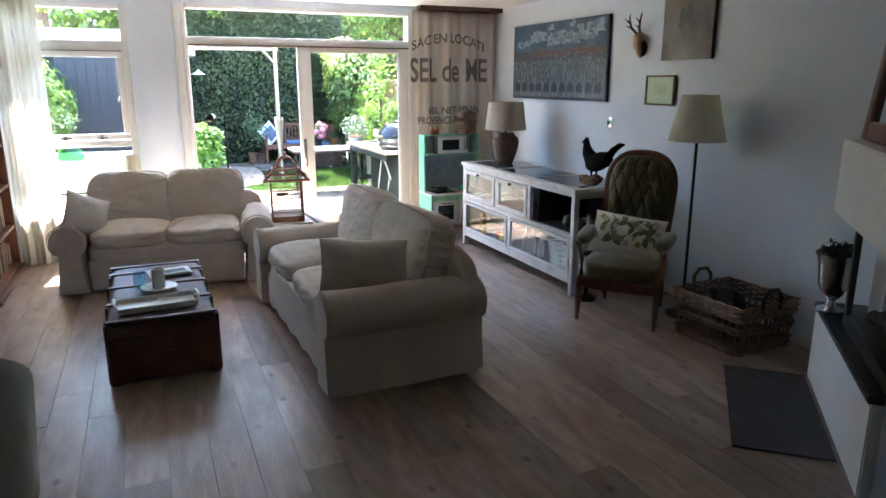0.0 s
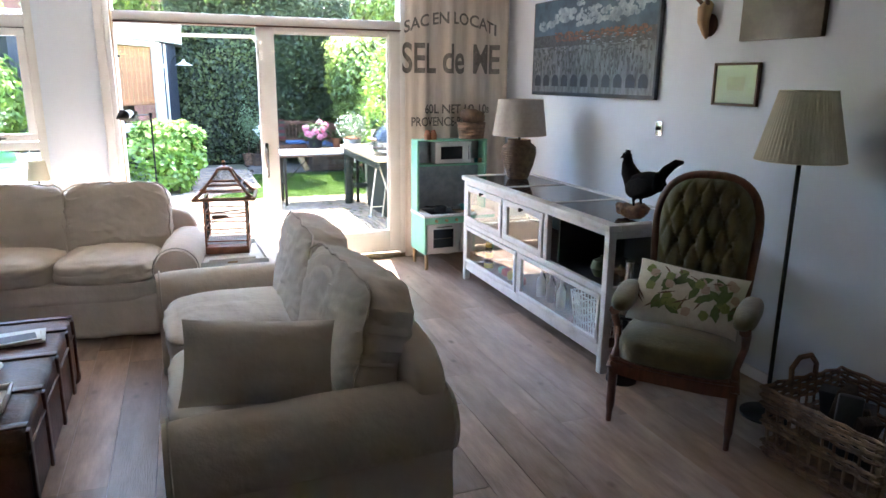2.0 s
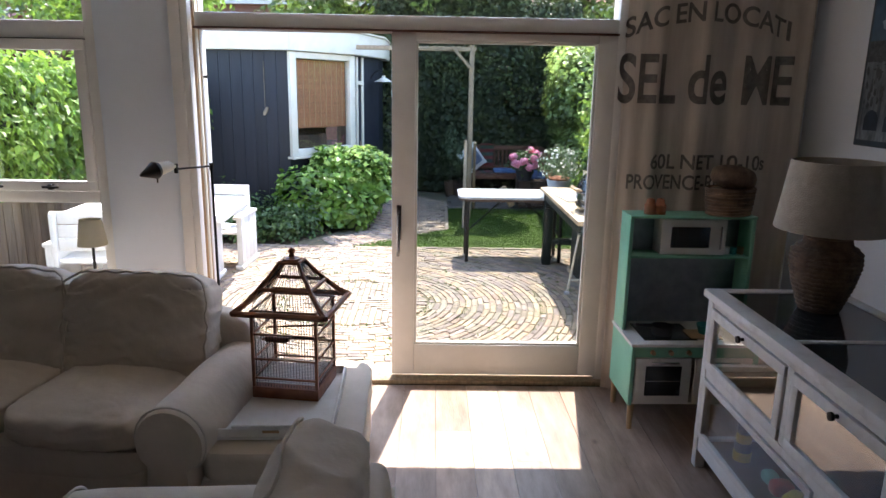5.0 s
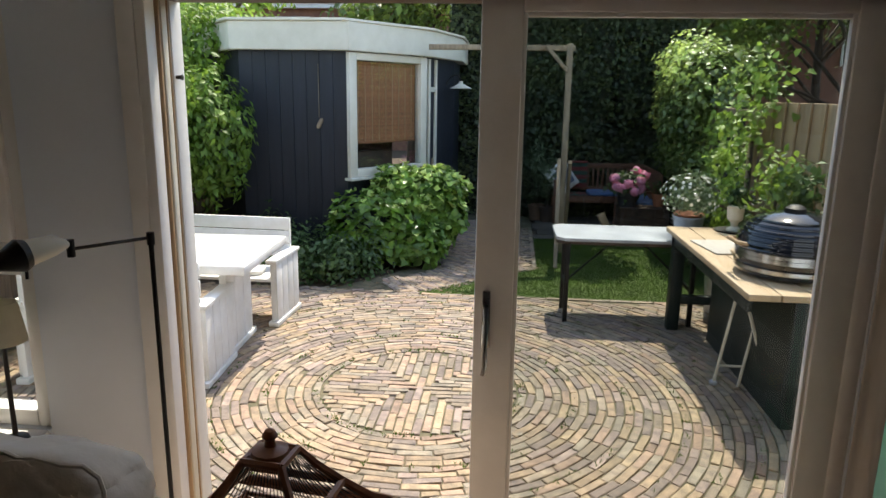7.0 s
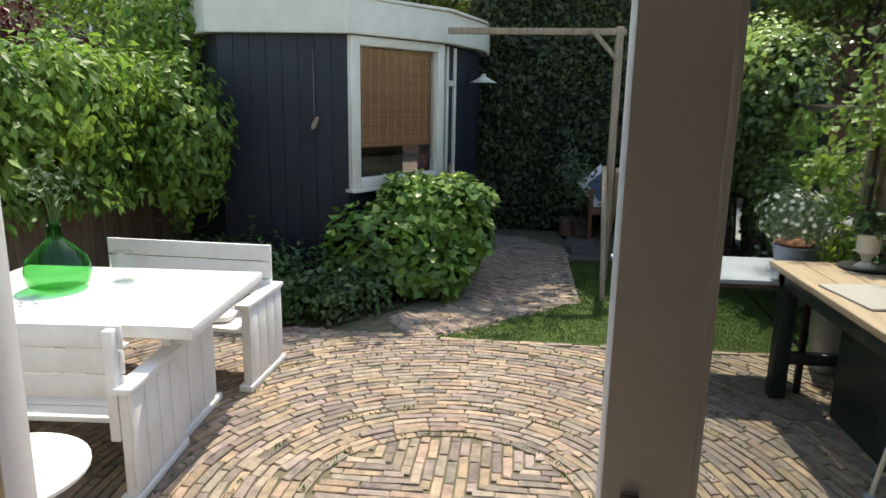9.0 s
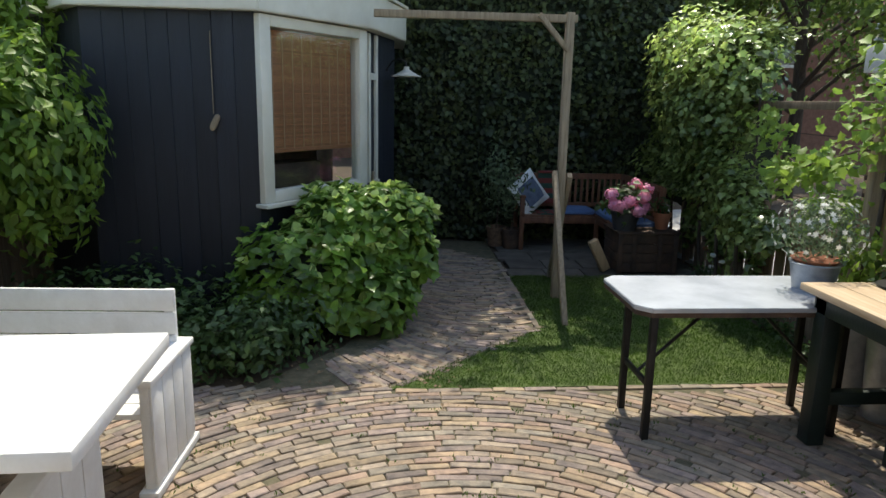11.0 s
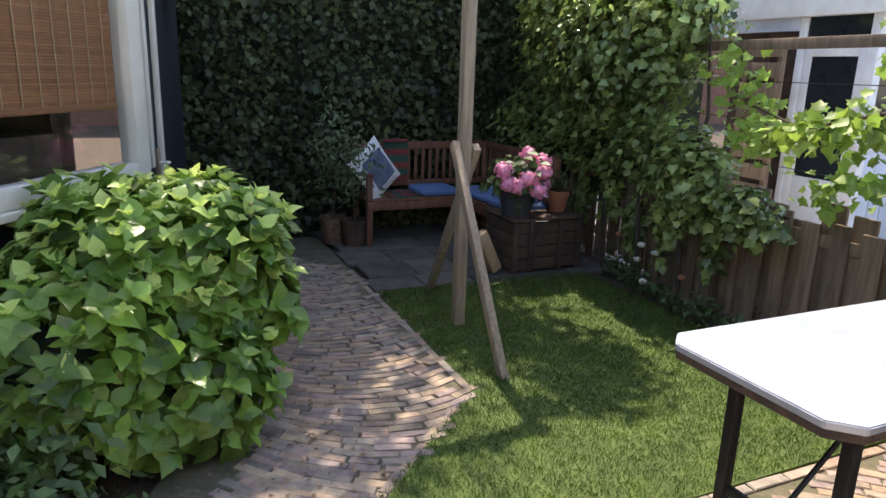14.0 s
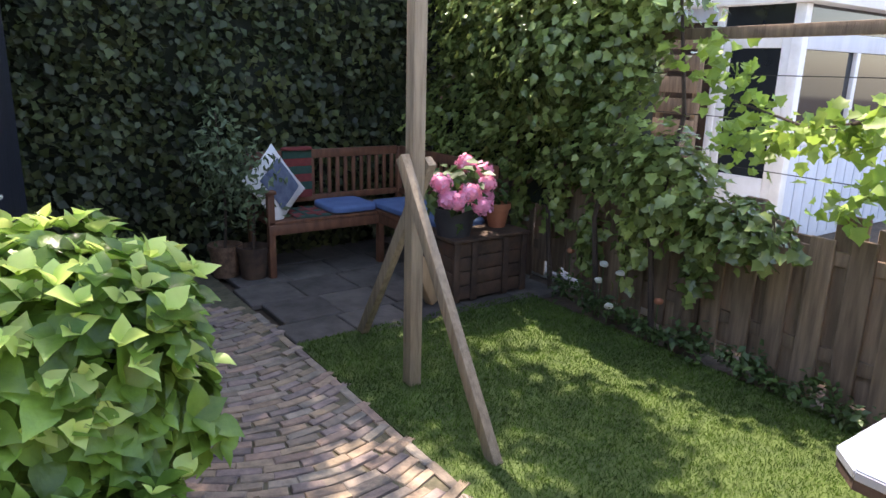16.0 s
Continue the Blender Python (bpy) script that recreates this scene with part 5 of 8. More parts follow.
part("shelf", bx(-W2 + 0.011, W2 - 0.011, 0.02, D2 - 0.014, 0.945, 0.96, 0.003), MINT, tkn)
part("top_shelf", bx(-W2 - 0.012, W2 + 0.012, 0.01, D2, 1.175, 1.19, 0.003), MINT, tkn)
mw = part("microwave", bx(-0.17, 0.20, 0.035, D2 - 0.02, 0.965, 1.165, 0.004), TOYWHITE, tkn)
part("door_window", bx(-0.115, 0.105, 0.031, 0.034, 1.005, 1.125, 0.002), BLACKGLASS, mw)
part("door_handle", tube([(0.165, 0.02, 1.0), (0.165, 0.02, 1.13)], 0.006), STEEL, mw)
pan = thing("toy_pan", "small black toy saucepan on the hob", "pan", (2.82, 5.60, 0.527))
part("pot", lathe([(0, 0), (0.055, 0), (0.06, 0.05), (0.056, 0.05), (0.05, 0.006), (0, 0.006)], 20, cap=False), BLACK, pan)
part("handle", tube([(-0.05, 0.0, 0.045), (-0.16, -0.02, 0.06)], 0.008), BLACK, pan)
TEAL = material("teal_plastic", (0.03, 0.30, 0.30), (0.025, 0.25, 0.26), 0.4, bump=0)
solo("chopping_board", bx(2.96, 3.14, 5.52, 5.66, 0.522, 0.534, 0.004, m=None), BIRCH, "small round-edged wooden board on the toy worktop", "board")
solo("toy_bowl", lathe([(0, 0), (0.04, 0), (0.055, 0.05), (0.05, 0.05), (0.035, 0.008), (0, 0.008)], 20, (3.07, 5.60, 0.5345), cap=False), TEAL, "teal toy bowl on the wooden board", "bowl")
wbk = thing("wicker_basket", "lidded brown wicker basket on top of the toy kitchen", "basket", (3.18, 5.74, 1.192), 20)
wbk.scale = (1.25, 1.25, 1.35)
b = None
for k in range(9):
    z = 0.008 + 0.0125 * k
    b = tube([(0.115 * (0.9 + 0.1 * k / 8) * math.cos(a * math.tau / 24) + (0.003 if (a + k) % 2 else 0), 0.085 * (0.9 + 0.1 * k / 8) * math.sin(a * math.tau / 24), z) for a in range(24)], 0.0075, 5, bm=b, closed=True)
tagged(part("woven_side", b, WICKER, wbk), kind="stuff")
part("core", lathe([(0, 0.002), (0.078, 0.002), (0.082, 0.11), (0, 0.11)], 20, cap=False), WICKER, wbk)
part("lid", puff(0.20, 0.16, 0.10, 2.5, 8, 0.004, 20, 3, m=pose(0.01, 0, 0.155, 0, 8, 0)), WICKER, wbk)
for k, x in enumerate((2.735, 2.79)):
    solo("toy_mug", lathe([(0, 0), (0.032, 0), (0.034, 0.05), (0.026, 0.06), (0.02, 0.085), (0, 0.09)], 16, (x, 5.73, 1.1905), cap=False), TERRACOTTA, "little brown stoneware jar on the toy kitchen", "jar", "jars on the toy kitchen")
for k in range(3):
    solo("toy_cup", lathe([(0, 0), (0.018, 0), (0.02, 0.04), (0, 0.04)], 12, (3.20 + 0.04 * k, 5.75, 0.961), cap=False), (TOYWHITE, TEAL, BIRCH)[k], "tiny toy cup on the kitchen shelf", "cup", "cups on the toy kitchen shelf")

# pictures on the east wall
XW = X1 - 0.002
def canvas(name, label, y0, y1, z0, z1, mat_bg, frame=None, depth=0.035):
    c = thing(name, label, "picture")
    part("canvas", bx(XW - depth, XW, y0, y1, z0, z1, 0.003), mat_bg, c)
    return c, XW - depth
NIGHT = material("dark_blue_photo", (0.05, 0.075, 0.105), (0.015, 0.02, 0.03), 0.5, scale=3, bump=0)
c1, xf = canvas("wall_picture", "large dark blue harbour photograph on canvas", 3.70, 5.50, 1.61, 2.41, NIGHT)
pr = random.Random(21)
def blobs(parent, name, mat, n, yr, zr, sr, xf, flat=0.5):
    b = bmesh.new()
    for i in range(n):
        y, z, s = pr.uniform(*yr), pr.uniform(*zr), pr.uniform(*sr)
        vs = [b.verts.new((xf - 0.0006 - 0.00002 * i, y + s * math.cos(a * math.tau / 10) * pr.uniform(0.7, 1.2), z + s * flat * math.sin(a * math.tau / 10) * pr.uniform(0.7, 1.2))) for a in range(10)]
        b.faces.new(vs)
    tagged(part(name, b, mat, parent), kind="stuff")
CLOUD = material("pale_cloud_print", (0.34, 0.41, 0.48), (0.12, 0.17, 0.23), 0.42, scale=14, bump=0)
SKYP = material("light_blue_print", (0.07, 0.13, 0.20), (0.025, 0.05, 0.085), 0.5, scale=4, bump=0)
RUST = material("rust_print", (0.24, 0.10, 0.06), (0.06, 0.035, 0.03), 0.5, scale=30, bump=0)
GREYP = material("grey_stone_print", (0.085, 0.095, 0.10), (0.03, 0.036, 0.042), 0.5, scale=40, bump=0)
WATERP = material("grey_water_print", (0.22, 0.245, 0.27), (0.06, 0.075, 0.09), 0.45, scale=7, stretch=(1, 4, 1), bump=0)
part("sky_print", bx(xf - 0.0004, xf, 3.72, 5.48, 2.12, 2.40), SKYP, c1)
part("water_print", bx(xf - 0.0004, xf, 3.72, 5.48, 1.64, 2.02), WATERP, c1)
part("shore_print", bx(xf - 0.0004, xf, 3.72, 5.48, 2.021, 2.119), GREYP, c1)
for cy, cz, sy, sz, n in ((4.95, 2.27, 0.16, 0.05, 46), (4.45, 2.24, 0.30, 0.06, 90), (4.05, 2.28, 0.16, 0.07, 50), (4.72, 2.36, 0.05, 0.02, 10), (3.84, 2.32, 0.07, 0.05, 26), (5.25, 2.20, 0.14, 0.03, 26), (4.30, 2.37, 0.04, 0.02, 8)):
    blobs(c1, "cloud_print", CLOUD, n, (cy - sy, cy + sy), (cz - sz, cz + sz), (0.012, 0.045), xf - 0.001, 0.6)
blobs(c1, "roof_print", RUST, 190, (3.78, 5.1), (2.06, 2.13), (0.008, 0.028), xf - 0.002, 0.45)
blobs(c1, "facade_print", CLOUD, 60, (3.78, 4.7), (2.02, 2.09), (0.006, 0.03), xf - 0.004, 0.18)
blobs(c1, "boat_print", GREYP, 160, (3.8, 5.4), (1.96, 2.05), (0.01, 0.03), xf - 0.006, 0.25)
blobs(c1, "quay_print", WATERP, 150, (3.75, 5.2), (1.80, 1.98), (0.004, 0.010), xf - 0.007, 2.6)
blobs(c1, "quay_print", GREYP, 200, (3.75, 5.45), (1.80, 1.98), (0.006, 0.014), xf - 0.007, 2.0)
arches = material("arch_shadow_print", (0.02, 0.035, 0.06), (0.012, 0.018, 0.028), 0.5, scale=9, bump=0)
for k in range(11):
    b = bmesh.new()
    y = 3.82 + 0.155 * k
    b.faces.new([b.verts.new((xf - 0.010, y + 0.055 * u, 1.69 + v)) for u, v in ((-1, 0), (1, 0), (1, 0.06), (0.6, 0.09), (0, 0.10), (-0.6, 0.09), (-1, 0.06))])
    part("arch_print", b, arches, c1)
SEPIA = material("sepia_photo", (0.24, 0.19, 0.145), (0.075, 0.055, 0.04), 0.35, scale=2.2, bump=0, lo=0.4, hi=0.75)
c2, xf = canvas("wall_picture", "sepia misty photograph on canvas", 2.40, 2.96, 1.97, 2.55, SEPIA)
blobs(c2, "figure_print", material("sepia_dark_print", (0.04, 0.03, 0.022), None, 0.35, bump=0), 8, (2.6, 2.75), (2.2, 2.36), (0.02, 0.05), xf, 1.5)
blobs(c2, "light_print", SEPIA, 9, (2.48, 2.88), (2.1, 2.25), (0.015, 0.04), xf, 0.3)
c3 = thing("picture_frame", "small dark-framed drawing behind glass", "picture")
for a in ((2.79, 2.805, 1.60, 1.85), (3.135, 3.15, 1.60, 1.85), (2.805, 3.135, 1.60, 1.615), (2.805, 3.135, 1.835, 1.85)):
    part("frame", bx(XW - 0.025, XW, *a, 0.003), DARKWOOD, c3)
part("mount", bx(XW - 0.012, XW - 0.002, 2.805, 3.135, 1.615, 1.835), PAPER, c3)
part("drawing", bx(XW - 0.0135, XW - 0.0125, 2.90, 3.04, 1.69, 1.77), LINEN2, c3)
part("glass", bx(XW - 0.018, XW - 0.016, 2.805, 3.135, 1.615, 1.835), GLASS, c3)
ant = thing("antler_trophy", "small roe deer skull with antlers on the wall", "trophy", (X1 - 0.004, 3.25, 2.0))
part("skull", tube([(-0.02, 0, 0.21), (-0.05, 0, 0.17), (-0.055, 0, 0.10), (-0.03, 0, 0.03), (-0.02, 0, 0.0)], [0.03, 0.045, 0.036, 0.02, 0.008], 10), BIRCH, ant)
part("plaque", tube([(-0.001, 0, 0.08), (-0.012, 0, 0.08)], 0.07, 16), DARKWOOD, ant)
for s in (-1, 1):
    b = tube([(-0.05, s * 0.02, 0.20), (-0.09, s * 0.05, 0.25), (-0.10, s * 0.07, 0.31), (-0.09, s * 0.08, 0.37)], [0.014, 0.011, 0.009, 0.004], 8)
    b = tube([(-0.10, s * 0.065, 0.29), (-0.15, s * 0.075, 0.33)], [0.008, 0.003], 6, bm=b)
    b = tube([(-0.09, s * 0.05, 0.25), (-0.14, s * 0.06, 0.27)], [0.008, 0.003], 6, bm=b)
    part("antler", b, DARKWOOD, ant)
th = thing("light_switch", "small square metal wall switch", "switch", (X1 - 0.001, 3.65, 1.42))
part("plate", bx(-0.012, 0, -0.035, 0.035, -0.05, 0.05, 0.004), STEEL, th)
part("knob", puff(0.03, 0.03, 0.03, 2.5, 4, 0, 1, 0, m=pose(-0.02, 0, 0.0)), IRON, th)

# curtains
def fold_y(x, amp, f, ph):
    return amp * (math.sin(x * f + ph) + 0.45 * math.sin(x * f * 2.3 + ph * 2 + 1))
def curtain(name, label, x0, x1, y, z0, z1, mat, amp, f, ph, nx=90, nz=14, gather=0.0):
    b = bmesh.new()
    g = {}
    for i in range(nx + 1):
        for j in range(nz + 1):
            u, v = i / nx, j / nz
            x = x0 + (x1 - x0) * u
            g[i, j] = b.verts.new((x + gather * (1 - v) * (0.5 - u), y + fold_y(x, amp * (0.75 + 0.25 * (1 - v)), f, ph), z0 + (z1 - z0) * v))
    for i in range(nx):
        for j in range(nz):
            b.faces.new((g[i, j], g[i + 1, j], g[i + 1, j + 1], g[i, j + 1]))
    ob = solo(name, b, mat, label, "curtain", angle=80)
    md = ob.modifiers.new("cloth", "SOLIDIFY")
    md.thickness = 0.002
    return ob
CX = (2.60, 3.64, 5.965, 0.022, 22.0, 0.4)
sack = curtain("curtain", "sackcloth curtain printed with faded black flour-sack lettering", CX[0], CX[1], CX[2], 0.015, 2.598, DRAPE, CX[3], CX[4], CX[5])
curtain("sheer_curtain", "thin cream voile curtain beside the window", -1.60, -1.20, 5.90, 0.015, 2.60, SHEER, 0.03, 42, 0.2)

def printed(text, x0, x1, z, height, arc=0.0):
    """Lettering lying on the folds of the sackcloth curtain."""
    cu_ = bpy.data.curves.new("lettering", "FONT")
    cu_.body, cu_.size, cu_.offset = text, 1.0, 0.018
    tmp = new("lettering_tmp", cu_)
    bpy.context.view_layer.update()
    me = bpy.data.meshes.new_from_object(tmp.evaluated_get(bpy.context.evaluated_depsgraph_get()))
    bpy.data.objects.remove(tmp)
    b = bmesh.new()
    b.from_mesh(me)
    bmesh.ops.triangulate(b, faces=b.faces[:])
    for _ in range(4):
        long_ = [e for e in b.edges if e.calc_length() > 0.12]
        if not long_:
            break
        bmesh.ops.subdivide_edges(b, edges=long_, cuts=1)
        bmesh.ops.triangulate(b, faces=b.faces[:])
    xs = [v.co.x for v in b.verts]
    ys = [v.co.y for v in b.verts]
    lo_, hi_, yb, yt = min(xs), max(xs), min(0, min(ys)), max(ys)
    for v in b.verts:
        u = (v.co.x - lo_) / (hi_ - lo_)
        x = x0 + (x1 - x0) * u
        zz = z + height * v.co.y / yt + arc * (1 - (2 * u - 1) ** 2)
        w = (zz - 0.015) / 2.583
        v.co = Vector((x, CX[2] + fold_y(x, CX[3] * (0.75 + 0.25 * (1 - w)), CX[4], CX[5]) - 0.004, zz))
    left = set(b.faces)
    while left:
        isle, edge = set(), [left.pop()]
        while edge:
            f = edge.pop()
            isle.add(f)
            for v in f.verts:
                for g in v.link_faces:
                    if g in left:
                        left.remove(g)
                        edge.append(g)
        c = bmesh.new()
        at = {v: c.verts.new(v.co) for v in {v for f in isle for v in f.verts}}
        for f in isle:
            q = [at[v] for v in f.verts]
            if not c.faces.get(q):
                c.faces.new(q)
        part("printed_letter", c, PRINT, sack, "faded black stencilled letter")
    b.free()
for args in (("SAC EN LOCATI", 2.59, 3.52, 2.15, 0.105, 0.10), ("SEL de ME", 2.565, 3.56, 1.80, 0.27, 0.0), ("60L NET 10-10s", 2.78, 3.47, 1.42, 0.085, 0.0), ("PROVENCE-ROU", 2.655, 3.30, 1.30, 0.085, 0.0)):
    printed(*args)

# reading lamp on the door jamb, window-sill lamp, bookcase, chair
rl = thing("reading_lamp", "slim swing-arm reading floor lamp with dark pointed shade behind the sofa", "floor lamp", (0.38, 5.48, 0))
part("base", lathe([(0, 0), (0.11, 0), (0.11, 0.012), (0.02, 0.025), (0, 0.025)], 24, cap=False), IRON, rl)
part("rod", tube([(0, 0, 0.02), (0, 0, 1.455)], 0.007, 8), IRON, rl)
part("knuckle", tube([(0, 0, 1.43), (0, 0, 1.465)], 0.011, 10), IRON, rl)
part("arm", tube([(0, 0, 1.45), (-0.11, -0.19, 1.455)], 0.005, 8), IRON, rl)
part("knuckle", tube([(-0.11, -0.19, 1.435), (-0.11, -0.19, 1.48)], 0.010, 10), IRON, rl)
part("lamp_body", tube([(-0.11, -0.19, 1.47), (-0.13, -0.225, 1.472), (-0.165, -0.285, 1.462)], [0.006, 0.026, 0.034], 18), CREAM, rl, "pale metal lamp body")
part("shade", tube([(-0.16, -0.28, 1.463), (-0.17, -0.295, 1.46), (-0.21, -0.365, 1.444)], [0.034, 0.042, 0.006], 18), IRON, rl)
part("switch_peg", tube([(-0.165, -0.285, 1.43), (-0.165, -0.285, 1.40)], 0.004, 6), IRON, rl)
sl = thing("sill_lamp", "small beige table lamp on the window sill", "table lamp", (-0.52, 5.985, 0.498))
part("base", lathe([(0, 0), (0.05, 0), (0.045, 0.015), (0.01, 0.03), (0.008, 0.44), (0, 0.44)], 16, cap=False), IRON, sl)
part("shade", lathe([(0.085, 0.41), (0.062, 0.565), (0.060, 0.565), (0.083, 0.41)], 24, cap=False), SHADE, sl)

bc = thing("bookcase", "tall dark red wooden bookcase with full shelves", "bookcase", (-1.975, 4.55, 0))
for y in (0.0, 1.28):
    part("side", bx(0, 0.36, y, y + 0.035, 0, 2.35, 0.005), REDWOOD, bc)
for z in (0.0, 0.42, 0.82, 1.2, 1.56, 1.92, 2.31):
    part("shelf", bx(0.012, 0.355, 0.0355, 1.2795, z + (0.05 if z == 0 else 0), z + (0.08 if z == 0 else 0.03), 0.004), REDWOOD, bc)
part("back", bx(0, 0.011, 0.0355, 1.2795, 0.0, 2.35), REDWOOD, bc)
part("plinth", bx(0.30, 0.40, -0.02, 1.335, 0, 0.049, 0.008), REDWOOD, bc)
BOOKC = [material("book_cover", c, None, 0.6, scale=20, bump=0.1) for c in ((0.20, 0.05, 0.035), (0.04, 0.06, 0.10), (0.30, 0.24, 0.16), (0.05, 0.08, 0.05), (0.35, 0.33, 0.29), (0.10, 0.06, 0.04))]
pr = random.Random(3)
for z in (0.081, 0.4505, 0.8505, 1.2305, 1.5905, 1.9505):
    y = 0.05
    while y < 1.2:
        w, h = pr.uniform(0.02, 0.05), pr.uniform(0.18, 0.30)
        solo("book", bx(-1.975 + 0.10, -1.975 + 0.10 + pr.uniform(0.15, 0.20), 4.55 + y, 4.55 + y + w - 0.002, z, z + h, 0.003), pr.choice(BOOKC), "upright book on the dark bookcase shelf", "book", "books on the bookcase")
        y += w + (0.12 if pr.random() < 0.12 else 0)
dc = thing("dining_chair", "pale grey moulded chair with a rounded back", "chair", (-1.11, 0.62, 0), 20)
GREYSHELL = material("grey_shell", (0.66, 0.69, 0.66), (0.58, 0.61, 0.58), 0.35, scale=4, bump=0.05)
b = bmesh.new()
g = {}
for i in range(25):
    for j in range(11):
        a = radians(-115 + 230 * i / 24)
        v = j / 10
        hgt = 0.44 + (0.62 * (0.3 + 0.7 * math.cos(a * 0.75))) * v
        rad = 0.30 + 0.03 * v
        g[i, j] = b.verts.new((rad * math.sin(a), rad * math.cos(a) * -0.95, hgt))
for i in range(24):
    for j in range(10):
        b.faces.new((g[i, j], g[i + 1, j], g[i + 1, j + 1], g[i, j + 1]))
sh = part("backrest", b, GREYSHELL, dc, angle=80)
md = sh.modifiers.new("shell", "SOLIDIFY")
md.thickness = 0.012
part("seat", lathe([(0, 0.42), (0.24, 0.42), (0.25, 0.44), (0, 0.45)], 28, cap=False), GREYSHELL, dc)
for sx in (-1, 1):
    for sy in (-1, 1):
        part("leg", tube([(sx * 0.22, sy * 0.22, 0), (sx * 0.14, sy * 0.14, 0.42)], [0.012, 0.018], 8), BIRCH, dc)

# ---- garden ----
# hedge at the far end
SLANT = pose(3.57, 10.1, 0) @ pose(0, 0, 0, 0, 0, -6.5) @ pose(-3.57, -10.1, 0)
hedge = thing("ivy_hedge", "tall dense dark green ivy hedge closing the garden", "hedge")
def lumpy_wall(p0, p1, z0, z1, depth, amp, seed, nx=40, nz=26):
    """A closed uneven slab of foliage shade between two plan points."""
    a, c = Vector((*p0, 0)), Vector((*p1, 0))
    d = c - a
    nrm = Vector((d.y, -d.x, 0)).normalized()
    b = bmesh.new()
    g = {}
    for s in (0, 1):
        for i in range(nx + 1):
            for j in range(nz + 1):
                q = a + d * i / nx + Vector((0, 0, z0 + (z1 - z0) * j / nz))
                off = depth if s else amp * (noise.noise(q * 1.6 + Vector((seed, 0, 0))) + 0.5 * noise.noise(q * 4.1))
                top = 0.12 * noise.noise(q * 1.9 + Vector((0, seed, 0))) if j == nz else 0
                g[s, i, j] = b.verts.new(q + nrm * (-off if s else off) + Vector((0, 0, top)))
        for i in range(nx):
            for j in range(nz):
                b.faces.new((g[s, i, j], g[s, i + 1, j], g[s, i + 1, j + 1], g[s, i, j + 1]))
    for i in range(nx):
        b.faces.new((g[0, i, nz], g[0, i + 1, nz], g[1, i + 1, nz], g[1, i, nz]))
    for j in range(nz):
        for i in (0, nx):
            b.faces.new((g[0, i, j], g[0, i, j + 1], g[1, i, j + 1], g[1, i, j]))
    bmesh.ops.recalc_face_normals(b, faces=b.faces[:])
    return b, nrm
def wall_leaves(p0, p1, z0, z1, amp, seed, n, spread=0.10, out=0.06, top=0.0):
    a, c = np.array((*p0, 0.0)), np.array((*p1, 0.0))
    d = c - a
    nrm = np.array((d[1], -d[0], 0)) / np.hypot(d[0], d[1])
    u, v = RNG.uniform(0, 1, n), RNG.uniform(0, 1, n)
    P = a + u[:, None] * d
    P[:, 2] = z0 + v * (z1 - z0)
    off = np.array([amp * (noise.noise(Vector(p) * 1.6 + Vector((seed, 0, 0))) + 0.5 * noise.noise(Vector(p) * 4.1)) for p in P])
    P = P + nrm * (off + out + RNG.normal(0, spread, n) * 0.5)[:, None]
    N = np.tile(nrm + np.array((0, 0, 0.55)), (n, 1))
    if top:
        m = RNG.random(n) < top
        P[m, 2] = z1 + RNG.normal(0.02, 0.07, m.sum())
        P[m] -= nrm * RNG.uniform(0, 0.4, m.sum())[:, None]
        N[m] = (0, 0, 1)
    return P, N
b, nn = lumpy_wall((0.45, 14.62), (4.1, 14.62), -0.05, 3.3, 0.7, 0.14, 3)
# Dark filler behind the hedge leaves, coloured as their inner shade.
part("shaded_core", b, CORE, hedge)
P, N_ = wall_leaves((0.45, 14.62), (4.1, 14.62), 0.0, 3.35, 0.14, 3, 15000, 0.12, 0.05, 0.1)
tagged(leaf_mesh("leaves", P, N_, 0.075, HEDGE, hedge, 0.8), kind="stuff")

# ivy over the east fence
ivy = thing("ivy_bush", "overgrown ivy hanging over the fence in glossy green clumps", "ivy")
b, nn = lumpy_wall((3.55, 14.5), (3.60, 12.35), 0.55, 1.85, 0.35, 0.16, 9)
# Filler behind the ivy, its shade given by the near-black colour.
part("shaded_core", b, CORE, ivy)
P1, N1 = wall_leaves((3.50, 14.5), (3.56, 11.85), 0.75, 2.30, 0.20, 9, 9500, 0.18, 0.10, 0.22)
P2, N2 = shell_points(3800, (3.35, 12.6, 1.75), (0.42, 0.72, 0.62), 0.6, 0.4, 2)
P3, N3 = shell_points(2400, (3.40, 13.4, 2.0), (0.45, 0.8, 0.6), 0.6, 0.4, 5)
P4, N4 = shell_points(900, (3.38, 11.65, 0.92), (0.20, 0.32, 0.36), 0.5, 0.4, 8)
P5, N5 = shell_points(420, (3.36, 11.15, 0.76), (0.13, 0.38, 0.20), 0.4, 0.5, 4)
for k, (y, z, h) in enumerate(((11.45, 0.55, 0.30), (11.95, 0.50, 0.34), (12.35, 0.45, 0.30), (12.75, 0.62, 0.26), (13.2, 0.50, 0.32))):
    Pk, Nk = shell_points(150, (3.47, y, z), (0.08, 0.13, h), 0.3, 0.5, 50 + k)
    P5, N5 = np.concatenate([P5, Pk]), np.concatenate([N5, Nk + (-0.8, 0, 0)])
Pk, Nk = shell_points(800, (3.42, 12.0, 2.05), (0.34, 0.42, 0.42), 0.5, 0.45, 61)
P5, N5 = np.concatenate([P5, Pk]), np.concatenate([N5, Nk + (-0.3, 0, 0.4)])
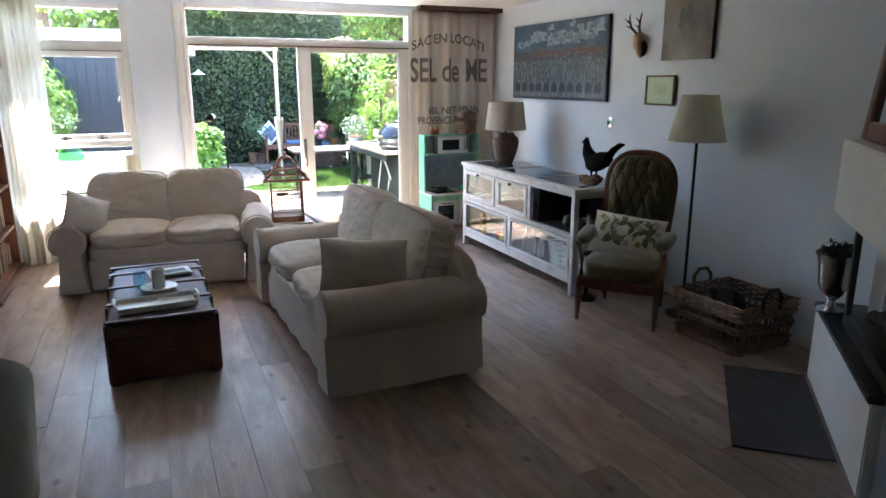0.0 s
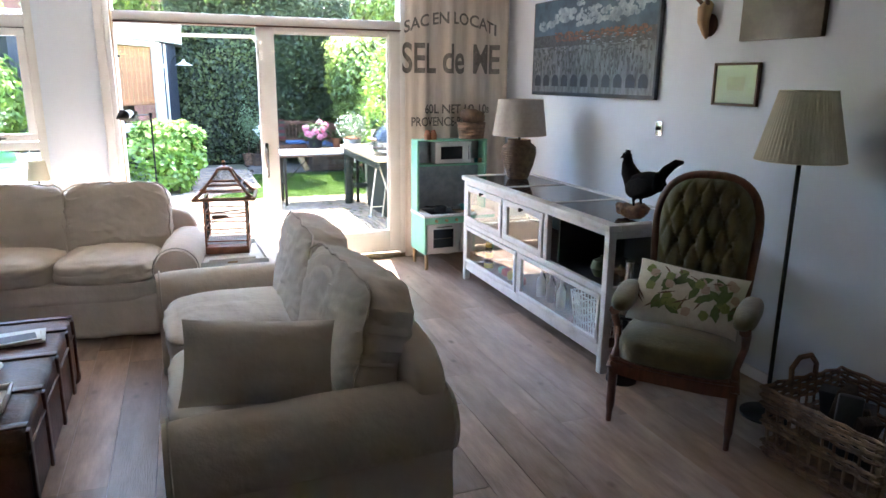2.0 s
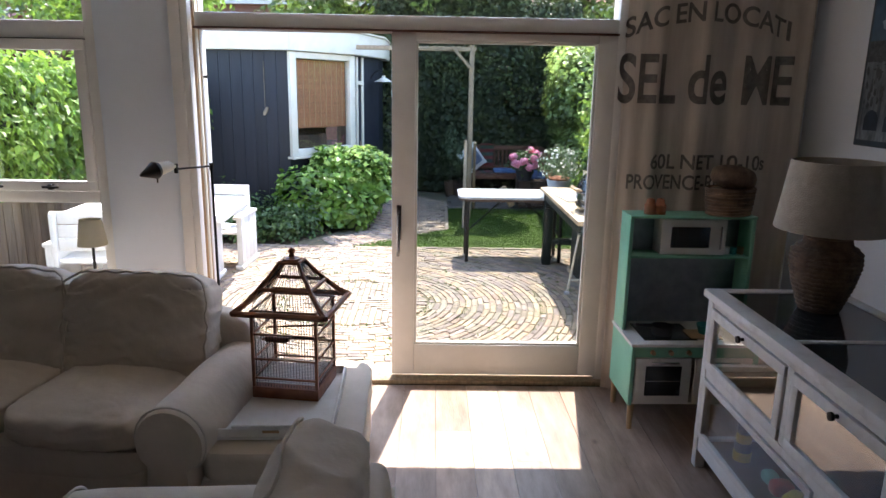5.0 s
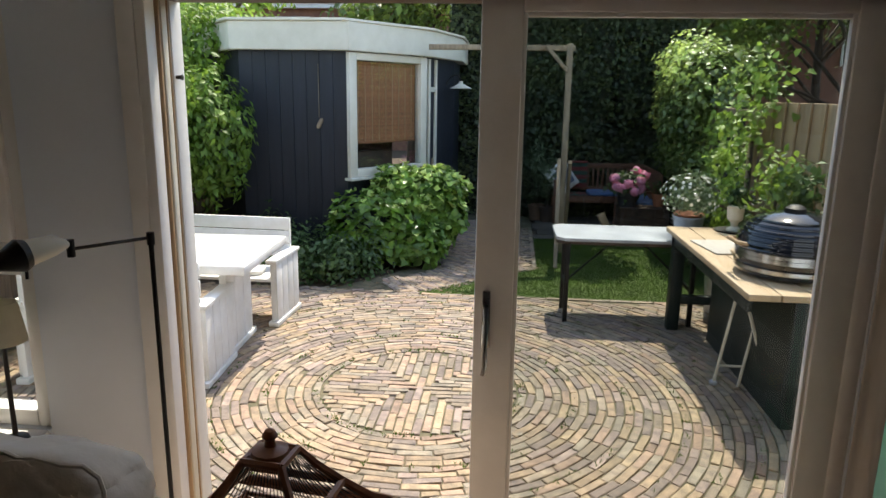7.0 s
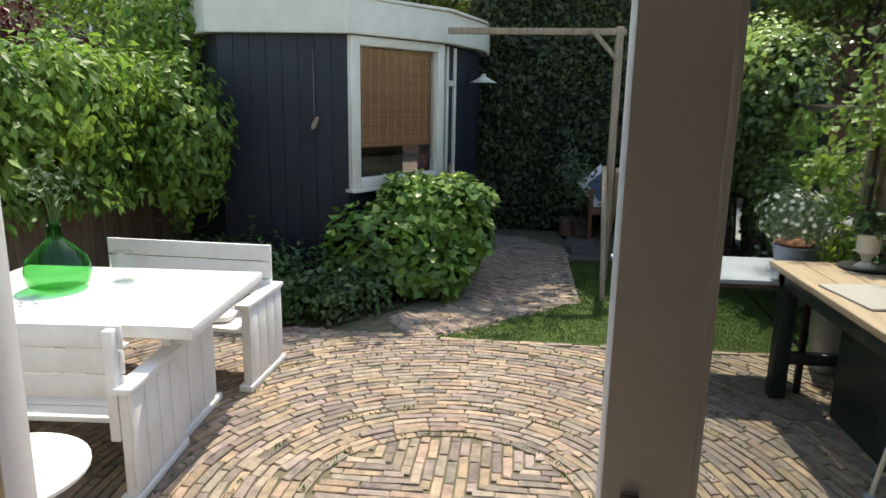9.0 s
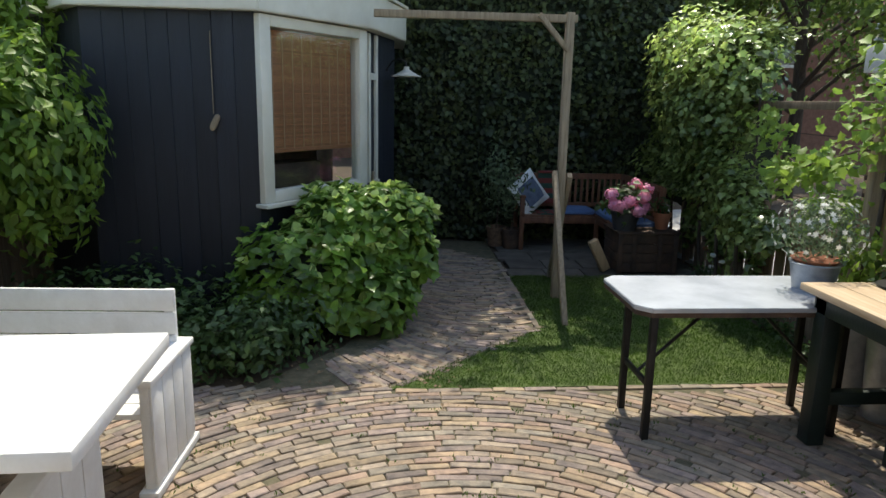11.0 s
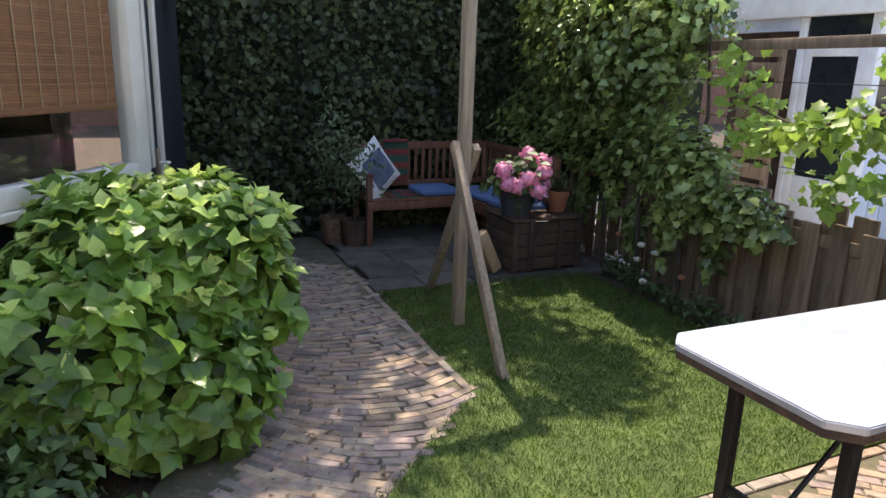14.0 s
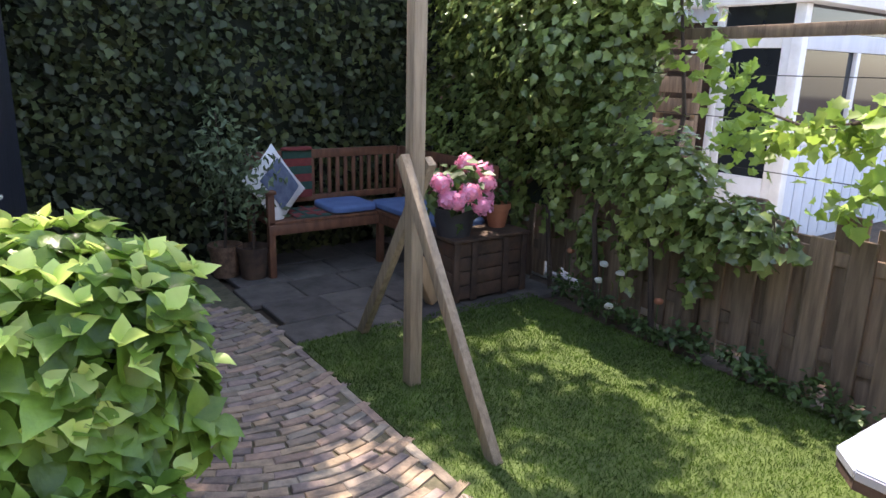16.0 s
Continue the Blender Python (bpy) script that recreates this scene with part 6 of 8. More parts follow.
tagged(leaf_mesh("leaves", np.concatenate([P1, P2, P3, P4, P5]), np.concatenate([N1 + (0, 0.1, 0.7), N2 + (-0.3, 0.2, 1.0), N3 + (-0.3, 0.2, 1.0), N4 + (0, 0.2, 0.9), N5 + (0, 0, 0.9)]), 0.070, IVY, ivy, 0.85, 0.55, lobed=True), kind="stuff")
# Pale lime leaves above z 1.95 only: the ivy's sunlit top as colour.
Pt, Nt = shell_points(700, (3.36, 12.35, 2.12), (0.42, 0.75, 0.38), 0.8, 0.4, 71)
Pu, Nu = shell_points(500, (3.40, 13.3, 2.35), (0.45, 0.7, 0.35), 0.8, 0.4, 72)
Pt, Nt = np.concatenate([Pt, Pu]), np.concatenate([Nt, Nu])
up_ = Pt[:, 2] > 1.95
tagged(leaf_mesh("young_leaves", Pt[up_], Nt[up_] + (-0.2, 0, 0.8), 0.07, LIMELEAF, ivy, 0.85, 0.5, lobed=True), "fresh ivy shoots, coloured pale lime to stand for the sunlit top", kind="stuff")
for k in range(5):
    y = 11.7 + 0.5 * k
    part("stem", tube([(3.45, y, 0), (3.42, y + 0.05, 0.6), (3.46, y - 0.06, 1.3), (3.5, y + 0.1, 2.0)], [0.02, 0.016, 0.013, 0.008], 7), BARK, ivy)

ivy.matrix_world = SLANT
# low board fence
lf = thing("low_fence", "weathered low hit-and-miss board fence along the lawn", "fence")
pr = random.Random(5)
y, k = 10.12, 0
while y < 13.9:
    top = 0.86 + pr.uniform(-0.015, 0.015)
    x = 3.562 if k % 2 else 3.600
    w = (0.122 if k % 2 else 0.150) + pr.uniform(-0.004, 0.004)
    part("board", bx(x, x + 0.018, y - w / 2, y + w / 2, 0.02, top, 0.004, 1, m=pose(0, 0, 0, pr.uniform(-0.5, 0.5), 0, 0)), FENCE, lf)
    y += 0.098
    k += 1
for z in (0.18, 0.66):
    part("rail", bx(3.5805, 3.5995, 10.1, 13.95, z, z + 0.07, 0.004), FENCE, lf)
for y in (11.5, 13.4):
    part("post", bx(3.505, 3.563, y - 0.035, y + 0.035, 0, 0.95, 0.004), FENCE, lf)
lf.matrix_world = SLANT
tb = thing("vine_frame", "timber post and rail frame with wires above the low fence", "trellis")
part("post", bx(3.52, 3.59, 10.02, 10.09, 0, 1.80, 0.005), GREYWOOD, tb)
part("rail", bx(3.53, 3.58, 10.09, 12.6, 1.70, 1.76, 0.005), FENCE, tb)
for z in (1.05, 1.30, 1.52):
    part("wire", tube([(3.555, 10.09, z), (3.555, 12.6, z)], 0.0025, 5), IRON, tb)
tb.matrix_world = SLANT
gv = thing("grape_vine", "young grape vine with bright yellow-green leaves on the wires", "vine")
pts = []
for (a, c, n, s) in (((3.5, 9.75, 1.95), (3.45, 10.2, 1.55), 120, 0.20), ((3.5, 10.3, 1.35), (3.5, 11.35, 1.2), 330, 0.11), ((3.48, 11.2, 1.3), (3.45, 11.6, 1.75), 110, 0.14), ((3.45, 9.6, 2.2), (3.5, 9.9, 1.4), 170, 0.20), ((3.5, 10.1, 1.15), (3.5, 10.8, 0.95), 120, 0.10)):
    t = RNG.uniform(0, 1, n)[:, None]
    pts.append(np.array(a) * (1 - t) + np.array(c) * t + RNG.normal(0, s * 0.6, (n, 3)))
P = np.concatenate(pts)
tagged(leaf_mesh("leaves", P, np.tile((-0.5, -0.3, 0.8), (len(P), 1)), 0.074, GRAPE, gv, 0.95, lobed=True), kind="stuff")
part("cane", tube([(3.50, 9.85, 0), (3.52, 9.9, 0.8), (3.5, 9.85, 1.5), (3.5, 10.2, 1.45), (3.5, 10.9, 1.28), (3.5, 11.4, 1.4)], [0.02, 0.016, 0.013, 0.01, 0.008, 0.005], 7), BARK, gv)

gv.matrix_world = SLANT
# tall pale fence beside the workbench
tf = thing("tall_fence", "tall pale timber board fence behind the workbench", "fence")
y = 6.34
k = 0
while y < 10.0:
    part("board", bx(3.62 if k % 2 else 3.645, 3.64 if k % 2 else 3.665, y, y + 0.14, 0.02, 1.83, 0.004, 1), NEWFENCE, tf)
    y += 0.122
    k += 1
for z in (0.3, 1.0, 1.65):
    part("rail", bx(3.668, 3.70, 6.34, 10.02, z, z + 0.08), NEWFENCE, tf)

# west fence with creeper
wf = thing("west_fence", "weathered board fence under the creeper", "fence")
y = 6.34
while y < 12.3:
    part("board", bx(-2.42, -2.40, y, y + 0.135, 0.02, 1.85, 0.004, 1), FENCE, wf)
    y += 0.14
cr = thing("creeper", "thick bright green creeper spilling over the west fence", "creeper")
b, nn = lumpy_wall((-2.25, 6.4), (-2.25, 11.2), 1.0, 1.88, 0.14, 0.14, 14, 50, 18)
# Near-black slab added as the shade inside the creeper.
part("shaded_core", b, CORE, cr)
P1, N1 = wall_leaves((-2.18, 6.4), (-2.12, 11.2), 0.92, 1.98, 0.20, 14, 9000, 0.18, 0.10, 0.2)
P2, N2 = shell_points(2400, (-1.76, 10.8, 1.36), (0.40, 0.50, 0.72), 0.55, 0.35, 3)
P3, N3 = shell_points(1200, (-2.0, 9.6, 1.7), (0.35, 0.9, 0.5), 0.5, 0.4, 6)
P6, N6 = shell_points(2600, (-2.25, 11.75, 2.35), (0.62, 0.6, 0.62), 0.5, 0.35, 12)
P3, N3 = np.concatenate([P3, P6]), np.concatenate([N3, N6])
tagged(leaf_mesh("leaves", np.concatenate([P1, P2, P3]), np.concatenate([N1, N2 + (0.3, -0.2, 0.4), N3 + (0.3, 0, 0.4)]), 0.095, VINE, cr, 0.5, 0.5, 0.8), kind="stuff")

# hydrangea bush by the path
hb = thing("hydrangea_bush", "rounded leafy hydrangea bush with large serrated leaves", "bush", (0.40, 11.50, 0))
def whorls(n, centre, radii, lump, seed, size, young):
    """Leaf rosettes at shoot tips: points, facings, directions and lengths."""
    k = np.arange(n) + 0.5
    cz, ph = 1 - 2 * k / n, k * 2.39996 + seed
    D = np.column_stack([np.sqrt(1 - cz * cz) * np.cos(ph), np.sqrt(1 - cz * cz) * np.sin(ph), cz]) + RNG.normal(0, 0.035, (n, 3))
    C = D * np.array([RNG.uniform(0.86, 1.0) * (1 + lump * noise.noise(Vector(v) * 3 + Vector((seed, 0, 0)))) for v in D])[:, None]
    box = (np.abs(D) ** 3.6).sum(1) ** (1 / 3.6)
    C = np.array(centre) + C / box[:, None] * np.array(radii)
    # Lime rosettes keep to the upper part, painting the bush's sunlit top.
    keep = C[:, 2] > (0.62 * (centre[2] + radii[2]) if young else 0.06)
    C, D = C[keep], D[keep]
    P, N, T, S = [], [], [], []
    for c, d in zip(C, D):
        d = d + np.array((0, 0, 0.75)) + RNG.normal(0, 0.18, 3)
        d /= np.linalg.norm(d)
        e1 = np.cross(d, (0.3, 0.9, 0.1))
        e1 /= np.linalg.norm(e1)
        e2 = np.cross(d, e1)
        ph = RNG.uniform(0, 6.28)
        for k in range(3 if young else 8):
            f = ph + k * (2.09 if young else 1.57) + (0.785 if k > 3 else 0) + RNG.normal(0, 0.2)
            lift = 1.1 if young else (0.45 if k < 4 else -0.05) + RNG.normal(0, 0.15)
            r = math.cos(f) * e1 + math.sin(f) * e2
            T.append(r + d * lift)
            N.append(d - r * lift + RNG.normal(0, 0.16, 3))
            P.append(c + d * (0.02 if young else (0.0 if k < 4 else -0.05)))
            S.append(size * (RNG.uniform(0.45, 0.75) if young else RNG.uniform(0.75, 1.15) * (0.85 if k < 4 else 1.1)))
    return np.array(P), np.array(N), np.array(T), np.array(S)
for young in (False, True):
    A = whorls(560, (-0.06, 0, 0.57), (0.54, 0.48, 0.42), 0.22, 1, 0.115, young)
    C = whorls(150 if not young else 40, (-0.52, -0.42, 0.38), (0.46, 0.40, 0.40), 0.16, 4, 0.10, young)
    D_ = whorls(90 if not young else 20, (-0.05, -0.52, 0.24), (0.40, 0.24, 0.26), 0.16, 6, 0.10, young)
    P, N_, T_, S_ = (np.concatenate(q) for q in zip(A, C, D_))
    tagged(leaf_mesh("young_leaves" if young else "leaves", P, N_, S_[:, None], LIMELEAF if young else HYDRA, hb, 0.74, 0.10, 0.1, True, along=T_), "fresh shoot tips, coloured pale lime for the sunlit top of the bush" if young else "", kind="stuff")
# Dark lumps added inside the bush: painted shade that also stops light.
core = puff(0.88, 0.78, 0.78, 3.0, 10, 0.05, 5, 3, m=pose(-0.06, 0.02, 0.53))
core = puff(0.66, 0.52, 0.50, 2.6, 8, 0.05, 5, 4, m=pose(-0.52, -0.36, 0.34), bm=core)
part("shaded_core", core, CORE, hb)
for k in range(16):
    a = k * 2.4
    r = 0.18 + 0.02 * (k % 5)
    part("stem", tube([(0.12 * math.cos(a), 0.12 * math.sin(a), -0.02), (r * math.cos(a), r * math.sin(a), 0.3), ((r + 0.25) * math.cos(a), (r + 0.22) * math.sin(a), 0.62)], [0.011, 0.009, 0.005], 6), BARK, hb)

# low planting between patio and garden house
pl = thing("border_plants", "low shaded herbs and perennials in the soil border", "plants", kind="stuff")
pts, nrs = [], []
pr = random.Random(8)
for k in range(52):
    x, y = pr.uniform(-2.0, 0.05), pr.uniform(10.0, 11.1)
    if x > 0.0 and y > 10.6:
        continue
    r = pr.uniform(0.17, 0.30) + 0.10 * (y - 10.0)
    P, N_ = shell_points(150, (x, y, r * 0.55), (r, r, r * pr.uniform(0.8, 1.5)), 0.3, 0.3, k, 0.0)
    pts.append(P)
    nrs.append(N_ + (0, 0, 0.6))
tagged(leaf_mesh("leaves", np.concatenate(pts), np.concatenate(nrs), 0.07, HERB, pl, 0.55, 0.5, 0.1), kind="stuff")
pts = []
for k in range(22):
    x, y = 3.42 + pr.uniform(-0.08, 0.05), 10.3 + 0.105 * k + pr.uniform(-0.05, 0.05)
    r = pr.uniform(0.05, 0.13)
    P, N_ = shell_points(60, (x, y, r * 0.7), (r, r, r), 0.2, 0.3, k, 0.0)
    pts.append(P)
P = np.concatenate(pts)
be = leaf_mesh("fence_border_plants", P, np.tile((0, 0, 1.0), (len(P), 1)), 0.05, HERB, None, 0.6)
be.matrix_world = SLANT
tagged(be, "small green border plants at the fence foot", "plants", kind="stuff")
for k, (x, y, z, mt) in enumerate(((3.33, 12.05, 0.34, DAISY), (3.38, 11.95, 0.30, DAISY), (3.34, 12.1, 0.22, DAISY), (3.40, 12.45, 0.32, TERRACOTTA), (3.38, 11.62, 0.22, TERRACOTTA), (3.30, 11.95, 0.10, DAISY))):
    x += (y - 10.1) * 0.113
    fw = thing("border_flower", "single white bloom on a thin stalk" if mt is DAISY else "single orange bloom on a thin stalk", "flower", (x, y, 0), group="blooms along the fence")
    part("stalk", tube([(0, 0, 0), (0.01, 0, z)], 0.003, 5), HERB, fw)
    part("bloom", puff(0.055, 0.055, 0.04, 2.2, 4, 0.006, 30, k, m=pose(0.01, 0, z + 0.015)), mt, fw)

# pergola post with props and beam
pp = thing("pergola_post", "weathered timber post with a beam to the garden house", "post", (2.045, 11.90, 0))
part("post", bx(-0.034, 0.034, -0.034, 0.034, -0.02, 2.44, 0.006), GREYWOOD, pp)
part("beam", bx(-1.62, 0.06, -0.03, 0.03, 2.36, 2.42, 0.005, m=pose(0, 0, 0.0)), GREYWOOD, pp)
part("brace", bx(-0.02, 0.02, -0.025, 0.025, 0.0, 0.38, 0.004, m=pose(-0.02, -0.07, 2.13, 0, -42, 0)), GREYWOOD, pp)
for (x0, y0, x1, y1, z1, nm) in ((-0.10, -0.78, -0.055, 0.02, 1.12, "prop"), (0.12, 0.74, 0.07, -0.02, 1.10, "prop")):
    a, c = Vector((x0, y0, -0.02)), Vector((x1, y1, z1))
    d = c - a
    rot = d.to_track_quat("Z", "Y").to_matrix().to_4x4()
    part(nm, bx(-0.022, 0.022, -0.032, 0.032, 0, d.length, 0.005, m=Matrix.Translation(a) @ rot), GREYWOOD, pp)

# corner bench
cbn = thing("corner_bench", "reddish teak L-shaped corner bench with slatted back", "bench")
for k in range(5):
    part("seat_slat", bx(2.08, 2.97, 13.86 + 0.088 * k, 13.86 + 0.088 * k + 0.075, 0.395, 0.42, 0.004), TEAK, cbn)
    part("seat_slat", bx(2.98 + 0.088 * k, 2.98 + 0.088 * k + 0.075, 12.98, 14.30, 0.396, 0.421, 0.004), TEAK, cbn)
for a in ((2.08, 2.98, 13.855, 13.88, 0.32, 0.394), (2.98, 3.005, 12.98, 13.88, 0.32, 0.394)):
    part("apron", bx(*a, 0.004), TEAK, cbn)
for x, y, h in ((2.08, 13.86, 0.62), (2.08, 14.27, 0.86), (2.98, 13.86, 0.40), (2.98, 12.98, 0.60), (3.40, 12.98, 0.86), (3.40, 14.27, 0.86)):
    part("leg", bx(x, x + 0.05, y, y + 0.05, 0, h, 0.005), TEAK, cbn)
part("arm_rest", bx(2.07, 2.14, 13.84, 14.30, 0.62, 0.645, 0.006), TEAK, cbn)
part("arm_rest", bx(2.98, 3.42, 12.96, 13.03, 0.60, 0.625, 0.006), TEAK, cbn)
for a in ((2.13, 3.40, 14.285, 14.315, 0.80, 0.87), (2.13, 3.40, 14.285, 14.315, 0.46, 0.51), (3.41, 3.44, 13.03, 14.27, 0.80, 0.87), (3.41, 3.44, 13.03, 14.27, 0.46, 0.51)):
    part("back_rail", bx(*a, 0.006), TEAK, cbn)
for k in range(17):
    part("back_slat", bx(2.17 + 0.073 * k, 2.20 + 0.073 * k, 14.29, 14.31, 0.511, 0.799, 0.003), TEAK, cbn)
for k in range(16):
    part("back_slat", bx(3.415, 3.435, 13.06 + 0.073 * k, 13.09 + 0.073 * k, 0.511, 0.799, 0.003), TEAK, cbn)
for k, (w, d, x, y) in enumerate(((0.40, 0.42, 2.79, 14.07), (0.42, 0.62, 3.20, 13.75), (0.42, 0.45, 3.20, 13.24))):
    solo("seat_cushion", puff(w, d, 0.06, 6, 8, 0.004, 8, k, m=pose(x, y, 0.451)), BLUECLOTH, "flat faded blue seat cushion on the bench", "cushion", "cushions on the bench")
sp = thing("garden_pillow", "white fringed pillow printed with a dark blue picture", "cushion")
m = pose(2.20, 14.02, 0.66, 0, -36, 0) @ pose(0, 0, 0, 0, 0, 30)
part("cover", pillow(0.44, 0.44, 0.12, m, 5), GARDENWHITE, sp)
NAVY = material("navy_print", (0.05, 0.07, 0.12), (0.16, 0.19, 0.25), 0.95, scale=14, bump=0.1, lo=0.3, hi=0.75)
b = bmesh.new()
g = {}
for i in range(11):
    for j in range(11):
        u, v = -0.62 + 1.24 * i / 10, -0.62 + 1.24 * j / 10
        e = (1 - u ** 4) * (1 - v ** 4)
        g[i, j] = b.verts.new(m @ Vector((u * 0.22, -0.06 * (0.45 * e ** 0.6 + 0.55 * ((1 - u * u) * (1 - v * v)) ** 0.8) - 0.010, v * 0.22)))
for i in range(10):
    for j in range(10):
        b.faces.new((g[i, j], g[i + 1, j], g[i + 1, j + 1], g[i, j + 1]))
part("printed_panel", b, NAVY, sp, "dark blue printed panel", angle=80)
pd = thing("plaid_blanket", "red and green tartan blanket hung over the bench back", "blanket")
TART = [material("tartan_red", (0.22, 0.045, 0.04), None, 0.95, scale=30, bump=0.2), material("tartan_green", (0.03, 0.08, 0.06), None, 0.95, scale=30, bump=0.2)]
for k in range(6):
    part("stripe", bx(2.36, 2.60, 14.262 - 0.004 * (k % 2), 14.28, 0.50 + 0.062 * k, 0.50 + 0.062 * (k + 1), 0.002), TART[k % 2], pd)
for k in range(5):
    part("stripe", bx(2.30, 2.58, 13.87 + 0.075 * k, 13.87 + 0.075 * (k + 1) - 0.001, 0.422, 0.431 + 0.002 * (k % 2), 0.002), TART[(k + 1) % 2], pd)
for k in range(3):
    part("stripe", bx(2.30 + 0.085 * k, 2.33 + 0.085 * k, 13.87, 14.24, 0.434, 0.438, 0.001), TART[k % 2], pd)
part("fold", puff(0.25, 0.09, 0.03, 4, 6, 0.004, 8, 2, m=pose(2.48, 14.27, 0.885)), TART[0], pd)

# chest, hydrangea pot, terracotta pot
ch = thing("wooden_chest", "old dark wooden crate chest on the lawn edge", "chest", (3.20, 12.98, 0), 0)
for k in range(4):
    part("front_board", bx(-0.31, 0.31, -0.25, -0.232, 0.02 + 0.098 * k, 0.02 + 0.098 * k + 0.092, 0.004), OLDCRATE, ch)
for x in (-0.31, 0.293):
    for k in range(4):
        part("side_board", bx(x, x + 0.017, -0.231, 0.21, 0.02 + 0.098 * k, 0.02 + 0.098 * k + 0.092, 0.004), OLDCRATE, ch)
for x in (-0.315, -0.17, 0.10, 0.265):
    part("batten", bx(x, x + 0.05, -0.268, -0.251, 0.01, 0.415, 0.004), OLDCRATE, ch)
part("lid", bx(-0.33, 0.33, -0.28, 0.23, 0.417, 0.44, 0.006), OLDCRATE, ch)
hp = thing("potted_hydrangea", "pink flowering hydrangea in a dark pot on the chest", "potted plant", (2.98, 12.86, 0.441))
part("pot", lathe([(0, 0), (0.11, 0), (0.14, 0.16), (0.15, 0.16), (0.15, 0.19), (0.135, 0.19), (0.12, 0.15), (0, 0.14)], 24, cap=False), SLATE, hp)
P, N_ = shell_points(220, (0, 0, 0.30), (0.27, 0.25, 0.20), 0.4, 0.2, 3)
tagged(leaf_mesh("leaves", P, N_ + (0, 0, 0.5), 0.10, HERB, hp, 0.65), kind="stuff")
for k, (x, y, z) in enumerate(((-0.20, -0.13, 0.38), (-0.03, -0.20, 0.32), (0.12, -0.17, 0.36), (-0.12, -0.20, 0.27), (0.05, -0.23, 0.23), (0.19, -0.05, 0.42), (0.14, -0.14, 0.26), (-0.17, -0.16, 0.28), (0.10, 0.02, 0.47))):
    fh = part("flower_head", puff(0.11, 0.11, 0.10, 2, 4, 0.004, 9, k, m=pose(x, y, z)), PINK, hp)
    P, N_ = shell_points(90, (x, y, z), (0.066, 0.066, 0.06), 0.9, 0.05, k)
    tagged(leaf_mesh("petals", P, N_, 0.030, PINK, fh, 0.95, 0.3), kind="stuff")
tp = thing("terracotta_pot", "terracotta flower pot with a small plant on the chest", "potted plant", (3.40, 12.92, 0.441))
part("pot", lathe([(0, 0), (0.06, 0), (0.085, 0.13), (0.095, 0.13), (0.095, 0.17), (0.082, 0.17), (0.07, 0.12), (0, 0.12)], 22, cap=False), TERRACOTTA, tp)
P, N_ = shell_points(90, (0, 0, 0.24), (0.12, 0.12, 0.12), 0.3, 0.3, 3)
tagged(leaf_mesh("leaves", P, N_, 0.05, HERB, tp), kind="stuff")
solo("split_log", bx(-0.05, 0.05, -0.04, 0.04, 0.0, 0.36, 0.015, m=pose(2.80, 12.82, 0.02, 0, -28, 10)), BIRCH, "pale split log leaning on the chest", "log")
for k, (x, y, h) in enumerate(((1.84, 14.12, 0.95), (2.0, 13.98, 0.7))):
    p_ = thing("potted_shrub", "slim variegated shrub in a stoneware pot", "potted plant", (x, y, 0), group="pots by the bench")
    part("pot", lathe([(0, 0), (0.09, 0), (0.115, 0.20), (0.125, 0.20), (0.125, 0.235), (0.11, 0.235), (0.1, 0.2), (0, 0.2)], 20, cap=False), (CLAY, OLDCRATE)[k], p_)
    part("stem", tube([(0, 0, 0.18), (0.02, 0, 0.5), (-0.01, 0.02, 0.23 + h)], [0.012, 0.009, 0.004], 6), BARK, p_)
    P, N_ = shell_points(420, (0, 0, 0.30 + h * 0.55), (0.24, 0.24, h * 0.55), 0.2, 0.4, k)
    tagged(leaf_mesh("leaves", P, N_, 0.07, OLIVELEAF, p_, 0.42), kind="stuff")

# white garden table and benches
gt = thing("garden_table", "thick white painted garden table in full sun", "table", (-1.05, 8.33, 0), 2.5)
part("tabletop", bx(-0.72, 0.72, -0.50, 0.50, 0.675, 0.74, 0.010), GARDENWHITE, gt)
for sx in (-1, 1):
    lg = part("leg_panel", bx(sx * 0.47 - 0.02, sx * 0.47 + 0.02, -0.26, 0.26, 0.04, 0.674, 0.004), GARDENWHITE, gt)
    for k in range(3):
        part("plank", bx(sx * 0.49 - 0.006 if sx > 0 else sx * 0.49 - 0.008, sx * 0.49 + 0.008 if sx > 0 else sx * 0.49 + 0.006, -0.26 + 0.176 * k, -0.26 + 0.176 * k + 0.168, 0.06, 0.66, 0.003), GARDENWHITE, lg)
    part("foot", bx(sx * 0.47 - 0.035, sx * 0.47 + 0.035, -0.33, 0.33, 0, 0.042, 0.006), GARDENWHITE, gt)
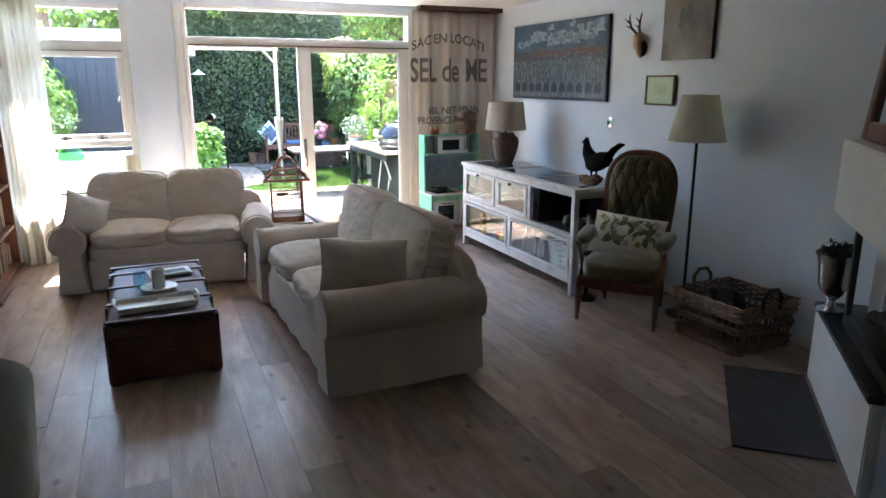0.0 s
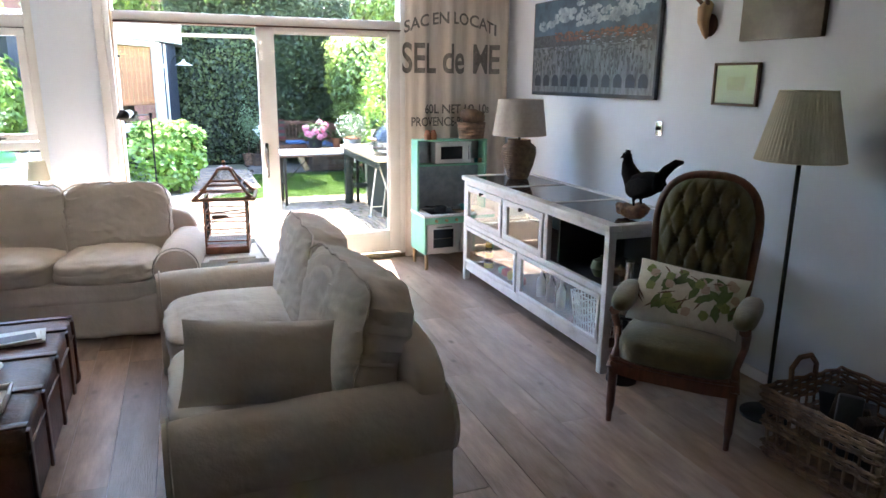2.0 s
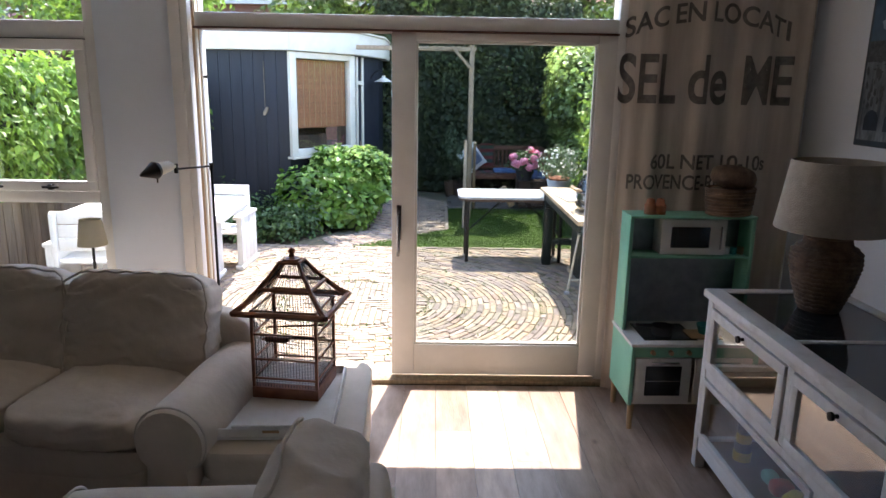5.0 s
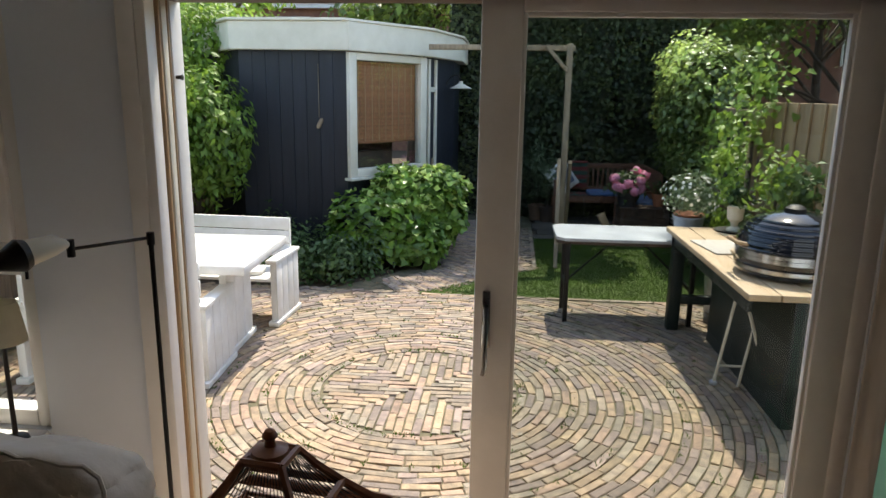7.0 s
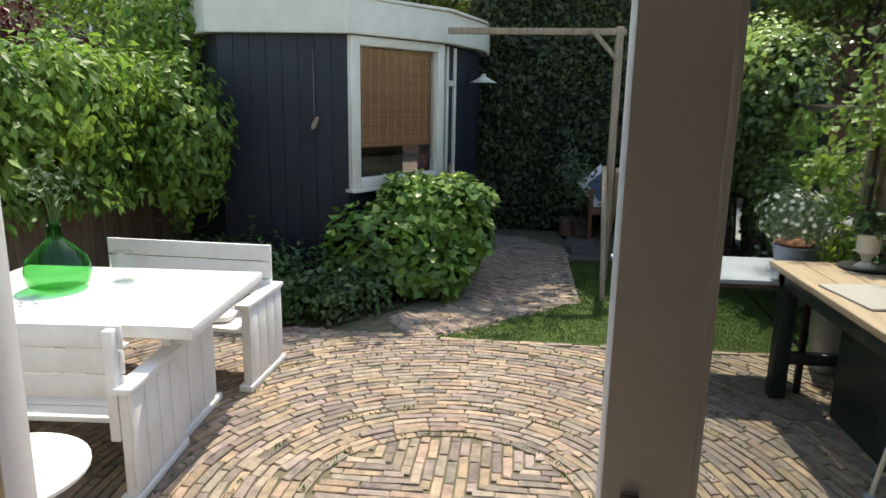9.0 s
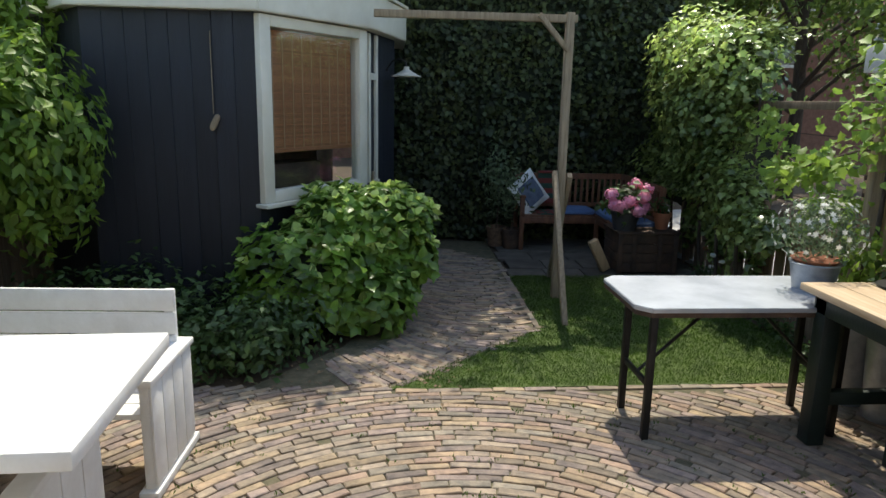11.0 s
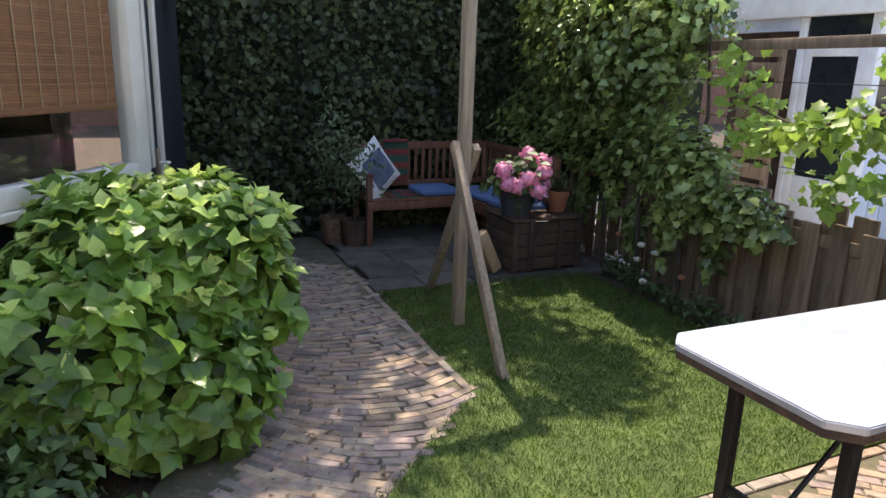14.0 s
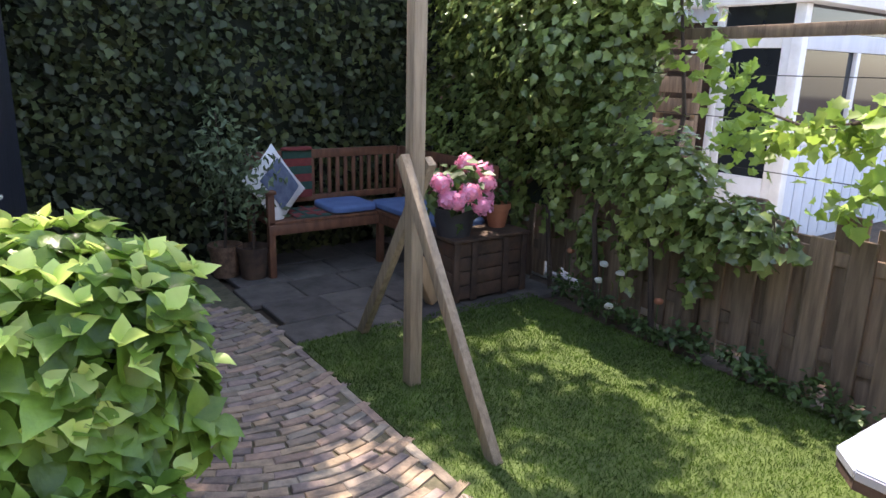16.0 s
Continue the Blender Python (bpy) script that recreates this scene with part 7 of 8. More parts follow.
def garden_bench(label, at, rz, W):
    """White boarded bench; the back stands at +y."""
    s = thing("garden_bench", label, "bench", at, rz, "white garden benches")
    for sx in (-1, 1):
        e = part("end_panel", bx(sx * (W / 2) - 0.02, sx * (W / 2) + 0.02, -0.27, 0.24, 0.04, 0.52, 0.004), GARDENWHITE, s)
        for k in range(4):
            part("plank", bx(sx * (W / 2 + 0.027) - 0.007, sx * (W / 2 + 0.027) + 0.007, -0.27 + 0.129 * k, -0.27 + 0.129 * k + 0.123, 0.05, 0.52, 0.003), GARDENWHITE, e)
        part("arm_rest", bx(sx * W / 2 - 0.045, sx * W / 2 + 0.045, -0.30, 0.26, 0.52, 0.55, 0.005), GARDENWHITE, s)
        part("foot", bx(sx * W / 2 - 0.04, sx * W / 2 + 0.045, -0.30, 0.27, 0.0, 0.04, 0.006), GARDENWHITE, s)
        part("back_post", bx(sx * (W / 2 - 0.045) - 0.022, sx * (W / 2 - 0.045) + 0.022, 0.20, 0.245, 0.30, 0.80, 0.004), GARDENWHITE, s)
    for k in range(4):
        part("seat_board", bx(-W / 2 + 0.02, W / 2 - 0.02, -0.26 + 0.115 * k, -0.26 + 0.115 * k + 0.108, 0.36, 0.385, 0.004), GARDENWHITE, s)
    for k in range(3):
        part("back_board", bx(-W / 2 + 0.01, W / 2 - 0.01, 0.176, 0.198, 0.475 + 0.115 * k, 0.475 + 0.115 * k + 0.105, 0.004, m=None), GARDENWHITE, s)
    return s
garden_bench("white boarded garden bench behind the table", (-1.03, 9.10, 0), -2, 1.16)
garden_bench("white boarded garden bench facing the table", (-1.10, 7.80, 0), 180 + 4, 1.16)
tw = thing("folded_cloth", "white folded cloth on the bench seat", "cloth", (-0.72, 9.0, 0.386))
part("cloth", puff(0.24, 0.22, 0.05, 4, 6, 0.008, 9, 1, m=pose(0, 0, 0.024)), GARDENWHITE, tw)
dj = thing("glass_demijohn", "round green glass bottle on the white table", "bottle", (-1.28, 8.35, 0.7415))
part("body", lathe([(0, 0), (0.10, 0.0), (0.15, 0.03), (0.165, 0.09), (0.15, 0.16), (0.09, 0.225), (0.04, 0.27), (0.035, 0.34), (0.042, 0.35), (0.03, 0.35), (0.03, 0.28), (0, 0.27)], 28, cap=False), BOTTLE, dj)
for k in range(5):
    part("stalk", tube([(0.0, 0, 0.25), (0.02 * (k - 2), 0.02, 0.45), (0.07 * (k - 2), 0.03, 0.60 + 0.05 * (k % 2))], 0.004, 5), HERB, dj)
P, N_ = shell_points(90, (0, 0, 0.58), (0.20, 0.15, 0.14), 0.3, 0.3, 2)
tagged(leaf_mesh("sprigs", P, N_, 0.045, OLIVELEAF, dj, 0.5), kind="stuff")
gj = thing("glass_jar", "clear glass lantern jar on the white table", "glass", (-1.02, 8.52, 0.7415))
part("body", lathe([(0, 0), (0.06, 0), (0.062, 0.17), (0.058, 0.17), (0.055, 0.01), (0, 0.01)], 22, cap=False), glass_material("jar_glass", (0.9, 0.93, 0.93)), gj)
st = thing("side_table", "small round white side table on a turned leg", "side table", (-0.66, 7.08, 0))
part("top", lathe([(0, 0.43), (0.28, 0.43), (0.29, 0.44), (0.29, 0.452), (0.28, 0.458), (0, 0.458)], 36, cap=False), GARDENWHITE, st)
part("pedestal", lathe([(0, 0), (0.16, 0), (0.15, 0.03), (0.05, 0.06), (0.035, 0.10), (0.055, 0.16), (0.03, 0.24), (0.045, 0.32), (0.05, 0.43), (0, 0.43)], 18, cap=False), TERRACOTTA, st, "turned rust-brown pedestal")

# zinc table, workbench and kamado
zt = thing("zinc_table", "zinc-topped folding table with clipped corners and dark legs", "table")
zc = 0.07
zx0, zx1, zy0, zy1 = 1.80, 3.02, 9.22, 9.88
part("tabletop", prism([(zx0 + zc, zy0), (zx1 - zc, zy0), (zx1, zy0 + zc), (zx1, zy1 - zc), (zx1 - zc, zy1), (zx0 + zc, zy1), (zx0, zy1 - zc), (zx0, zy0 + zc)], 0.697, 0.722, 0.004), ZINC, zt)
part("apron", prism([(zx0 + zc, zy0 + 0.006), (zx1 - zc, zy0 + 0.006), (zx1 - 0.006, zy0 + zc), (zx1 - 0.006, zy1 - zc), (zx1 - zc, zy1 - 0.006), (zx0 + zc, zy1 - 0.006), (zx0 + 0.006, zy1 - zc), (zx0 + 0.006, zy0 + zc)], 0.672, 0.696), OLDCRATE, zt)
for x in (1.90, 2.92):
    for y in (9.27, 9.64):
        part("leg", bx(x - 0.018, x + 0.018, y - 0.018, y + 0.018, -0.01, 0.671, 0.003), IRON, zt)
    part("stretcher", bx(x - 0.01, x + 0.01, 9.29, 9.62, 0.28, 0.31, 0.003), IRON, zt)
    part("stay", tube([(x, 9.45, 0.295), (2.41 + (0.12 if x > 2 else -0.12), 9.45, 0.665)], 0.009, 6), IRON, zt)
wbn = thing("workbench", "long outdoor workbench with pine top and bottle-green legs", "workbench")
for k in range(4):
    part("top_board", bx(2.69 + 0.178 * k, 2.69 + 0.178 * k + 0.172, 7.36, 9.34, 0.79, 0.828, 0.005), WORKTOP, wbn)
part("apron", bx(2.72, 2.75, 7.45, 9.25, 0.70, 0.789, 0.004), GREENBLACK, wbn)
part("apron", bx(2.75, 3.33, 9.22, 9.25, 0.70, 0.789, 0.004), GREENBLACK, wbn)
for x in (2.72, 3.28):
    part("leg", bx(x, x + 0.09, 9.15, 9.24, 0, 0.789, 0.005), GREENBLACK, wbn)
part("stretcher", bx(2.811, 3.279, 9.16, 9.22, 0.22, 0.29, 0.005), GREENBLACK, wbn)
# Dark box added under the top; its colour stands for the shade there.
part("cupboard", bx(2.98, 3.35, 7.46, 8.95, 0.0, 0.789, 0.006), GREENBLACK, wbn, "dark box added for the deep shade under the bench top")
km = thing("kamado_grill", "glossy blue-black ceramic kamado grill set in the workbench", "grill", (3.08, 7.86, 0.829))
part("base", lathe([(0, 0), (0.24, 0), (0.29, 0.02), (0.30, 0.09), (0.305, 0.115), (0, 0.115)], 48, cap=False), KAMADO, km)
part("lid", lathe([(0, 0.135), (0.305, 0.135), (0.308, 0.17), (0.298, 0.22), (0.26, 0.29), (0.19, 0.345), (0.10, 0.375), (0.07, 0.38), (0, 0.38)], 48, cap=False), KAMADO, km)
for z in (0.06, 0.122, 0.148):
    part("band", lathe([(0.306, z - 0.012), (0.312, z - 0.012), (0.312, z + 0.012), (0.306, z + 0.012)], 48, cap=False), STEEL, km, "steel band")
for k in range(7):
    z = 0.175 + 0.026 * k
    r = float(np.interp(z, (0.17, 0.22, 0.29, 0.345, 0.375), (0.308, 0.298, 0.26, 0.19, 0.10)))
    part("ridge", tube([(r * math.cos(a * math.tau / 48), r * math.sin(a * math.tau / 48), z) for a in range(48)], 0.009, 6, closed=True), KAMADO, km)
part("vent_cap", lathe([(0, 0.38), (0.06, 0.38), (0.06, 0.40), (0.03, 0.42), (0, 0.42)], 20, cap=False), IRON, km)
part("lid_handle", tube([(-0.28, -0.10, 0.19), (-0.34, -0.08, 0.20), (-0.34, 0.08, 0.20), (-0.28, 0.10, 0.19)], 0.013), BIRCH, km)
ga = thing("cutting_board", "pale wooden cutting boards stacked beside the grill", "board", (2.92, 8.55, 0.829), 8)
part("board", bx(-0.16, 0.16, -0.22, 0.22, 0, 0.012, 0.003), LINEN2, ga)
part("round_board", lathe([(0, 0.0125), (0.11, 0.0125), (0.115, 0.02), (0.11, 0.03), (0, 0.03)], 24, (0.06, -0.22, 0), cap=False), WORKTOP, ga)
tr_ = thing("folding_trestle", "pale metal folding trestle standing under the workbench", "trestle", (2.78, 8.02, 0))
for x in (0, 0.16):
    part("leg", tube([(x, 0.04, 0.0), (x + 0.08, 0.0, 0.66)], 0.011, 8), CREAM, tr_)
part("leg", tube([(0.30, -0.16, 0.0), (0.12, 0.0, 0.66)], 0.011, 8), CREAM, tr_)
part("bar", tube([(0.02, 0.04, 0.14), (0.18, 0.04, 0.14)], 0.009, 8), CREAM, tr_)
part("foot", puff(0.05, 0.05, 0.035, 3, 3, 0, 1, 0, m=pose(0, 0.04, 0.018)), ZINC, tr_)
for (x, y, z, s, lbl) in ((2.93, 9.60, 0.723, 1.0, "white daisies overflowing a galvanised bucket on the zinc table"),):
    db = thing("daisy_bucket", lbl, "potted plant", (x, y, z))
    part("bucket", lathe([(0, 0), (0.105, 0), (0.13, 0.145), (0.14, 0.15), (0.135, 0.155), (0.12, 0.15), (0, 0.13)], 28, cap=False), BUCKET, db)
    part("soil_bowl", lathe([(0, 0.14), (0.11, 0.15), (0.13, 0.17), (0.11, 0.185), (0, 0.18)], 22, cap=False), TERRACOTTA, db)
    P, N_ = shell_points(900, (0, 0, 0.33), (0.24, 0.24, 0.19), 0.5, 0.15, 2)
    tagged(leaf_mesh("leaves", P, N_, 0.045, OLIVELEAF, db, 0.35), kind="stuff")
    P, N_ = shell_points(110, (0, 0, 0.33), (0.25, 0.25, 0.20), 0.92, 0.12, 2, 0.2)
    for p, n_ in zip(P, N_):
        q = Vector(n_).to_track_quat("Z", "Y").to_matrix().to_4x4()
        b = bmesh.new()
        c = b.verts.new(Vector(p) + Vector(n_) * 0.006)
        ring = [b.verts.new(Vector(p) + q @ Vector(((0.019 if a % 2 else 0.010) * math.cos(a * math.tau / 12), (0.019 if a % 2 else 0.010) * math.sin(a * math.tau / 12), 0.004))) for a in range(12)]
        for a in range(12):
            b.faces.new((c, ring[a], ring[(a + 1) % 12]))
        part("daisy_head", b, DAISY, db)
ur = thing("stone_urn", "cream stone urn with trailing green plant on the workbench", "potted plant", (3.18, 9.20, 0.829))
part("urn", lathe([(0, 0), (0.06, 0), (0.055, 0.02), (0.025, 0.04), (0.03, 0.07), (0.06, 0.10), (0.065, 0.19), (0.08, 0.205), (0.07, 0.21), (0.05, 0.18), (0, 0.17)], 22, cap=False), CREAM, ur)
P, N_ = shell_points(120, (0, 0, 0.28), (0.13, 0.13, 0.12), 0.2, 0.4, 5)
tagged(leaf_mesh("leaves", P, N_, 0.06, HERB, ur), kind="stuff")
part("saucer", lathe([(0, -0.0005), (0.13, 0.0), (0.15, 0.012), (0.14, 0.012), (0, 0.004)], 24, cap=False), IRON, ur)
for k, (x, y, z, r, h) in enumerate(((3.30, 9.72, 0.0, 0.16, 0.55), (3.36, 9.45, 0.829 - 0.829, 0.14, 0.5), (3.30, 8.75, 0.829, 0.10, 0.18), (3.33, 8.40, 0.829, 0.09, 0.16))):
    gp = thing("zinc_planter", "grey zinc planter with a green shrub", "potted plant", (x, y, z), group="planters by the fence")
    part("pot", lathe([(0, 0), (r * 0.8, 0), (r, h), (r * 1.04, h), (r * 0.95, h - 0.02), (0, h - 0.03)], 22, cap=False), BUCKET, gp)
    P, N_ = shell_points(320, (0, 0, h + 0.26), (0.22, 0.22, 0.28), 0.2, 0.4, k)
    tagged(leaf_mesh("leaves", P, N_, 0.065, GRAPE if k % 2 == 0 else HERB, gp), kind="stuff")
    part("stem", tube([(0, 0, h - 0.05), (0, 0, h + 0.3)], 0.01, 6), BARK, gp)

# hanging cord on the garden house wall
hc = thing("hanging_float", "small pale wooden float hung on a cord on the dark boards", "ornament", (-0.72, 11.24, 0))
part("cord", tube([(0, 0, 1.58), (0, 0, 2.16)], 0.003, 5), GREYWOOD, hc)
part("float", puff(0.05, 0.04, 0.13, 2.5, 4, 0.006, 10, 3, m=pose(0.01, -0.01, 1.52, 0, 25, 0)), GREYWOOD, hc)

# ---- beyond the garden ----
# Reflector added behind the fence: throws sunlight up at the extension.
pv = solo("neighbour_paving", bx(3.95, 6.49, 8.0, 17.0, -0.05, 0.01), PALEBOUNCE, "pale slab added behind the fence to bounce sun onto the extension", "paving", kind="structure")
nh = thing("neighbour_extension", "neighbour's grey and white extension with glazed door", "house")
# Dark wood colour here paints the shade below the canopy.
part("wall", bx(6.56, 10.5, 13.47, 14.3, -0.05, 2.02), OLDCRATE, nh, "wall in a dark timber colour for the shade under the canopy")
part("core", bx(7.0, 10.5, 13.05, 13.469, -0.05, 2.02), SHEDWALL, nh)
part("fascia", bx(6.42, 10.7, 12.47, 14.42, 2.15, 2.48, 0.012), GARDENWHITE, nh, "white roof fascia")
part("soffit_band", bx(6.50, 10.5, 13.45, 14.3, 2.021, 2.149), GREYRENDER, nh)
part("corner_post", bx(6.50, 6.60, 12.59, 12.69, 0, 2.149, 0.006), GARDENWHITE, nh)
part("jamb", bx(6.50, 6.58, 13.37, 13.45, 0, 2.149, 0.006), GARDENWHITE, nh)
part("transom", bx(6.50, 6.58, 12.691, 13.369, 1.88, 1.95, 0.006), GARDENWHITE, nh)
part("top_light", bx(6.53, 6.55, 12.691, 13.369, 1.951, 2.149), BLACKGLASS, nh, "dark glass top light")
nd = part("glazed_door", bx(6.515, 6.56, 12.695, 12.78, 0.06, 1.878, 0.006), GARDENWHITE, nh)
for a in ((13.28, 13.365, 0.06, 1.878), (12.781, 13.279, 0.06, 0.58), (12.781, 13.279, 1.77, 1.878)):
    part("stile", bx(6.515, 6.56, *a, 0.006), GARDENWHITE, nd)
part("pane", bx(6.53, 6.54, 12.781, 13.279, 0.581, 1.769), BLACKGLASS, nd)
part("door_handle", bx(6.48, 6.514, 12.715, 12.74, 0.90, 1.02, 0.005), IRON, nd)
sw = part("side_wall", bx(6.601, 10.5, 12.62, 12.68, -0.05, 0.90, 0.004), GREYRENDER, nh, "grey boarded wall under the window")
for k in range(20):
    part("board", bx(6.61 + 0.19 * k, 6.785 + 0.19 * k, 12.608, 12.619, 0.0, 0.898, 0.003), GREYRENDER, sw)
wn_ = part("side_window", bx(6.601, 10.5, 12.59, 12.67, 0.901, 0.98, 0.006), GARDENWHITE, nh)
part("pane", bx(6.601, 10.5, 12.635, 12.645, 0.981, 2.149), BLACKGLASS, wn_)
part("head_rail", bx(6.601, 10.5, 12.59, 12.634, 1.76, 1.92, 0.006), GREYRENDER, wn_)
for x in (7.55, 8.5, 9.45):
    part("mullion", bx(x, x + 0.07, 12.592, 12.634, 0.981, 1.759, 0.004), GARDENWHITE, wn_)
ck = thing("pallet_shelf", "stacked slatted wooden crates beside the neighbour's door", "pallet", (6.30, 13.7, 0))
for k in range(9):
    part("slat", bx(0, 0.03, -0.24, 0.24, 0.08 + 0.21 * k, 0.235 + 0.21 * k, 0.004), FENCE, ck)
for y in (-0.24, 0.18):
    part("post", bx(0.031, 0.09, y, y + 0.06, 0, 1.92, 0.004), FENCE, ck)
fh_ = thing("terraced_houses", "row of brick houses with clay roofs beyond the hedge", "house", (0, 27, 0))
part("wall", bx(-30, 30, 0, 7, -0.1, 4.7), REDBRICK, fh_)
part("gutter", bx(-30, 30, -0.25, -0.01, 4.55, 4.75, 0.02), GARDENWHITE, fh_)
b = bmesh.new()
vs = [b.verts.new(v) for v in ((-30, -0.3, 4.7), (30, -0.3, 4.7), (30, 3.5, 7.6), (-30, 3.5, 7.6), (-30, 7.3, 4.7), (30, 7.3, 4.7))]
b.faces.new((vs[0], vs[1], vs[2], vs[3]))
b.faces.new((vs[3], vs[2], vs[5], vs[4]))
b.faces.new((vs[0], vs[3], vs[4]))
b.faces.new((vs[1], vs[5], vs[2]))
part("roof", b, REDROOF, fh_)
for k in range(16):
    x = -29 + 3.7 * k
    w_ = part("window", bx(x, x + 1.5, -0.06, -0.005, 2.9, 4.3, 0.02), GARDENWHITE, fh_)
    part("pane", bx(x + 0.1, x + 1.4, -0.07, -0.061, 3.0, 4.2), BLACKGLASS, w_)

def tree(at, h, crown, n, mat, label, leaf=0.16, seed=0):
    t = thing("tree", label, "tree", at, group="trees beyond the garden")
    pr = random.Random(seed)
    part("trunk", tube([(0, 0, -0.1), (0.05, 0.02, h * 0.35), (-0.04, 0.05, h * 0.7), (0.02, 0, h)], [0.16, 0.12, 0.09, 0.04], 10), BARK, t)
    pts, nr = [], []
    for k in range(11):
        a = k * 2.39 + pr.uniform(-0.3, 0.3)
        z0 = h * pr.uniform(0.32, 0.75)
        r = crown * pr.uniform(0.45, 0.95)
        e = Vector((r * math.cos(a), r * math.sin(a), z0 + h * pr.uniform(0.12, 0.45)))
        part("limb", tube([(0, 0, z0), (e.x * 0.45, e.y * 0.45, z0 + (e.z - z0) * 0.6), e], [0.055, 0.035, 0.012], 7), BARK, t)
        c = crown * pr.uniform(0.38, 0.55)
        P, N_ = shell_points(n // 13, e, (c, c, c * 0.72), 0.25, 0.45, seed + k)
        pts.append(P)
        nr.append(N_ + (0, 0, 0.5))
    P, N_ = shell_points(2 * n // 13, (0, 0, h), (crown * 0.6, crown * 0.6, crown * 0.5), 0.25, 0.45, seed + 31)
    pts.append(P)
    nr.append(N_ + (0, 0, 0.5))
    tagged(leaf_mesh("crown", np.concatenate(pts), np.concatenate(nr), leaf, mat, t, 0.6), kind="stuff")
    return t
tree((1.1, 15.8, 0), 6.2, 1.9, 13000, TREELEAF, "leafy green tree overhanging the hedge", 0.12, 1)
tree((-0.6, 18.0, 0), 4.6, 2.0, 5000, TREELEAF, "green tree behind the garden house", 0.16, 9)
tree((5.4, 20.6, 0), 5.6, 2.8, 9000, TREELEAF, "broad leafy tree above the neighbour's roof", 0.16, 2)
tree((8.3, 18.9, 0), 4.9, 2.6, 9000, TREELEAF, "leafy tree close behind the extension", 0.15, 11)
tree((9.8, 24.0, 0), 5.4, 2.8, 7000, TREELEAF, "tall leafy tree beyond the extension", 0.18, 3)
tree((-3.2, 13.6, 0), 3.2, 1.5, 6000, VINE, "bright green small tree beside the garden house", 0.12, 4)
tree((-5.5, 18.0, 0), 4.6, 2.4, 6000, TREELEAF, "green tree beyond the west fence", 0.18, 5)
tree((2.9, 19.5, 0), 5.2, 2.6, 6000, TREELEAF, "dark leafy tree far behind the hedge", 0.18, 6)
# Crown added above the view; each cluster is placed to cast dappled shade.
ov = thing("tree", "leafy tree with limbs added out of view to dapple the lawn and the garden house", "tree", (2.9, 15.75, 0), group="trees beyond the garden")
part("trunk", tube([(0, 0, -0.1), (-0.05, 0, 1.6), (0.04, -0.05, 3.2), (0, -0.1, 4.6)], [0.17, 0.14, 0.12, 0.08], 12), BARK, ov)
pr = random.Random(12)
pts, nr = [], []
for k, (x, y, z, rx_, ry_, rz_, n) in enumerate(((-0.4, -1.75, 4.30, 0.80, 0.50, 0.35, 1150), (-0.22, -2.55, 4.3, 0.48, 0.33, 0.22, 520), (0.02, -2.2, 4.3, 0.40, 0.36, 0.22, 380), (-0.9, -1.0, 4.6, 1.1, 0.6, 0.45, 900), (-0.1, -0.2, 4.9, 1.0, 0.6, 0.5, 700),
                                                  (-1.7, -1.35, 4.5, 0.75, 0.45, 0.35, 850), (-1.5, -1.95, 4.4, 0.5, 0.22, 0.2, 240), (-2.6, -3.3, 4.2, 0.60, 0.34, 0.26, 900), (-3.1, -3.5, 4.2, 0.7, 0.3, 0.26, 800), (-3.4, -2.9, 4.35, 0.9, 0.5, 0.4, 620), (-2.6, -1.5, 4.7, 0.9, 0.55, 0.4, 480))):
    P, N_ = shell_points(n, (x, y, z), (rx_, ry_, rz_), 0.1, 0.45, 40 + k)
    pts.append(P)
    nr.append(N_ * 0.6 + (0, 0, 0.9))
    part("limb", tube([(0, -0.08, 3.0 + 0.12 * k), (x * 0.45, y * 0.5, 3.6 + 0.1 * k), (x, y, z)], [0.06, 0.035, 0.012], 7), BARK, ov)
tagged(leaf_mesh("crown", np.concatenate(pts), np.concatenate(nr), 0.12, TREELEAF, ov, 0.62), kind="stuff")
REDLEAF = material("copper_leaf", (0.10, 0.022, 0.025), (0.06, 0.014, 0.018), 0.5, scale=2, bump=0, island=0.4, sub=0.3)
tree((-5.2, 13.2, 0), 2.5, 1.0, 2500, REDLEAF, "copper-red shrub beyond the west fence", 0.10, 7)

# ---- pieces: grass, planks, pavers ----
def inside(poly, x, y):
    c = False
    for i in range(len(poly)):
        (xa, ya), (xb, yb) = poly[i - 1], poly[i]
        if (ya > y) != (yb > y) and x < (xb - xa) * (y - ya) / (yb - ya) + xa:
            c = not c
    return c


n = 110000
P = np.column_stack([RNG.uniform(0.55, 3.5, n), RNG.uniform(9.93, 12.66, n), np.full(n, -0.006)])
P = P[[inside(LAWN, x, y) for x, y, z in P]]
grass = leaf_mesh("grass", P, RNG.normal(0, 1, (len(P), 3)) * (1, 1, 0.1), 0.021, BLADE, None, 0.16, 0.5, 0.0, up=0.8)
tagged(grass, "short mown lawn grass blades", "grass", kind="stuff")

# weeds in the joints, dry leaves on the border soil
pr = random.Random(77)
W_ = []
for k in range(620):
    a, q = pr.uniform(0, math.tau), pr.choice((0.655, 0.98, 1.31, 1.64, 1.86, 2.02, 2.19)) + pr.uniform(-0.02, 0.02)
    x, y = 0.86 + q * math.cos(a), 7.78 + q * math.sin(a)
    if -1.9 < x < 3.2 and 6.5 < y < 9.8:
        W_ += [(x + pr.uniform(-0.02, 0.02), y + pr.uniform(-0.02, 0.02), -0.005) for _ in range(5)]
wd = leaf_mesh("joint_weeds", np.array(W_), RNG.normal(0, 1, (len(W_), 3)) * (1, 1, 0.2), 0.022, BLADE, None, 0.3, 0.2, 0.0, up=0.9)
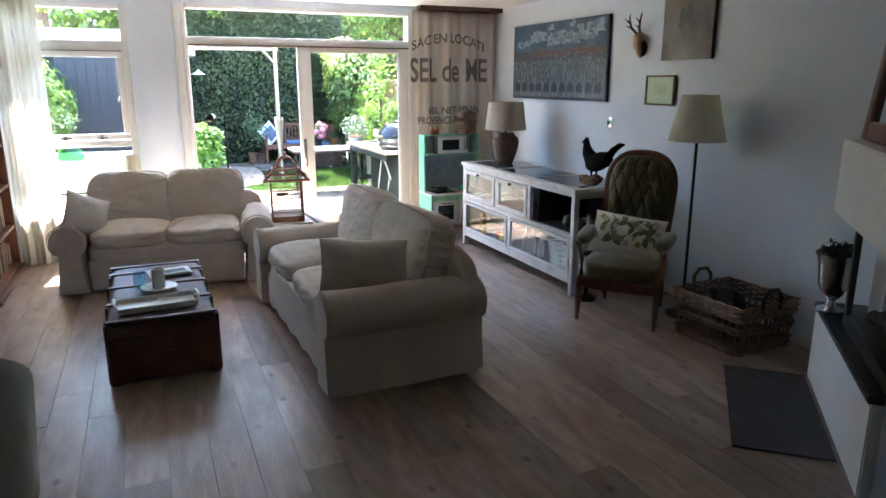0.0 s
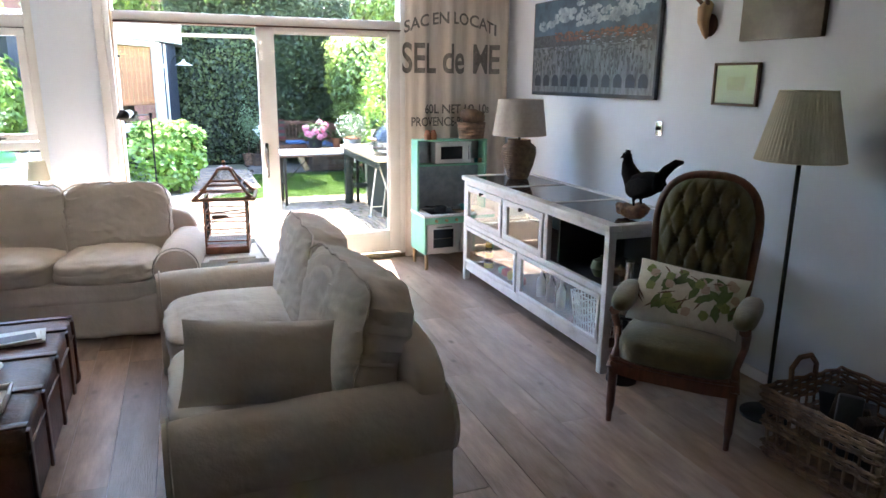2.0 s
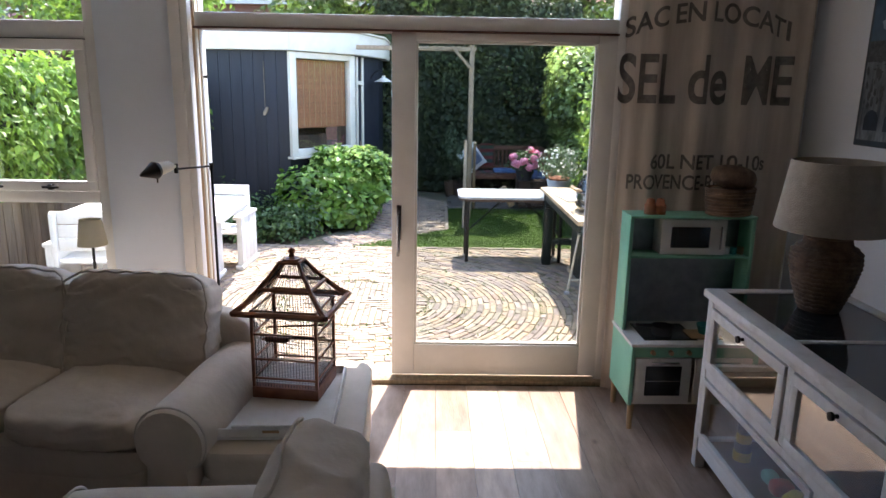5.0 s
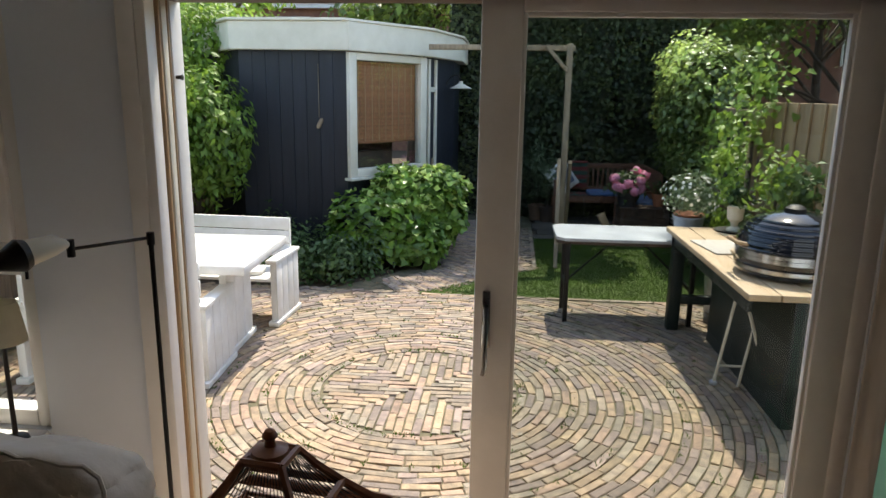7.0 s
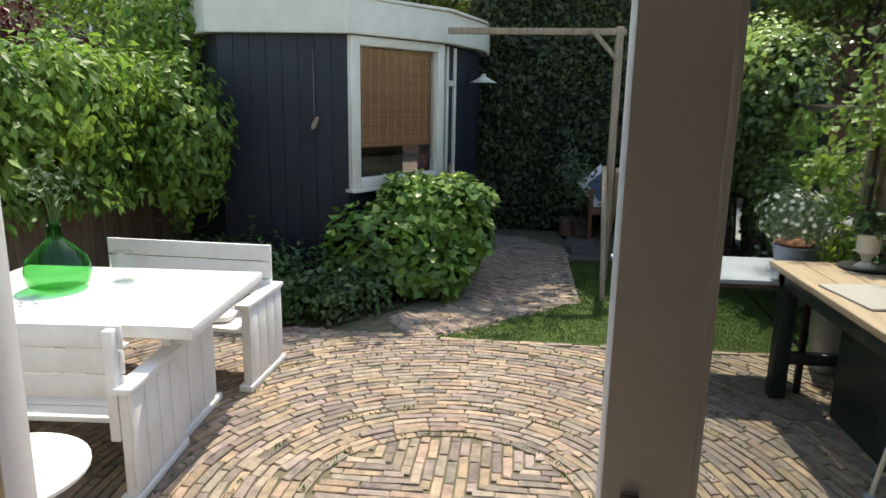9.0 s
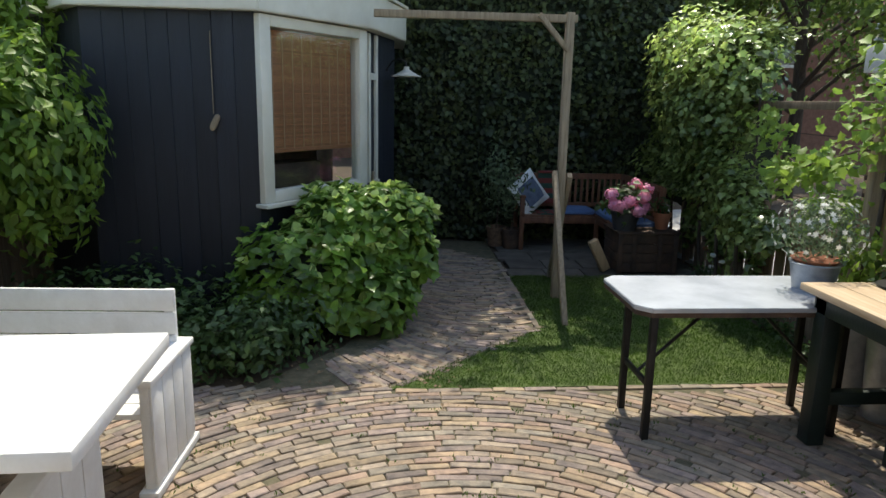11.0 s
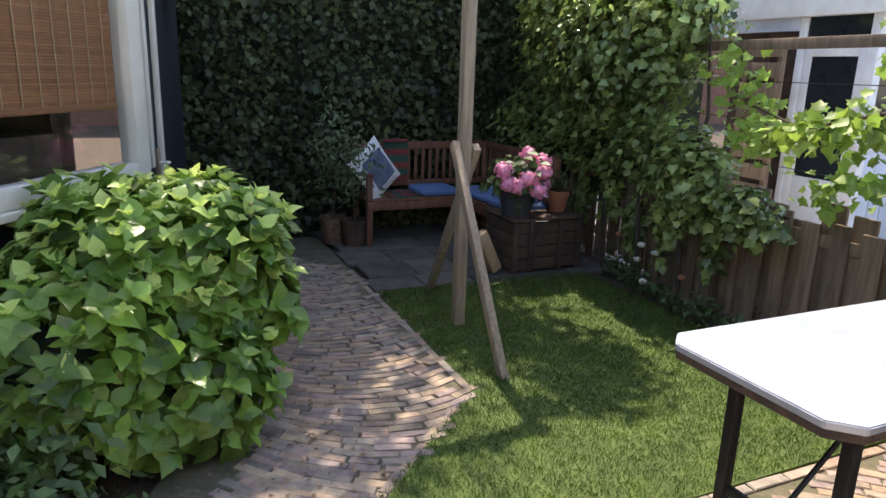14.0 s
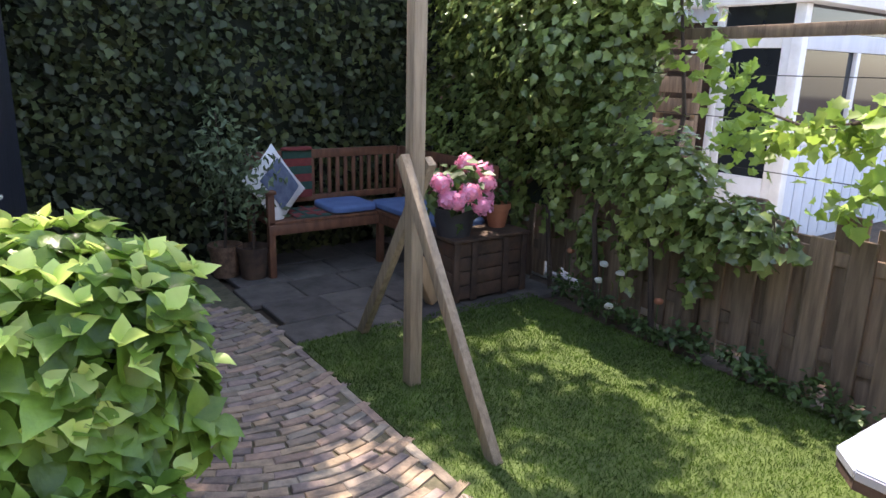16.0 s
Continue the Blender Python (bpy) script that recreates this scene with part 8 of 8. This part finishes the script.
tagged(wd, "tiny weeds and moss tufts in the paving joints", "weeds", kind="stuff")
n = 700
P = np.column_stack([RNG.uniform(-1.6, 1.1, n), RNG.uniform(9.6, 11.4, n), np.full(n, 0.006)])
lt = leaf_mesh("leaf_litter", P, np.tile((0, 0, 1.0), (n, 1)), 0.03, LITTER, None, 0.6, 0.25, 0.0)
tagged(lt, "dry fallen leaves and petals on the border edge", "leaf litter", kind="stuff")

floor = solo("floor", bx(X0, X1, Y0, 6.04, -0.05, -0.017), DARKWOOD, "wide weathered oak plank floor running to the garden door", "floor", kind="structure")
b = bx(-0.5, 0.5, -0.5, 0.5, -0.5, 0.5)
me = bpy.data.meshes.new("plank")
bmesh.ops.bevel(b, geom=[e for e in b.edges if all(v.co.z > 0 for v in e.verts)], offset=0.008, segments=1, affect="EDGES")
b.to_mesh(me)
b.free()
me.materials.append(PLANK)
pr = random.Random(31)
PW = 0.196
x = X0
while x < X1 - 0.01:
    w = min(PW, X1 - x)
    y = Y0 - pr.uniform(0, 1.2)
    while y < 6.03:
        L_ = pr.uniform(1.3, 2.3)
        a, c = max(y, Y0), min(y + L_, 6.035)
        if c - a > 0.05:
            ob = new("plank", me)
            ob.scale = (w - 0.0022, c - a - 0.0022, 0.017)
            ob.location = (x + w / 2, (a + c) / 2, -0.0085 + pr.uniform(-0.0006, 0.0006))
            ob.parent = floor
        y += L_
    x += PW

# clay pavers in rings round a quartered centre
PC = (0.86, 7.78)
BL, BW, BG = 0.19, 0.047, 0.0075
PATIO = [(-2.15, 6.33), (3.42, 6.33), (3.42, 9.86), (0.62, 9.86), (0.52, 9.98), (0.25, 9.98), (-2.15, 9.95)]
pr = random.Random(17)
spots = []
R0 = 0.66
# four quarters of pavers pointing at the centre, then rings
for turn_ in (0, 1):
    for side in (-1, 1):
        for j in range(-10, 11):
            v = j * (BW + BG)
            end = math.sqrt(max(0.0, (R0 - 0.032) ** 2 - v * v))
            u = abs(v) - 0.5 * (BW + BG) * (turn_ - 0.5) + (0.0 if j % 2 else 0.5 * BL * (abs(j) > 1))
            if u > abs(v) + BW:
                spots.append((PC[0] + (v if turn_ else side * (abs(v) + u) / 2), PC[1] + (side * (abs(v) + u) / 2 if turn_ else v), (90 if turn_ else 0) + pr.uniform(-1, 1), u - abs(v) - BG))
            while u < end - 0.035:
                w = min(BL, end - u - BG)
                c = side * (u + w / 2)
                spots.append((PC[0] + (v if turn_ else c), PC[1] + (c if turn_ else v), (90 if turn_ else 0) + pr.uniform(-1.5, 1.5), w))
                u += w + BG
r = R0
while r < 4.3:
    ph = pr.uniform(0, math.tau)
    a = ph
    while a < ph + math.tau - 0.4 * BL / r:
        w = BL * (1.0 if pr.random() < 0.68 else pr.uniform(0.45, 0.8))
        mid = a + 0.5 * w / r
        x, y = PC[0] + r * math.cos(mid), PC[1] + r * math.sin(mid)
        if inside(PATIO, x, y):
            spots.append((x, y, math.degrees(mid) + 90 + pr.uniform(-2.5, 2.5), w))
        a += (w + BG) / r
    r += BW + BG
# path: shallow arcs between the bush and the lawn
PATH_AREA = [(0.52, 9.98), (0.62, 9.98), (1.70, 11.02), (1.71, 13.30), (1.2, 13.95), (0.70, 13.9), (0.74, 12.2), (0.70, 11.3), (0.55, 10.7), (-0.15, 10.06)]
y0 = 9.2
while y0 < 14.2:
    x = -0.35 + pr.uniform(0, BL)
    while x < 1.75:
        dx = x - 1.22
        slope = 1.5 * dx - 0.25
        y = y0 + 0.75 * dx * dx - 0.25 * dx
        w = pr.uniform(0.11, 0.18)
        if inside(PATH_AREA, x, y):
            spots.append((x, y, math.degrees(math.atan(slope)) + pr.uniform(-3, 3), w))
        x += (0.5 * w + 0.5 * 0.145 + BG) / math.sqrt(1 + slope * slope)
    y0 += BW + BG
# edging rows
def row(p, q, ang_off, step):
    d = math.hypot(q[0] - p[0], q[1] - p[1])
    a = math.degrees(math.atan2(q[1] - p[1], q[0] - p[0]))
    for k in range(int(d / step)):
        t = (k + 0.5) * step / d
        spots.append((p[0] + (q[0] - p[0]) * t, p[1] + (q[1] - p[1]) * t, a + ang_off, BL))
row((0.60, 9.905), (3.45, 9.925), 0, BL + BG)
row((0.62, 9.98), (1.71, 11.06), 0, BL + BG)
row((1.715, 11.06), (1.735, 13.4), 0, BL + BG)
b = bx(-BL / 2, BL / 2, -BW / 2, BW / 2, -0.05, 0.0)
bmesh.ops.bevel(b, geom=[e for e in b.edges if all(v.co.z > -0.01 for v in e.verts)], offset=0.0045, segments=1, affect="EDGES")
shapes = []
for k in range(3):
    c = b.copy()
    for v in c.verts:
        v.co += Vector((pr.uniform(-1, 1), pr.uniform(-1, 1), pr.uniform(-1, 1))) * 0.0022
    me = bpy.data.meshes.new("paver")
    c.to_mesh(me)
    c.free()
    me.materials.append(BRICK)
    shapes.append(me)
b.free()
patio = tagged(new("patio"), "sunlit clay brick paving laid in rings", "paving", kind="structure")
near = sorted(range(len(spots)), key=lambda i: math.hypot(spots[i][0] - 0.75, (spots[i][1] - 8.6) * 0.8))
V, F = [], []
for rank, i in enumerate(near):
    x, y, a, L_ = spots[i]
    z = pr.uniform(-0.004, 0.002)
    tx, ty = pr.uniform(-3.2, 3.2), pr.uniform(-1.4, 1.4)
    me = shapes[i % 3]
    if rank < 300:
        ob = new("paver", me)
        ob.matrix_world = pose(x, y, z, tx, ty, a) @ Matrix.Diagonal((L_ / BL, 1, 1, 1))
        ob.parent = patio
    else:
        M_ = pose(x, y, z, tx, ty, a) @ Matrix.Diagonal((L_ / BL, 1, 1, 1))
        o = len(V)
        V += [M_ @ v.co for v in me.vertices]
        F += [[o + k for k in p.vertices] for p in me.polygons]
me = bpy.data.meshes.new("pavers")
me.from_pydata(V, [], F)
me.materials.append(BRICKREST)
rest = new("pavers", me)
rest.parent = patio
tagged(rest, kind="stuff")
# terrace slabs under the corner bench
ter = tagged(new("terrace"), "dark mossy stone terrace slabs under the bench", "terrace", kind="structure")
sb = bx(-0.195, 0.195, -0.195, 0.195, -0.04, 0.0, 0.006, 1)
sme = bpy.data.meshes.new("slab")
sb.to_mesh(sme)
sb.free()
sme.materials.append(STONE)
for i in range(5):
    for j in range(5):
        ob = new("slab", sme)
        ob.matrix_world = pose(1.96 + 0.40 * i + (0.06 if j % 2 else 0), 12.78 + 0.40 * j, pr.uniform(-0.008, 0.0), pr.uniform(-0.5, 0.5), pr.uniform(-0.5, 0.5), pr.uniform(-0.6, 0.6))
        ob.parent = ter
